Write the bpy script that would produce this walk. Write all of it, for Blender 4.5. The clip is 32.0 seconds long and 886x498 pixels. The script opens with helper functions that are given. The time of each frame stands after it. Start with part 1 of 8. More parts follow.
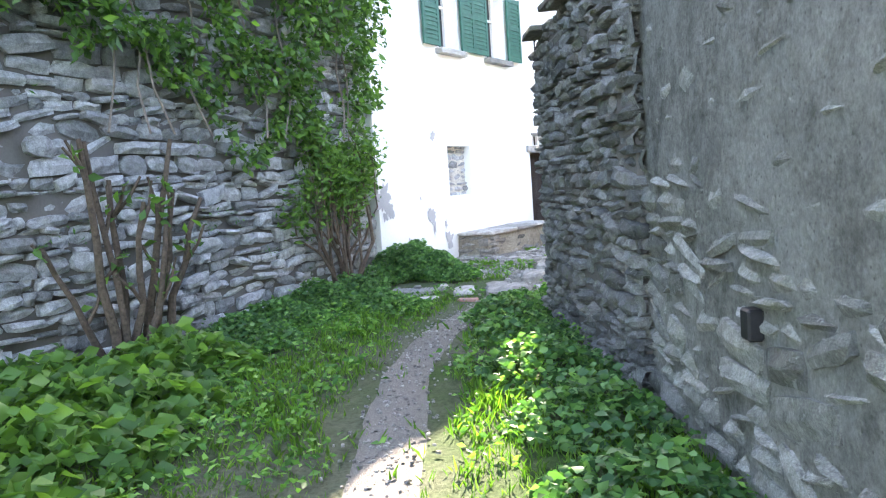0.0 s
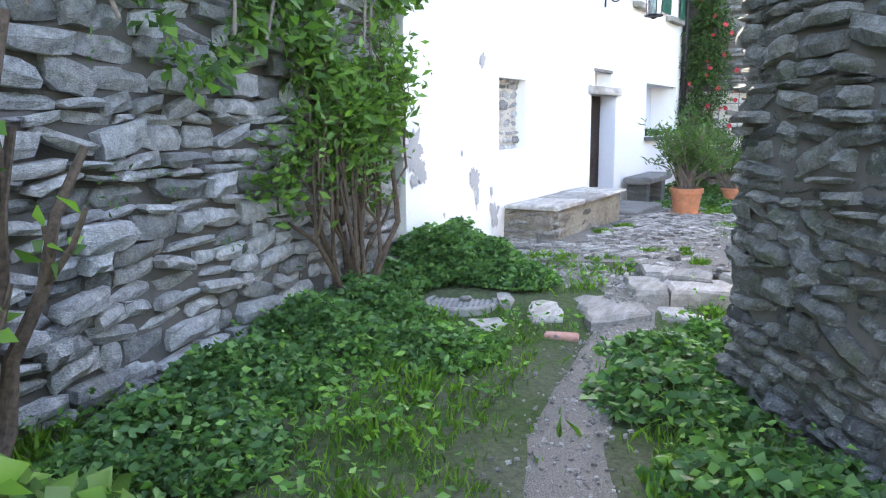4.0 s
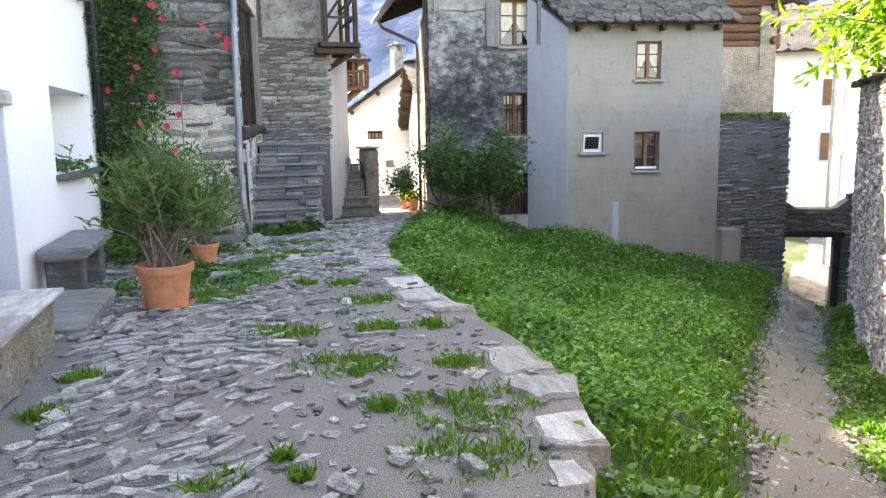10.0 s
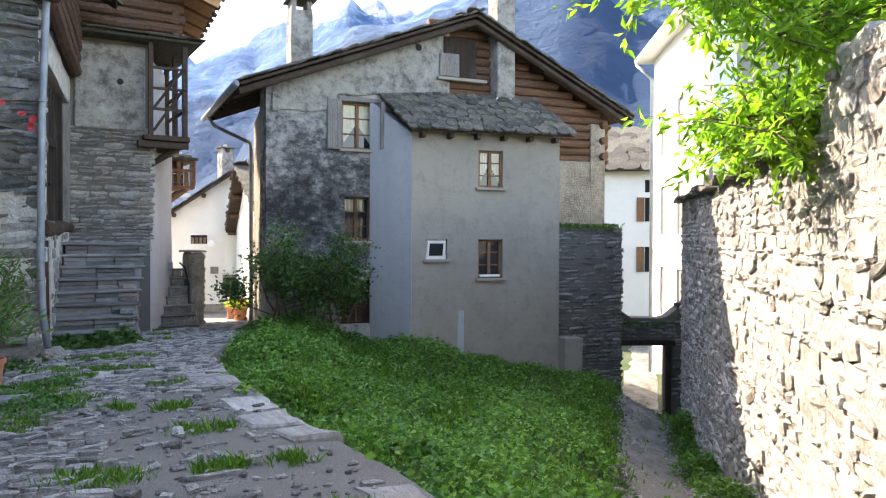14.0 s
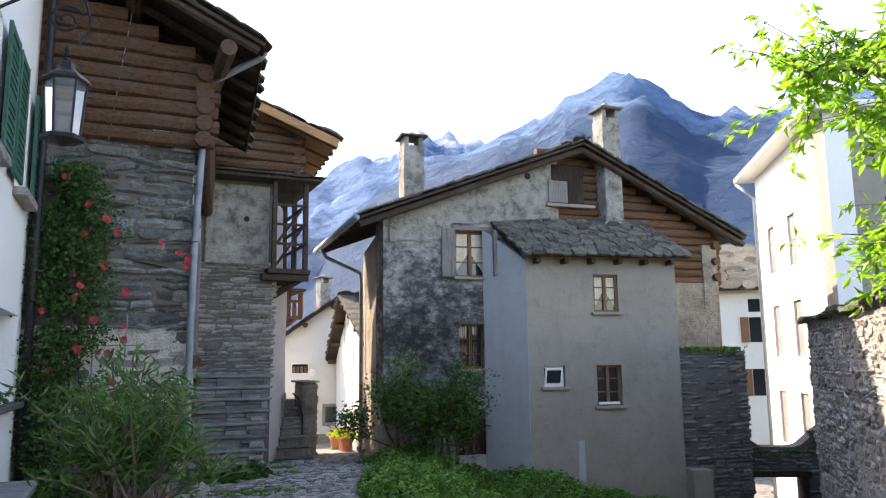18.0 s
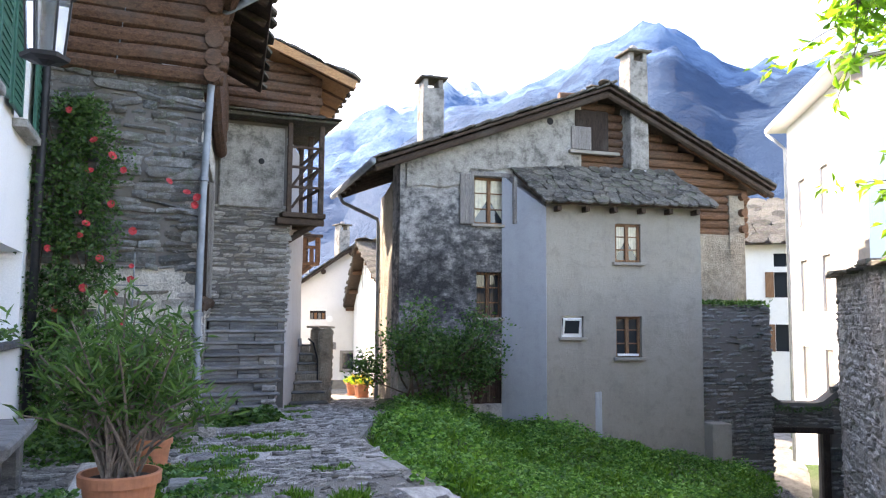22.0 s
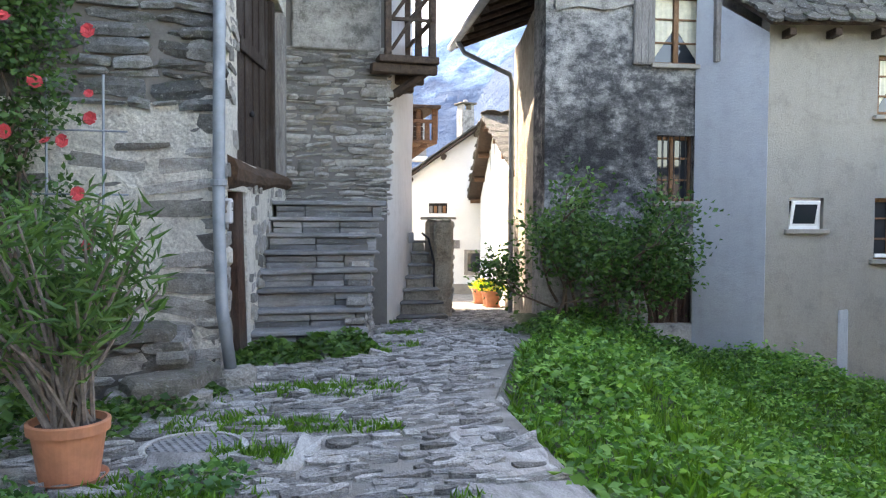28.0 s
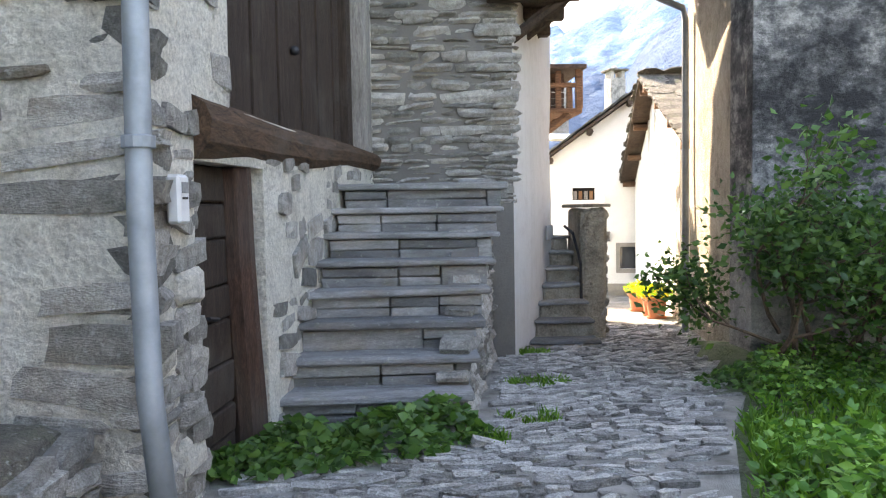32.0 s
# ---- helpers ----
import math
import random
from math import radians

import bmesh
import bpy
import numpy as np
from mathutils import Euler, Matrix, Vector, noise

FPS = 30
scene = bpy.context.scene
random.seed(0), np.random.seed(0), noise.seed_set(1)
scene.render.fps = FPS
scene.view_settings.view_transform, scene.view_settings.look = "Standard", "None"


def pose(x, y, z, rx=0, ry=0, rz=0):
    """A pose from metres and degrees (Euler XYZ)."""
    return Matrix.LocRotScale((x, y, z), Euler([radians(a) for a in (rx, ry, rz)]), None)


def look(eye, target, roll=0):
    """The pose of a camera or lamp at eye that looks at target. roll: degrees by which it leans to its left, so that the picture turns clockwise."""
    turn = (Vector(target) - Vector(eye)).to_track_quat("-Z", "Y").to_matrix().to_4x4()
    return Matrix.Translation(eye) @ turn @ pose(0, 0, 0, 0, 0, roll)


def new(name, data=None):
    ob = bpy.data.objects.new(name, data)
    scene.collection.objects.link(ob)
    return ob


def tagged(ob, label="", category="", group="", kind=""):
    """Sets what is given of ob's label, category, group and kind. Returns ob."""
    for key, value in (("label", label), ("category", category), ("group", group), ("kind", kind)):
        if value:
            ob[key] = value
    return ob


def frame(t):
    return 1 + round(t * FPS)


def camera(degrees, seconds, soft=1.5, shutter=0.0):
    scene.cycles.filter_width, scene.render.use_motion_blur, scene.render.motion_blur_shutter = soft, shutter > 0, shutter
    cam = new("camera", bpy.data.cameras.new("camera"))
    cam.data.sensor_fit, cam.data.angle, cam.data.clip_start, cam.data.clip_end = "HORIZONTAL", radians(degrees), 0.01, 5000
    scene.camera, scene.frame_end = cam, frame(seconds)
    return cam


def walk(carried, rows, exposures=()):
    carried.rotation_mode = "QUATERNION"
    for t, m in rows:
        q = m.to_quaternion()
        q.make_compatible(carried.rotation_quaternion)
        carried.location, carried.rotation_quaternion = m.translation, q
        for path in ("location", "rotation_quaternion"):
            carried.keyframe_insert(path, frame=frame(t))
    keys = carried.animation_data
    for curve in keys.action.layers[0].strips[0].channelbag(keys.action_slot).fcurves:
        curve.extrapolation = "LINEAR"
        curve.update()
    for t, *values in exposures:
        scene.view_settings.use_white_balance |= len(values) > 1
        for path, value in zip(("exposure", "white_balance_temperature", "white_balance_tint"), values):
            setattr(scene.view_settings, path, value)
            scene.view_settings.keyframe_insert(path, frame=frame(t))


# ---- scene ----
# ---- camera and walk ----
cam = camera(60.0, 32.0, soft=1.2)
PATH = [
    (0, (6.348, -17.968, 1.362), (5.359, -16.238, 1.191), -3.80),
    (0.5, (5.966, -17.590, 1.398), (5.039, -15.831, 1.185), -1.40),
    (1, (5.490, -17.249, 1.408), (4.591, -15.481, 1.151), -1.70),
    (1.5, (5.099, -16.799, 1.425), (4.251, -15.002, 1.206), 0.50),
    (2, (4.859, -16.484, 1.396), (3.915, -14.729, 1.232), 1.00),
    (2.5, (4.540, -16.128, 1.390), (3.672, -14.341, 1.164), -0.80),
    (4.5, (3.444, -14.542, 1.529), (2.534, -12.794, 1.193), -0.00),
    (5, (3.260, -14.083, 1.544), (2.489, -12.256, 1.283), 1.80),
    (5.5, (2.970, -13.595, 1.514), (2.400, -11.703, 1.204), 0.90),
    (6, (2.649, -13.129, 1.514), (2.060, -11.242, 1.210), -0.80),
    (6.5, (2.532, -12.760, 1.565), (2.180, -10.823, 1.211), -0.60),
    (7, (2.429, -12.311, 1.532), (2.146, -10.381, 1.090), 0.30),
    (7.5, (2.310, -11.833, 1.508), (2.127, -9.886, 1.088), -1.20),
    (8, (2.219, -11.411, 1.474), (2.153, -9.454, 1.065), 0.10),
    (8.5, (2.159, -11.005, 1.482), (2.196, -9.037, 1.125), 0.60),
    (9, (2.089, -10.635, 1.494), (2.391, -8.684, 1.171), -0.90),
    (9.5, (1.981, -10.253, 1.513), (2.418, -8.326, 1.204), -0.30),
    (10, (1.992, -10.029, 1.577), (2.573, -8.140, 1.270), -1.10),
    (10.5, (2.102, -9.331, 1.378), (3.104, -7.642, 1.001), -1.00),
    (11, (2.145, -9.157, 1.334), (3.270, -7.559, 0.910), -0.10),
    (11.5, (2.119, -9.154, 1.371), (3.302, -7.611, 0.901), -0.30),
    (12, (2.063, -9.132, 1.379), (3.268, -7.607, 0.910), 0.80),
    (12.5, (2.056, -9.067, 1.388), (3.238, -7.515, 0.947), 2.20),
    (13, (2.056, -9.075, 1.444), (3.126, -7.417, 1.121), 0.70),
    (13.5, (2.079, -9.033, 1.446), (3.115, -7.329, 1.291), 0.60),
    (14, (2.014, -9.027, 1.448), (3.023, -7.300, 1.424), 0.20),
    (14.5, (1.826, -8.928, 1.499), (2.852, -7.214, 1.595), 1.00),
    (16.5, (1.310, -8.599, 1.532), (2.314, -6.876, 1.685), -0.21),
    (17, (1.306, -8.597, 1.528), (2.246, -6.846, 1.753), -0.30),
    (17.5, (1.298, -8.599, 1.524), (2.172, -6.820, 1.792), -0.48),
    (18, (1.289, -8.600, 1.519), (2.121, -6.806, 1.816), -0.72),
    (18.5, (1.277, -8.606, 1.513), (2.066, -6.793, 1.814), -0.30),
    (19, (1.271, -8.605, 1.509), (2.013, -6.769, 1.791), -0.86),
    (19.5, (1.266, -8.603, 1.505), (1.990, -6.756, 1.762), -0.41),
    (20, (1.264, -8.604, 1.499), (1.993, -6.757, 1.735), -0.16),
    (20.5, (1.282, -8.580, 1.501), (2.005, -6.726, 1.706), -0.05),
    (21, (1.305, -8.555, 1.501), (2.055, -6.709, 1.673), -0.16),
    (21.5, (1.395, -8.429, 1.486), (2.144, -6.578, 1.599), -0.67),
    (22, (1.510, -8.308, 1.467), (2.296, -6.477, 1.638), 0.41),
    (22.5, (1.639, -8.183, 1.488), (2.476, -6.372, 1.636), -2.32),
    (23, (1.792, -8.065, 1.503), (2.635, -6.254, 1.607), -3.16),
    (23.5, (1.934, -7.954, 1.517), (2.673, -6.097, 1.480), -1.27),
    (24, (2.113, -7.851, 1.536), (2.786, -5.970, 1.439), 0.09),
    (24.5, (2.248, -7.616, 1.541), (2.856, -5.718, 1.368), -1.38),
    (25, (2.446, -7.378, 1.563), (3.046, -5.488, 1.301), -0.24),
    (25.5, (2.535, -6.976, 1.523), (3.073, -5.072, 1.234), -0.75),
    (27.5, (2.569, -4.536, 1.232), (3.285, -2.669, 1.190), -1.80),
    (28, (2.764, -4.081, 1.206), (3.245, -2.142, 1.120), 0.20),
    (28.5, (2.859, -3.718, 1.194), (3.250, -1.761, 1.062), 0.40),
    (29, (2.940, -3.294, 1.180), (3.337, -1.337, 1.070), -0.10),
    (29.5, (2.998, -2.950, 1.186), (3.289, -0.975, 1.068), -2.60),
    (30, (3.077, -2.571, 1.198), (3.370, -0.597, 1.061), -3.10),
    (30.5, (3.214, -2.146, 1.185), (3.513, -0.175, 1.020), -1.10),
    (31, (3.315, -1.796, 1.183), (3.563, 0.180, 1.002), -0.00),
    (31.5, (3.399, -1.373, 1.183), (3.624, 0.611, 1.075), 0.50),
    (32, (3.471, -0.938, 1.195), (3.585, 1.056, 1.083), -1.00),
]
walk(cam, [(t, look(eye, target, roll)) for t, eye, target, roll in PATH],
     exposures=[(0, 3.72, 7700, 17), (2.5, 3.78, 7800, 17), (4.5, 3.7, 8000, 17), (5, 3.65, 8100, 17), (6, 3.4, 8600, 18), (8, 3.12, 8800, 20), (10, 3.5, 8600, 19), (12, 2.85, 8100, 16), (13, 2.85, 8000, 16), (14, 2.85, 7900, 16), (15, 2.6, 8000, 17), (18, 2.45, 7900, 19), (20, 2.85, 7800, 20), (22, 3.05, 7800, 20), (23, 2.8, 7800, 19), (24, 3.36, 8000, 17), (25, 3.45, 8100, 16), (26, 3.45, 8200, 16), (28, 3.42, 8200, 16), (30, 3.5, 8600, 16), (32, 3.6, 8700, 16)])

# ---- light ----
SUN_DIR = Vector((-0.30, 0.78, 0.60)).normalized()   # towards the sun
sun = new("sun", bpy.data.lights.new("sun", "SUN"))
sun.data.energy, sun.data.angle, sun.data.color = 3.0, radians(0.55), (1.0, 0.95, 0.86)
sun.matrix_world = look(SUN_DIR * 60, (0, 0, 0))
world = bpy.data.worlds.new("world")
scene.world = world
world.use_nodes = True
wn = world.node_tree
sky = wn.nodes.new("ShaderNodeTexSky")
sky.sky_type, sky.sun_disc = "NISHITA", False
sky.sun_elevation = math.asin(SUN_DIR.z)
sky.sun_rotation = math.atan2(SUN_DIR.x, SUN_DIR.y)
sky.air_density, sky.dust_density, sky.ozone_density, sky.altitude = 1.0, 2.2, 1.0, 900
wn.links.new(sky.outputs[0], wn.nodes["Background"].inputs[0])
wn.nodes["Background"].inputs[1].default_value = 0.15


# ---- materials ----
def rgb(c):
    return (c[0], c[1], c[2], 1.0)


class Mat:
    """A small builder for node materials."""

    def __init__(self, name, rough=0.85, metal=0.0, spec=0.3):
        self.m = bpy.data.materials.new(name)
        self.m.use_nodes = True
        self.t = self.m.node_tree
        self.b = self.t.nodes["Principled BSDF"]
        self.b.inputs["Roughness"].default_value = rough
        self.b.inputs["Metallic"].default_value = metal
        self.b.inputs["Specular IOR Level"].default_value = spec
        self.co = self.t.nodes.new("ShaderNodeTexCoord").outputs["Object"]

    def n(self, kind, **props):
        node = self.t.nodes.new(kind)
        for k, v in props.items():
            node.inputs[k].default_value = v
        return node

    def link(self, a, b):
        self.t.links.new(a, b)

    def world_co(self):
        self.co = self.t.nodes.new("ShaderNodeNewGeometry").outputs["Position"]
        return self

    def noise(self, scale, detail=6.0, rough=0.6, stretch=(1, 1, 1), distort=0.0):
        mp = self.n("ShaderNodeMapping")
        mp.inputs["Scale"].default_value = stretch
        self.link(self.co, mp.inputs["Vector"])
        nz = self.n("ShaderNodeTexNoise", Scale=scale, Detail=detail, Roughness=rough, Distortion=distort)
        self.link(mp.outputs[0], nz.inputs["Vector"])
        return nz.outputs["Fac"]

    def voronoi(self, scale, feature="F1", stretch=(1, 1, 1)):
        mp = self.n("ShaderNodeMapping")
        mp.inputs["Scale"].default_value = stretch
        self.link(self.co, mp.inputs["Vector"])
        v = self.n("ShaderNodeTexVoronoi", Scale=scale)
        v.feature = feature
        self.link(mp.outputs[0], v.inputs["Vector"])
        return v.outputs["Distance"]

    def ramp(self, fac, stops):
        r = self.n("ShaderNodeValToRGB")
        e = r.color_ramp.elements
        while len(e) < len(stops):
            e.new(0.5)
        for el, (p, c) in zip(e, stops):
            el.position, el.color = p, rgb(c) if len(c) == 3 else c
        self.link(fac, r.inputs[0])
        return r.outputs[0]

    def mix(self, fac, a, b, mode="MIX"):
        x = self.n("ShaderNodeMix")
        x.data_type, x.blend_type = "RGBA", mode
        for s, v in ((x.inputs[0], fac), (x.inputs[6], a), (x.inputs[7], b)):
            if isinstance(v, bpy.types.NodeSocket):
                self.link(v, s)
            elif isinstance(v, (int, float)):
                s.default_value = v
            else:
                s.default_value = rgb(v)
        return x.outputs[2]

    def math(self, op, a, b=0.0):
        x = self.n("ShaderNodeMath")
        x.operation = op
        for s, v in zip(x.inputs, (a, b)):
            if isinstance(v, bpy.types.NodeSocket):
                self.link(v, s)
            else:
                s.default_value = v
        return x.outputs[0]

    def random(self):
        return self.n("ShaderNodeObjectInfo").outputs["Random"]

    def island(self):
        return self.t.nodes.new("ShaderNodeNewGeometry").outputs["Random Per Island"]

    def color(self, c):
        if isinstance(c, bpy.types.NodeSocket):
            self.link(c, self.b.inputs["Base Color"])
        else:
            self.b.inputs["Base Color"].default_value = rgb(c)
        return self

    def rough(self, fac, lo, hi):
        mr = self.n("ShaderNodeMapRange")
        mr.inputs["To Min"].default_value, mr.inputs["To Max"].default_value = lo, hi
        self.link(fac, mr.inputs["Value"])
        self.link(mr.outputs[0], self.b.inputs["Roughness"])
        return self

    def bump(self, height, strength=0.4, dist=0.02):
        bp = self.n("ShaderNodeBump", Strength=strength, Distance=dist)
        self.link(height, bp.inputs["Height"])
        self.link(bp.outputs[0], self.b.inputs["Normal"])
        return self


def stone_mat(name, dark, mid, light, moss=0.0, rust=0.25, per="island", grain=14.0, bed=(1, 1, 1), rel=1.0):
    k = Mat(name, 0.88, spec=0.25).world_co()
    r = k.island() if per == "island" else k.random()
    base = k.ramp(r, [(0.0, dark), (0.35, mid), (0.7, light), (1.0, mid)])
    fine = k.noise(grain, 8, 0.7, bed)
    big = k.noise(2.2, 4, 0.6)
    col = k.mix(0.75, base, k.ramp(fine, [(0.3, (0.3, 0.3, 0.3)), (0.7, (1.4, 1.4, 1.4))]), "MULTIPLY")
    col = k.mix(k.ramp(big, [(0.5, (0, 0, 0)), (0.72, (rust, rust, rust))]), col, (0.24, 0.17, 0.10))
    if moss:
        col = k.mix(k.ramp(k.noise(5.0, 6, 0.7), [(0.52, (0, 0, 0)), (0.66, (moss, moss, moss))]), col, (0.09, 0.12, 0.05))
    col = k.mix(0.7 * rel, col, k.ramp(k.noise(95.0, 4, 0.7, bed), [(0.32, (0.5, 0.5, 0.5)), (0.68, (1.35, 1.35, 1.35))]), "MULTIPLY")
    lich = k.ramp(k.noise(30.0, 3, 0.5), [(0.62, (0, 0, 0)), (0.7, (0.5 * rel, 0.5 * rel, 0.5 * rel))])
    col = k.mix(lich, col, (0.42, 0.43, 0.40))
    k.color(col)
    h = k.math("ADD", k.math("MULTIPLY", fine, 0.6), k.noise(60, 4, 0.6, (1, 1, 2.5)))
    return k.bump(h, rel, 0.03).m


def plaster_mat(name, base, stain, dark, amount=0.4, bump=0.5, streak=0.0, dist=0.03, seed=0.0, band=2.6):
    k = Mat(name, 0.92, spec=0.2).world_co()
    big = k.noise(0.9 + seed, 6, 0.65)
    mid = k.noise(5.0 + seed, 7, 0.7)
    fine = k.noise(55, 5, 0.7)
    col = k.mix(k.ramp(big, [(0.42, (0, 0, 0)), (0.66, (amount, amount, amount))]), base, stain)
    col = k.mix(k.ramp(mid, [(0.5, (0, 0, 0)), (0.75, (amount * 0.8, amount * 0.8, amount * 0.8))]), col, dark)
    if streak:
        s = k.noise(band, 5, 0.6, (3.0, 3.0, 0.25), 0.4)
        col = k.mix(k.ramp(s, [(0.5, (0, 0, 0)), (0.72, (streak, streak, streak))]), col, dark)
    col = k.mix(0.3, col, k.ramp(fine, [(0.3, (0.6, 0.6, 0.6)), (0.7, (1.15, 1.15, 1.15))]), "MULTIPLY")
    k.color(col)
    return k.bump(k.math("ADD", k.math("MULTIPLY", mid, 0.7), k.math("MULTIPLY", fine, 0.4)), bump, dist).m


def wood_mat(name, dark, light, axis=(1, 1, 12), per="island", rough=0.8, grain=3.0):
    k = Mat(name, rough, spec=0.2)
    g = k.noise(grain, 8, 0.75, axis, 0.8)
    f = k.noise(grain * 7, 6, 0.7, axis, 0.3)
    col = k.ramp(g, [(0.32, dark), (0.68, light)])
    col = k.mix(0.7, col, k.ramp(f, [(0.35, (0.35, 0.35, 0.35)), (0.65, (1.35, 1.35, 1.35))]), "MULTIPLY")
    r = k.island() if per == "island" else k.random()
    col = k.mix(0.6, col, k.ramp(r, [(0.0, (0.55, 0.55, 0.55)), (1.0, (1.3, 1.3, 1.3))]), "MULTIPLY")
    col = k.mix(k.ramp(k.noise(1.7, 4, 0.6), [(0.5, (0, 0, 0)), (0.75, (0.5, 0.5, 0.5))]), col, (0.10, 0.09, 0.08))
    k.color(col)
    return k.bump(k.math("ADD", g, f), 0.8, 0.015).m


def leaf_mat(name, dark, mid, light, trans=0.35, rough=0.5):
    k = Mat(name, rough, spec=0.35)
    col = k.ramp(k.island(), [(0.0, dark), (0.5, mid), (0.85, light), (1.0, mid)])
    k.color(col)
    t = k.n("ShaderNodeBsdfTranslucent")
    k.link(k.mix(1.0, col, (1.6, 1.9, 0.8), "MULTIPLY"), t.inputs[0])
    ms = k.n("ShaderNodeMixShader")
    ms.inputs[0].default_value = trans
    k.link(k.b.outputs[0], ms.inputs[1])
    k.link(t.outputs[0], ms.inputs[2])
    k.link(ms.outputs[0], k.t.nodes["Material Output"].inputs[0])
    return k.m


def plain_mat(name, c, rough=0.6, metal=0.0, spec=0.4, vary=0.15, scale=12.0, bump=0.1):
    k = Mat(name, rough, metal, spec)
    nz = k.noise(scale, 6, 0.65)
    lo, hi = 1 - vary * 1.6, 1 + vary
    k.color(k.mix(1.0, c, k.ramp(nz, [(0.25, (lo, lo, lo)), (0.75, (hi, hi, hi))]), "MULTIPLY"))
    return k.bump(nz, bump, 0.01).m


M_white = plaster_mat("white_lime_plaster", (0.80, 0.80, 0.79), (0.76, 0.75, 0.71), (0.70, 0.69, 0.66), 0.25, 0.25)
M_patch = plaster_mat("bare_grey_plaster", (0.40, 0.40, 0.405), (0.34, 0.34, 0.35), (0.27, 0.27, 0.27), 0.5, 0.6)
M_reveal = plaster_mat("blue_white_limewash", (0.62, 0.66, 0.74), (0.58, 0.62, 0.70), (0.5, 0.53, 0.6), 0.3, 0.2)
M_grey = plaster_mat("grey_cement_render", (0.30, 0.275, 0.238), (0.235, 0.215, 0.186), (0.15, 0.138, 0.12), 0.6, 0.7, 0.18, dist=0.04, band=1.2)
M_bluewash = plaster_mat("pale_blue_render", (0.365, 0.385, 0.41), (0.31, 0.325, 0.345), (0.245, 0.25, 0.258), 0.5, 0.5, 0.2, band=1.2)
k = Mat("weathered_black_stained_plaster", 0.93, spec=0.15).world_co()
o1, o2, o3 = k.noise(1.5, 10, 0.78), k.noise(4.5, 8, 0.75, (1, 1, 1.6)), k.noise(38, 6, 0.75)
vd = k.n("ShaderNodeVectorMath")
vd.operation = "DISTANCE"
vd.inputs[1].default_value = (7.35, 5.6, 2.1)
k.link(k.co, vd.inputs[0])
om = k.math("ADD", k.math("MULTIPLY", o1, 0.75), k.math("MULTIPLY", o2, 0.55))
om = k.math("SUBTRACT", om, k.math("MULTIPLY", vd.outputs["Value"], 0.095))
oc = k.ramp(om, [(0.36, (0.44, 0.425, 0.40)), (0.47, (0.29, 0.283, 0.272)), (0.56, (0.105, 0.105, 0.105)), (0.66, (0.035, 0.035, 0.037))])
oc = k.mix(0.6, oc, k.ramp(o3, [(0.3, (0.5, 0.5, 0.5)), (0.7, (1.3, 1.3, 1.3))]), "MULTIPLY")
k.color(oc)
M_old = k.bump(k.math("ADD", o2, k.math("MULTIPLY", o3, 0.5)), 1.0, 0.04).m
k = Mat("patched_gable_plaster", 0.93, spec=0.15).world_co()
o1, o2, o3 = k.noise(2.4, 9, 0.75), k.noise(7.0, 8, 0.75), k.noise(45, 6, 0.75)
oc = k.ramp(k.math("ADD", k.math("MULTIPLY", o1, 0.65), k.math("MULTIPLY", o2, 0.4)), [(0.40, (0.44, 0.42, 0.385)), (0.52, (0.33, 0.315, 0.29)), (0.60, (0.17, 0.163, 0.15)), (0.70, (0.09, 0.085, 0.08))])
oc = k.mix(0.6, oc, k.ramp(o3, [(0.3, (0.55, 0.55, 0.55)), (0.7, (1.25, 1.25, 1.25))]), "MULTIPLY")
k.color(oc)
M_pale = k.bump(k.math("ADD", o2, k.math("MULTIPLY", o3, 0.4)), 1.0, 0.06).m

M_cream = plaster_mat("cream_render", (0.72, 0.71, 0.67), (0.66, 0.645, 0.60), (0.54, 0.52, 0.48), 0.35, 0.3)
def rough_wall(name, pale, mid, dark, scale=1.0, dist=0.06, pits=0.5):
    """Old lime or cast plaster: blotched, pitted where grit fell out, and coarse to the touch."""
    k = Mat(name, 0.95, spec=0.12).world_co()
    big, med, fine = k.noise(1.3 * scale, 8, 0.72), k.noise(7.5 * scale, 9, 0.78), k.noise(48 * scale, 6, 0.75)
    pit = k.voronoi(26 * scale)
    col = k.ramp(k.math("ADD", k.math("MULTIPLY", big, 0.55), k.math("MULTIPLY", med, 0.5)), [(0.38, dark), (0.50, mid), (0.60, pale), (0.72, mid)])
    col = k.mix(0.65, col, k.ramp(fine, [(0.3, (0.45, 0.45, 0.45)), (0.7, (1.3, 1.3, 1.3))]), "MULTIPLY")
    hole = k.ramp(k.math("MULTIPLY", pit, k.math("ADD", med, 0.55)), [(0.08, (pits, pits, pits)), (0.2, (0, 0, 0))])
    col = k.mix(hole, col, dark)
    k.color(col)
    h = k.math("ADD", k.math("ADD", k.math("MULTIPLY", med, 1.3), k.math("MULTIPLY", fine, 0.6)), k.math("MULTIPLY", pit, 0.5))
    return k.bump(h, 1.0, dist).m


M_tan = rough_wall("rough_tan_plaster", (0.46, 0.415, 0.34), (0.35, 0.31, 0.25), (0.17, 0.15, 0.12), 1.0, 0.05)
M_roughcast = rough_wall("weathered_roughcast", (0.37, 0.375, 0.34), (0.27, 0.275, 0.245), (0.12, 0.122, 0.108), 0.8, 0.09, 0.7)
M_towerplaster = plaster_mat("grey_white_plaster", (0.62, 0.625, 0.63), (0.54, 0.54, 0.54), (0.38, 0.375, 0.37), 0.5, 0.9, 0.2, dist=0.05)
M_barnlime = rough_wall("grey_lime_mortar", (0.86, 0.82, 0.73), (0.76, 0.72, 0.64), (0.42, 0.39, 0.34), 1.0, 0.06)
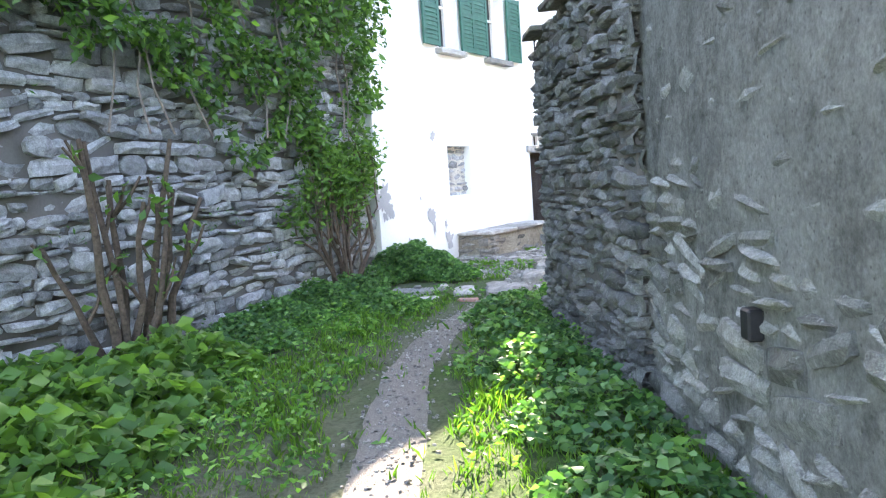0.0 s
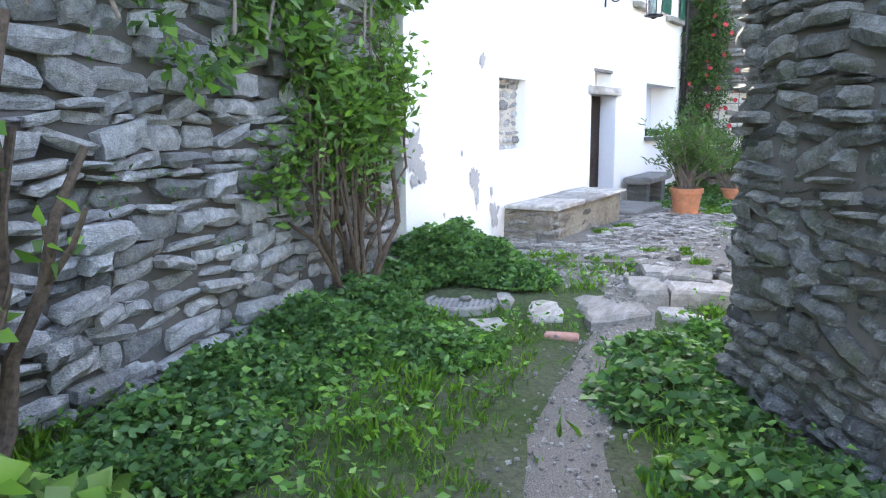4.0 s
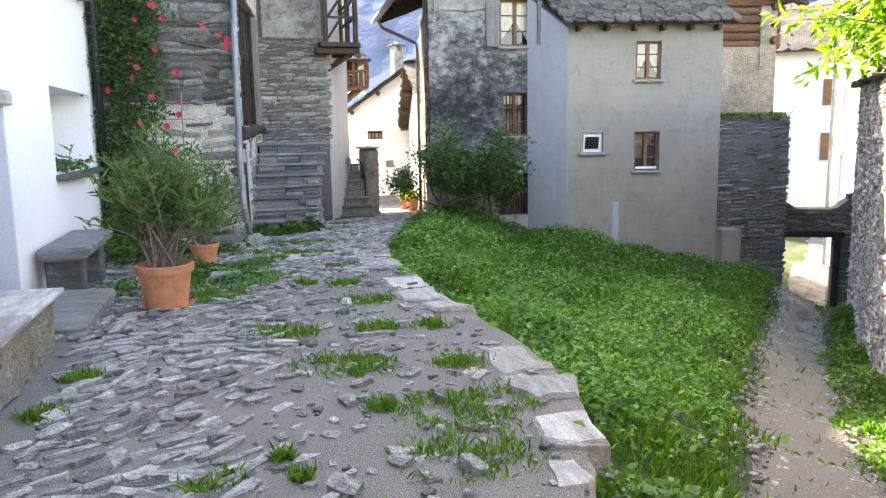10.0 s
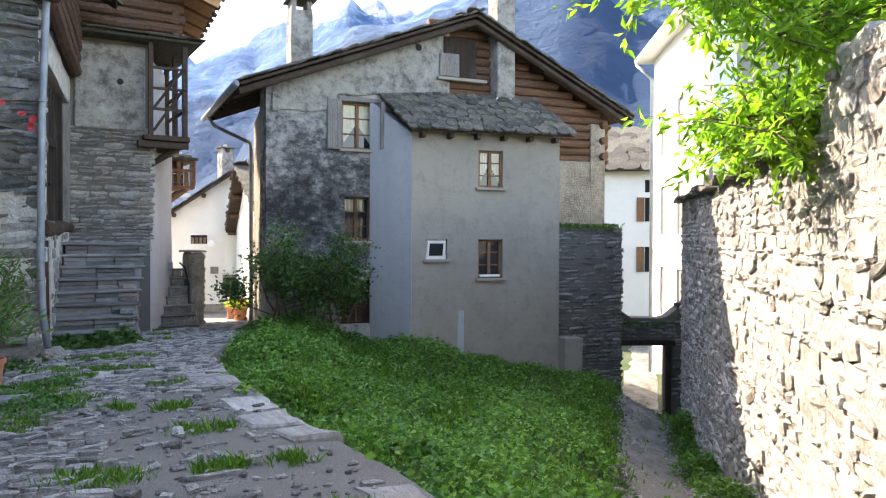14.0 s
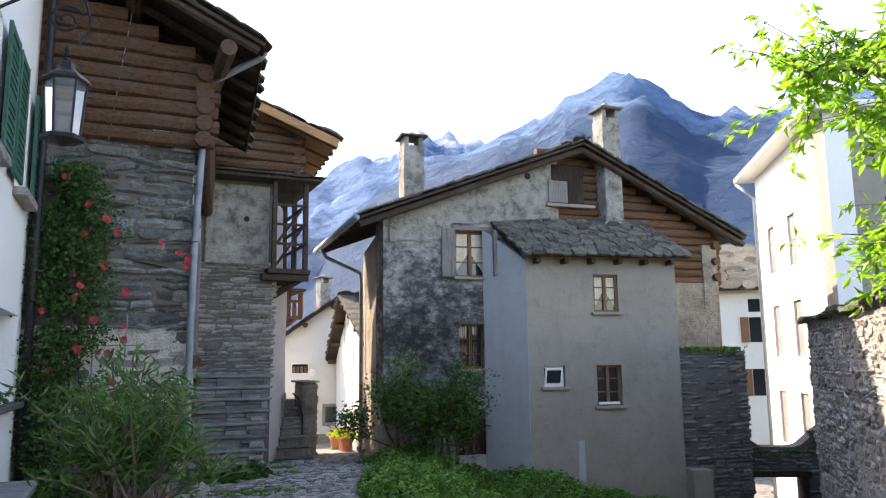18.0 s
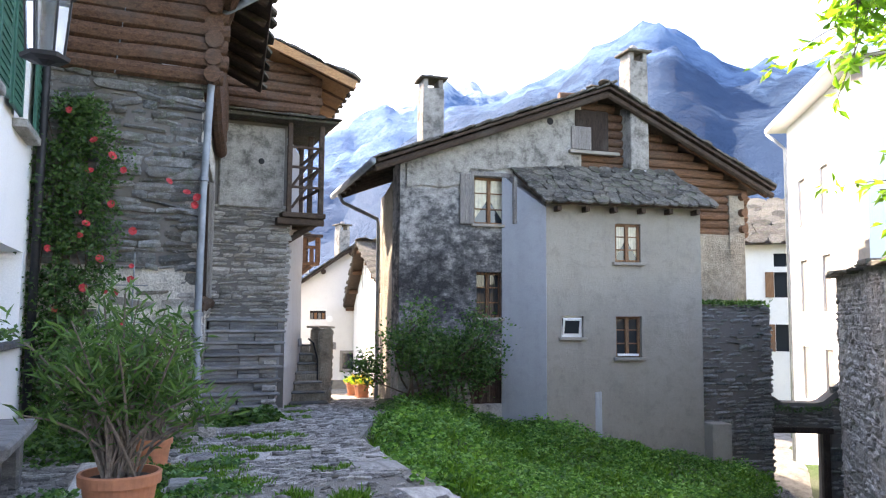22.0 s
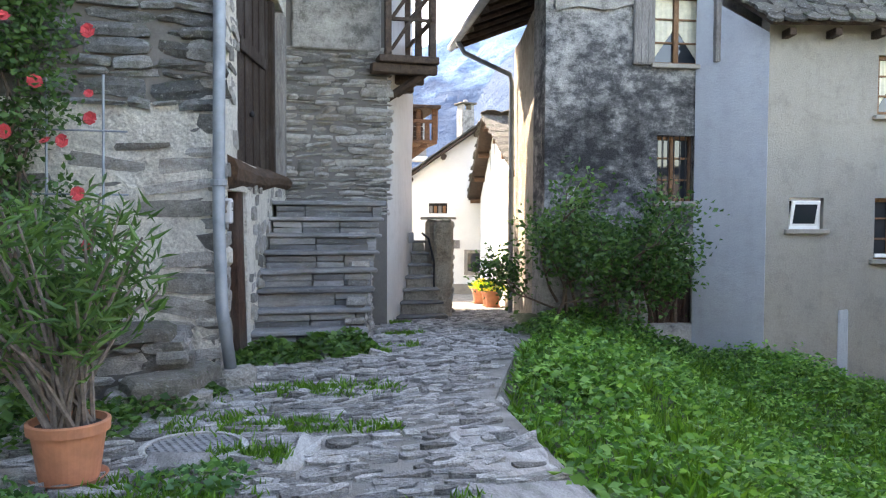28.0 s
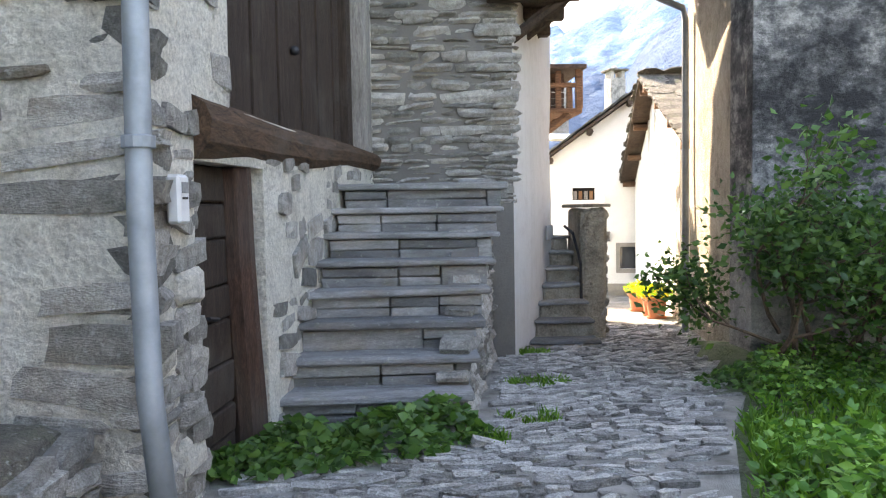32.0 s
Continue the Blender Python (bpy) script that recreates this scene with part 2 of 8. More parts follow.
M_lime = rough_wall("pale_lime_mortar", (0.56, 0.53, 0.48), (0.42, 0.395, 0.355), (0.17, 0.155, 0.135), 1.0, 0.06)
M_mortar = plaster_mat("dark_joint_earth", (0.15, 0.14, 0.13), (0.10, 0.095, 0.09), (0.06, 0.06, 0.055), 0.5, 0.8)
M_slate = stone_mat("grey_slate_stone", (0.24, 0.25, 0.255), (0.46, 0.47, 0.48), (0.66, 0.67, 0.675), 0.35)
M_slate_o = stone_mat("grey_slate_block", (0.24, 0.25, 0.255), (0.46, 0.47, 0.48), (0.66, 0.67, 0.675), 0.3, per="random")
M_ruin = stone_mat("dark_mossy_stone", (0.10, 0.107, 0.107), (0.19, 0.197, 0.195), (0.31, 0.315, 0.31), 0.5, per="random")
M_ruin_i = stone_mat("dark_mossy_rubble", (0.10, 0.107, 0.107), (0.19, 0.197, 0.195), (0.31, 0.315, 0.31), 0.5)
M_rubble = stone_mat("pale_rubble_stone", (0.30, 0.275, 0.245), (0.48, 0.46, 0.43), (0.64, 0.62, 0.59), 0.1)
M_rubble_o = stone_mat("pale_rubble_block", (0.30, 0.275, 0.245), (0.48, 0.46, 0.43), (0.64, 0.62, 0.59), 0.1, per="random")
M_barn = stone_mat("brown_grey_barn_stone", (0.15, 0.145, 0.133), (0.32, 0.305, 0.28), (0.50, 0.475, 0.44), 0.1, 0.4)
M_barn_o = stone_mat("brown_grey_barn_block", (0.15, 0.145, 0.133), (0.32, 0.305, 0.28), (0.50, 0.475, 0.44), 0.1, 0.4, per="random")
M_step = stone_mat("worn_slate_step", (0.11, 0.113, 0.117), (0.185, 0.187, 0.19), (0.29, 0.29, 0.29), 0.2, 0.25, per="random", grain=8.0, bed=(0.35, 1.6, 1.6), rel=0.6)
M_edge = stone_mat("pale_edge_slab", (0.25, 0.244, 0.234), (0.36, 0.35, 0.335), (0.50, 0.485, 0.46), 0.25, 0.3, per="random", grain=9.0, bed=(1.6, 0.3, 1.6), rel=0.6)
M_lichen = stone_mat("lichened_wall_rubble", (0.15, 0.155, 0.14), (0.27, 0.275, 0.25), (0.40, 0.405, 0.37), 0.3, 0.2, bed=(1, 1, 1.6))
M_lichen_o = stone_mat("lichened_wall_stone", (0.15, 0.155, 0.14), (0.27, 0.275, 0.25), (0.40, 0.405, 0.37), 0.3, 0.2, per="random")
M_cobble = stone_mat("worn_cobble_slate", (0.165, 0.16, 0.152), (0.335, 0.325, 0.31), (0.54, 0.525, 0.50), 0.05, 0.1)
M_cobble_o = stone_mat("worn_cobble_piece", (0.165, 0.16, 0.152), (0.335, 0.325, 0.31), (0.54, 0.525, 0.50), 0.05, 0.1, per="random")
M_roof = stone_mat("lichened_roof_slab", (0.06, 0.056, 0.048), (0.11, 0.102, 0.088), (0.20, 0.185, 0.155), 0.45, 0.2)
M_roof_o = stone_mat("lichened_roof_piece", (0.06, 0.056, 0.048), (0.11, 0.102, 0.088), (0.20, 0.185, 0.155), 0.45, 0.2, per="random")
M_log = wood_mat("sun_browned_log", (0.042, 0.024, 0.017), (0.20, 0.108, 0.068), (6, 1, 12))
M_log_warm = wood_mat("orange_brown_log", (0.065, 0.034, 0.02), (0.25, 0.135, 0.08), (1, 6, 12))
M_darkwood = wood_mat("old_dark_board", (0.014, 0.010, 0.008), (0.055, 0.038, 0.03), (12, 12, 1))
M_redwood = wood_mat("red_brown_post", (0.025, 0.015, 0.012), (0.10, 0.055, 0.04), (12, 12, 1))
M_beam = wood_mat("split_old_beam", (0.018, 0.012, 0.009), (0.16, 0.095, 0.06), (14, 1, 14), grain=2.0)
M_rafter = wood_mat("weathered_rafter", (0.032, 0.022, 0.017), (0.105, 0.072, 0.054), (4, 4, 4))
M_newwood = wood_mat("fresh_orange_board", (0.30, 0.15, 0.07), (0.52, 0.30, 0.15), (1, 8, 8))
M_winwood = wood_mat("varnished_window_wood", (0.15, 0.075, 0.04), (0.30, 0.165, 0.09), (10, 10, 1))
M_greywood = wood_mat("silvered_wood", (0.13, 0.12, 0.115), (0.30, 0.28, 0.26), (12, 12, 1))
M_green = plain_mat("dark_green_shutter_paint", (0.025, 0.12, 0.085), 0.5, vary=0.25)
M_zinc = plain_mat("zinc_pipe", (0.25, 0.28, 0.31), 0.6, 0.5, vary=0.25, scale=4)
M_iron = plain_mat("black_iron", (0.03, 0.03, 0.033), 0.55, 0.6, vary=0.3)
M_castiron = plain_mat("grey_cast_cover", (0.25, 0.255, 0.26), 0.7, 0.3, vary=0.35)
M_terra = plain_mat("terracotta", (0.48, 0.20, 0.11), 0.8, vary=0.2, scale=9)
M_brick = plain_mat("pink_brick", (0.42, 0.23, 0.19), 0.9, vary=0.3)
M_paint = plain_mat("white_paint", (0.78, 0.77, 0.74), 0.5, vary=0.06)
M_plastic = plain_mat("pale_grey_plastic", (0.45, 0.46, 0.47), 0.5, vary=0.1)
M_dark = plain_mat("dark_room", (0.02, 0.02, 0.022), 0.9, vary=0.2)
M_curtain = plain_mat("pale_curtain", (0.62, 0.58, 0.45), 0.95, vary=0.15)
M_bark = plain_mat("brown_bark", (0.11, 0.08, 0.06), 0.95, vary=0.45, scale=30, bump=0.6)
M_greybark = plain_mat("grey_brown_twig", (0.20, 0.165, 0.14), 0.95, vary=0.35, scale=30, bump=0.5)
M_soil = plain_mat("dark_soil", (0.05, 0.04, 0.032), 1.0, vary=0.4, scale=25, bump=0.8)
M_leaf_rose = leaf_mat("rose_leaf", (0.022, 0.055, 0.02), (0.045, 0.105, 0.03), (0.09, 0.17, 0.05))
M_leaf_bush = leaf_mat("bush_leaf", (0.02, 0.055, 0.02), (0.045, 0.105, 0.03), (0.09, 0.17, 0.05))
M_leaf_shrub = leaf_mat("shrub_leaf", (0.04, 0.10, 0.025), (0.08, 0.18, 0.04), (0.15, 0.28, 0.06))
M_leaf_tree = leaf_mat("sunny_tree_leaf", (0.08, 0.17, 0.02), (0.14, 0.27, 0.035), (0.24, 0.36, 0.05), 0.5)
M_leaf_ol = leaf_mat("oleander_leaf", (0.035, 0.085, 0.025), (0.065, 0.14, 0.04), (0.12, 0.21, 0.07))
M_leaf_ivy = leaf_mat("ivy_leaf", (0.025, 0.065, 0.02), (0.05, 0.12, 0.03), (0.10, 0.19, 0.05))
M_leaf_nettle = leaf_mat("ground_leaf", (0.025, 0.08, 0.03), (0.058, 0.155, 0.05), (0.15, 0.29, 0.10), 0.35)
M_leaf_meadow = leaf_mat("meadow_leaf", (0.035, 0.11, 0.027), (0.08, 0.21, 0.045), (0.20, 0.37, 0.10), 0.38)
M_grass = leaf_mat("grass_blade", (0.05, 0.13, 0.02), (0.09, 0.21, 0.03), (0.16, 0.30, 0.05), 0.4)
M_rose = plain_mat("coral_rose_petal", (0.60, 0.075, 0.085), 0.7, vary=0.25, scale=40)
M_yellow = plain_mat("yellow_petal", (0.75, 0.55, 0.05), 0.7)
k = Mat("window_glass", 0.03, spec=0.5)
k.color((0.02, 0.025, 0.03))
M_glass = k.m
k = Mat("lantern_glass", 0.05)
k.color((0.9, 0.93, 0.95))
k.b.inputs["Transmission Weight"].default_value = 0.9
M_lglass = k.m
# earth: gravel path, soil and thin turf
k = Mat("earth_and_turf", 0.97, spec=0.15).world_co()
g1, g2 = k.noise(0.7, 5, 0.6), k.noise(26, 6, 0.75)
earth = k.ramp(g2, [(0.3, (0.07, 0.06, 0.05)), (0.7, (0.22, 0.205, 0.185))])
turf = k.ramp(g2, [(0.3, (0.02, 0.045, 0.012)), (0.7, (0.06, 0.11, 0.03))])
k.color(k.mix(k.ramp(g1, [(0.35, (0, 0, 0)), (0.6, (1, 1, 1))]), turf, k.mix(0.5, turf, earth)))
M_earth = k.bump(g2, 0.8, 0.03).m
k = Mat("grey_gravel", 0.95, spec=0.2).world_co()
v1, g3 = k.voronoi(130), k.noise(3.0, 6, 0.65)
c1 = k.ramp(v1, [(0.0, (0.42, 0.402, 0.372)), (0.3, (0.30, 0.284, 0.26)), (0.6, (0.15, 0.141, 0.127))])
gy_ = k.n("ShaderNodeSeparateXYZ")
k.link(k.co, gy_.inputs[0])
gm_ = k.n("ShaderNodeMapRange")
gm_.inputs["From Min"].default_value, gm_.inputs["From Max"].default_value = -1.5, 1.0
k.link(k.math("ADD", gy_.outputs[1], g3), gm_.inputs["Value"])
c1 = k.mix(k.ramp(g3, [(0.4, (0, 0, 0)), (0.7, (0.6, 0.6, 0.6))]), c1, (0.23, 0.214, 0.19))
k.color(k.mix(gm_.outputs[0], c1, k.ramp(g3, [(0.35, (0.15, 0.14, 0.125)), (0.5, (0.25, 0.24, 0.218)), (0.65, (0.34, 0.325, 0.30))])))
M_gravel = k.bump(k.math("ADD", v1, k.noise(18, 6, 0.7)), 0.7, 0.02).m
# blue distance haze is mixed into the rock, wood and snow colours
k = Mat("hazed_mountain_rock", 0.95, spec=0.1).world_co()
mh = k.noise(0.012, 10, 0.7)
ms_ = k.noise(0.004, 8, 0.65)
sep = k.n("ShaderNodeSeparateXYZ")
k.link(k.co, sep.inputs[0])
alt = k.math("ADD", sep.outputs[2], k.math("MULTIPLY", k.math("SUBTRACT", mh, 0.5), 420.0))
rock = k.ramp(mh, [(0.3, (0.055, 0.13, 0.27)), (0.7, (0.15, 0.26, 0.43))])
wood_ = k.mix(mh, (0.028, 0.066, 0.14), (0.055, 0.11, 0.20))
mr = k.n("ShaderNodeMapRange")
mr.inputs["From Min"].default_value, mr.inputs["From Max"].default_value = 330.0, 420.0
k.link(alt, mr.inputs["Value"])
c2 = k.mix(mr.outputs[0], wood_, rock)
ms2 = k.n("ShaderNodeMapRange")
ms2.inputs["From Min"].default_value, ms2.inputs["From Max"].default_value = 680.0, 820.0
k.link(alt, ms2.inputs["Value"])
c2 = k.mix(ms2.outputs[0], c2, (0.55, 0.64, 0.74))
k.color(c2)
M_mount = k.bump(mh, 1.0, 60.0).m

# ---- building helpers ----
RNG = random.Random(7)


def obj(name, verts, faces, mat, parent=None, smooth=False):
    me = bpy.data.meshes.new(name)
    me.from_pydata([tuple(v) for v in verts], [], [tuple(f) for f in faces])
    me.materials.append(mat)
    if smooth:
        me.polygons.foreach_set("use_smooth", [True] * len(me.polygons))
    me.update()
    ob = new(name, me)
    if parent is not None:
        ob.parent = parent
    return ob


def part(name, bm, mat, parent=None, label="", smooth=False):
    """Links a bmesh as one mesh object under a thing or a part."""
    bmesh.ops.recalc_face_normals(bm, faces=bm.faces)
    me = bpy.data.meshes.new(name)
    bm.to_mesh(me)
    bm.free()
    me.materials.append(mat)
    if smooth:
        me.polygons.foreach_set("use_smooth", [True] * len(me.polygons))
    ob = new(name, me)
    if parent is not None:
        ob.parent = parent
    if label:
        ob["label"] = label
    return ob


def thing(name, label, category, at=(0, 0, 0), rz=0.0, group="", kind=""):
    e = new(name)
    e.empty_display_size = 0.2
    e.matrix_basis = pose(at[0], at[1], at[2], 0, 0, rz)
    return tagged(e, label, category, group, kind)


def box(bm, x0, x1, y0, y1, z0, z1, m=None, jit=0.0, rng=RNG):
    vs = []
    for z in (z0, z1):
        for x, y in ((x0, y0), (x1, y0), (x1, y1), (x0, y1)):
            v = Vector((x + rng.uniform(-jit, jit), y + rng.uniform(-jit, jit), z + rng.uniform(-jit, jit)))
            vs.append(bm.verts.new(m @ v if m is not None else v))
    for f in ((3, 2, 1, 0), (4, 5, 6, 7), (0, 1, 5, 4), (1, 2, 6, 5), (2, 3, 7, 6), (3, 0, 4, 7)):
        bm.faces.new([vs[i] for i in f])
    return vs


def bbox(x0, x1, y0, y1, z0, z1, bev=0.01, m=None, jit=0.0, seg=1):
    bm = bmesh.new()
    box(bm, x0, x1, y0, y1, z0, z1, m, jit)
    if bev:
        bmesh.ops.bevel(bm, geom=bm.edges[:], offset=bev, segments=seg, affect="EDGES")
    return bm


def tube(bm, pts, r, seg=8, taper=None):
    pts = [Vector(p) for p in pts]
    rings = []
    for i, p in enumerate(pts):
        d = (pts[min(i + 1, len(pts) - 1)] - pts[max(i - 1, 0)]).normalized()
        a = d.cross(Vector((0, 0, 1)) if abs(d.z) < 0.95 else Vector((1, 0, 0))).normalized()
        b = d.cross(a)
        rr = r if taper is None else r + (taper - r) * i / max(1, len(pts) - 1)
        rings.append([bm.verts.new(p + (a * math.cos(2 * math.pi * j / seg) + b * math.sin(2 * math.pi * j / seg)) * rr) for j in range(seg)])
    for q0, q1 in zip(rings, rings[1:]):
        for j in range(seg):
            bm.faces.new((q0[j], q0[(j + 1) % seg], q1[(j + 1) % seg], q1[j]))
    bm.faces.new(rings[0][::-1])
    bm.faces.new(rings[-1])
    return bm


def lathe(bm, profile, seg=24, at=(0, 0, 0)):
    rings = [[bm.verts.new((at[0] + r * math.cos(2 * math.pi * j / seg), at[1] + r * math.sin(2 * math.pi * j / seg), at[2] + z)) for j in range(seg)] for r, z in profile]
    for q0, q1 in zip(rings, rings[1:]):
        for j in range(seg):
            bm.faces.new((q0[j], q0[(j + 1) % seg], q1[(j + 1) % seg], q1[j]))
    bm.faces.new(rings[0][::-1])
    bm.faces.new(rings[-1])
    return bm


def face_frame(a, b, z=0.0):
    """The pose of a wall whose foot runs from a to b: x along it, y outward to its right-hand side, z up."""
    u = Vector((b[0] - a[0], b[1] - a[1], 0)).normalized()
    n = Vector((u.y, -u.x, 0))
    return Matrix(((u.x, n.x, 0, a[0]), (u.y, n.y, 0, a[1]), (0, 0, 1, z), (0, 0, 0, 1)))


def walled(name, m, us, top, thick, holes, mat, parent=None, low=0.0, wob=0.0, seed=1):
    """A wall with openings through it. us: its length; top: its height, or a function of u; holes: (u0, u1, z0, z1)."""
    rng = random.Random(seed)
    L = us
    cu = sorted({0.0, L, *[h[0] for h in holes], *[h[1] for h in holes], *[L * i / max(2, int(L / 0.6)) for i in range(max(2, int(L / 0.6)) + 1)]})
    tops = [top(u) if callable(top) else top for u in cu]
    zs = sorted({low, *[h[2] for h in holes], *[h[3] for h in holes]} | {low + 0.7 * i for i in range(1, int((max(tops) - low) / 0.7) + 1)})
    zs = [z for z in zs if z < min(tops) - 0.02]
    nz = len(zs) + 1
    bm = bmesh.new()
    grid = {}

    def vert(i, j, back):
        key = (i, j, back)
        if key not in grid:
            z = zs[j] if j < len(zs) else tops[i]
            w = 0.0
            if wob and not back:
                w = wob * (noise.noise(Vector((cu[i] * 0.9 + seed, z * 0.9, 0.3))) + 0.4 * noise.noise(Vector((cu[i] * 3 + seed, z * 3, 1.3))))
            grid[key] = bm.verts.new(m @ Vector((cu[i], -thick if back else w, z)))
        return grid[key]

    def solid(i, j):
        if i < 0 or j < 0 or i >= len(cu) - 1 or j >= nz - 1:
            return False
        u = (cu[i] + cu[i + 1]) / 2
        z = (zs[j] + (zs[j + 1] if j + 1 < len(zs) else zs[j] + 0.01)) / 2 if j + 1 < len(zs) else zs[j] + 0.01
        return not any(h[0] < u < h[1] and h[2] < z < h[3] for h in holes)

    for i in range(len(cu) - 1):
        for j in range(nz - 1):
            if not solid(i, j):
                continue
            c = [(i, j), (i + 1, j), (i + 1, j + 1), (i, j + 1)]
            bm.faces.new([vert(*p, False) for p in c])
            bm.faces.new([vert(*p, True) for p in reversed(c)])
            for (di, dj), (p, q) in zip(((0, -1), (1, 0), (0, 1), (-1, 0)), ((0, 1), (1, 2), (2, 3), (3, 0))):
                if not solid(i + di, j + dj):
                    bm.faces.new((vert(*c[q], False), vert(*c[p], False), vert(*c[p], True), vert(*c[q], True)))
    return part(name, bm, mat, parent)


def stone_variants(name, n, mat, flat=0.0, seed=3):
    """Rough blocks of unit size: x and z from -0.5 to 0.5, front face towards +y, open at the back."""
    rng = random.Random(seed)
    out = []
    for _ in range(n):
        nx, nz = 3, 2
        vs, fs = [], []
        cut = [rng.uniform(0.0, 0.16) for _ in range(4)]
        for j in range(nz + 1):
            for i in range(nx + 1):
                x, z = i / nx - 0.5, j / nz - 0.5
                edge = i in (0, nx) or j in (0, nz)
                corner = i in (0, nx) and j in (0, nz)
                if corner:
                    q = cut[(i > 0) * 2 + (j > 0)]
                    x, z = x * (1 - q), z * (1 - q * 1.6)
                x += rng.uniform(-0.05, 0.05)
                z += rng.uniform(-0.07, 0.07)
                y = rng.uniform(0.28, 0.42) if edge else rng.uniform(0.42, 0.6)
                vs.append((x, y * (1 - flat) + 0.4 * flat, z))
        ring = [0, 1, 2, 3, 7, 11, 10, 9, 8, 4]
        b0 = len(vs)
        for i in ring:
            x, y, z = vs[i]
            vs.append((x * 0.97, -0.5, z * 0.97))
        for j in range(nz):
            for i in range(nx):
                p = j * (nx + 1) + i
                fs.append((p, p + nx + 1, p + nx + 2, p + 1))
        for k2 in range(10):
            a, b = ring[k2], ring[(k2 + 1) % 10]
            fs.append((a, b, b0 + (k2 + 1) % 10, b0 + k2))
        me = bpy.data.meshes.new(name)
        me.from_pydata(vs, [], fs)
        me.materials.append(mat)
        me.update()
        out.append(me)
    return out


def mesh_data(me):
    v = np.empty(len(me.vertices) * 3)
    me.vertices.foreach_get("co", v)
    return v.reshape(-1, 3), [tuple(p.vertices) for p in me.polygons]


class Pile:
    """Many placed pieces: the first ones as objects of their own, the rest joined in one mesh."""

    def __init__(self, name, variants, parent, limit=300, rest="stone_rest", restmat=None):
        self.name, self.kinds, self.parent, self.limit, self.rest = name, variants, parent, limit, rest
        self.data = [mesh_data(v) for v in variants]
        self.v, self.f, self.count, self.nv, self.restmat = [], [], 0, 0, restmat

    def put(self, m, i, own=True):
        if own and self.count < self.limit:
            ob = new(self.name, self.kinds[i % len(self.kinds)])
            ob.parent = self.parent
            ob.matrix_basis = m
            self.count += 1
            return
        v, f = self.data[i % len(self.data)]
        mm = np.array(m)
        self.v.append(v @ mm[:3, :3].T + mm[:3, 3])
        self.f.extend([tuple(k + self.nv for k in q) for q in f])
        self.nv += len(v)

    def done(self):
        if self.nv:
            me = bpy.data.meshes.new(self.rest)
            me.from_pydata(np.concatenate(self.v).tolist(), [], self.f)
            me.materials.append(self.restmat or self.kinds[0].materials[0])
            me.update()
            ob = new(self.rest, me)
            ob.parent = self.parent
            tagged(ob, kind="stuff")


def rubble(pile, m, L, top, low, course, length, depth, rng, holes=(), near=None, fill=0.96, lean=3.0):
    """Courses of rough blocks on the face y = 0 of the frame m. near(u, z): whether a piece is one of the single ones."""
    z = low
    hi = max(top(L * i / 20) for i in range(21)) if callable(top) else top
    while z < hi:
        h = rng.uniform(*course)
        u = -rng.uniform(0, length[0])
        while u < L:
            w = rng.uniform(*length) * (1.0 + 0.5 * (h - course[0]) / max(1e-6, course[1] - course[0]))
            hh = h * rng.uniform(0.8, 1.12)
            if rng.random() < 0.14:
                hh *= 0.5
            uc, zc = min(max(u + w / 2, w * 0.3), L - w * 0.3), z + h / 2
            t = top(uc) if callable(top) else top
            if zc < t - h * 0.2 and not any(a - w * 0.35 < uc < b + w * 0.35 and c - h * 0.4 < zc < d + h * 0.4 for a, b, c, d in holes):
                d = rng.uniform(*depth)
                lm = m @ Matrix.Translation((uc, d - 0.5 * 0.22, zc)) @ Euler((rng.uniform(-0.08, 0.08), radians(rng.gauss(0, lean)), rng.uniform(-0.06, 0.06))).to_matrix().to_4x4() @ Matrix.Diagonal((w * fill, 0.22, hh * fill, 1))
                pile.put(lm, rng.randrange(64), near is None or near(uc, zc))
            u += w
        z += h


def scatter_leaves(name, pts, dirs, sizes, mat, parent=None, fold=0.25, aspect=0.5, seed=1, kind="stuff", droop=0.3):
    """Pointed leaves, each of two folded halves, at pts, pointing along dirs."""
    rg = np.random.RandomState(seed)
    pts, dirs, sizes = np.asarray(pts, float), np.asarray(dirs, float), np.asarray(sizes, float)[:, None]
    n = len(pts)
    d = dirs / (np.linalg.norm(dirs, axis=1, keepdims=True) + 1e-9)
    r = rg.normal(size=(n, 3))
    s = np.cross(d, r)
    s /= np.linalg.norm(s, axis=1, keepdims=True) + 1e-9
    up = np.cross(s, d)
    w = sizes * aspect * 0.5
    a = pts
    e = pts + d * sizes - up * sizes * droop * 0.4
    mid = pts + d * sizes * 0.5
    b = mid + s * w + up * w * fold
    c = mid - s * w + up * w * fold
    v = np.stack([a, b, e, c], 1).reshape(-1, 3)
    i = np.arange(n)[:, None] * 4
    f = np.concatenate([i + [0, 1, 2], i + [0, 2, 3]], 0)
    me = bpy.data.meshes.new(name)
    me.vertices.add(len(v))
    me.vertices.foreach_set("co", v.ravel())
    me.loops.add(f.size)
    me.loops.foreach_set("vertex_index", f.ravel().astype(np.int32))
    me.polygons.add(len(f))
    me.polygons.foreach_set("loop_start", np.arange(0, f.size, 3, dtype=np.int32))
    me.materials.append(mat)
    me.update(calc_edges=True)
    ob = new(name, me)
    if parent is not None:
        ob.parent = parent
    elif kind:
        tagged(ob, kind=kind)
    return ob

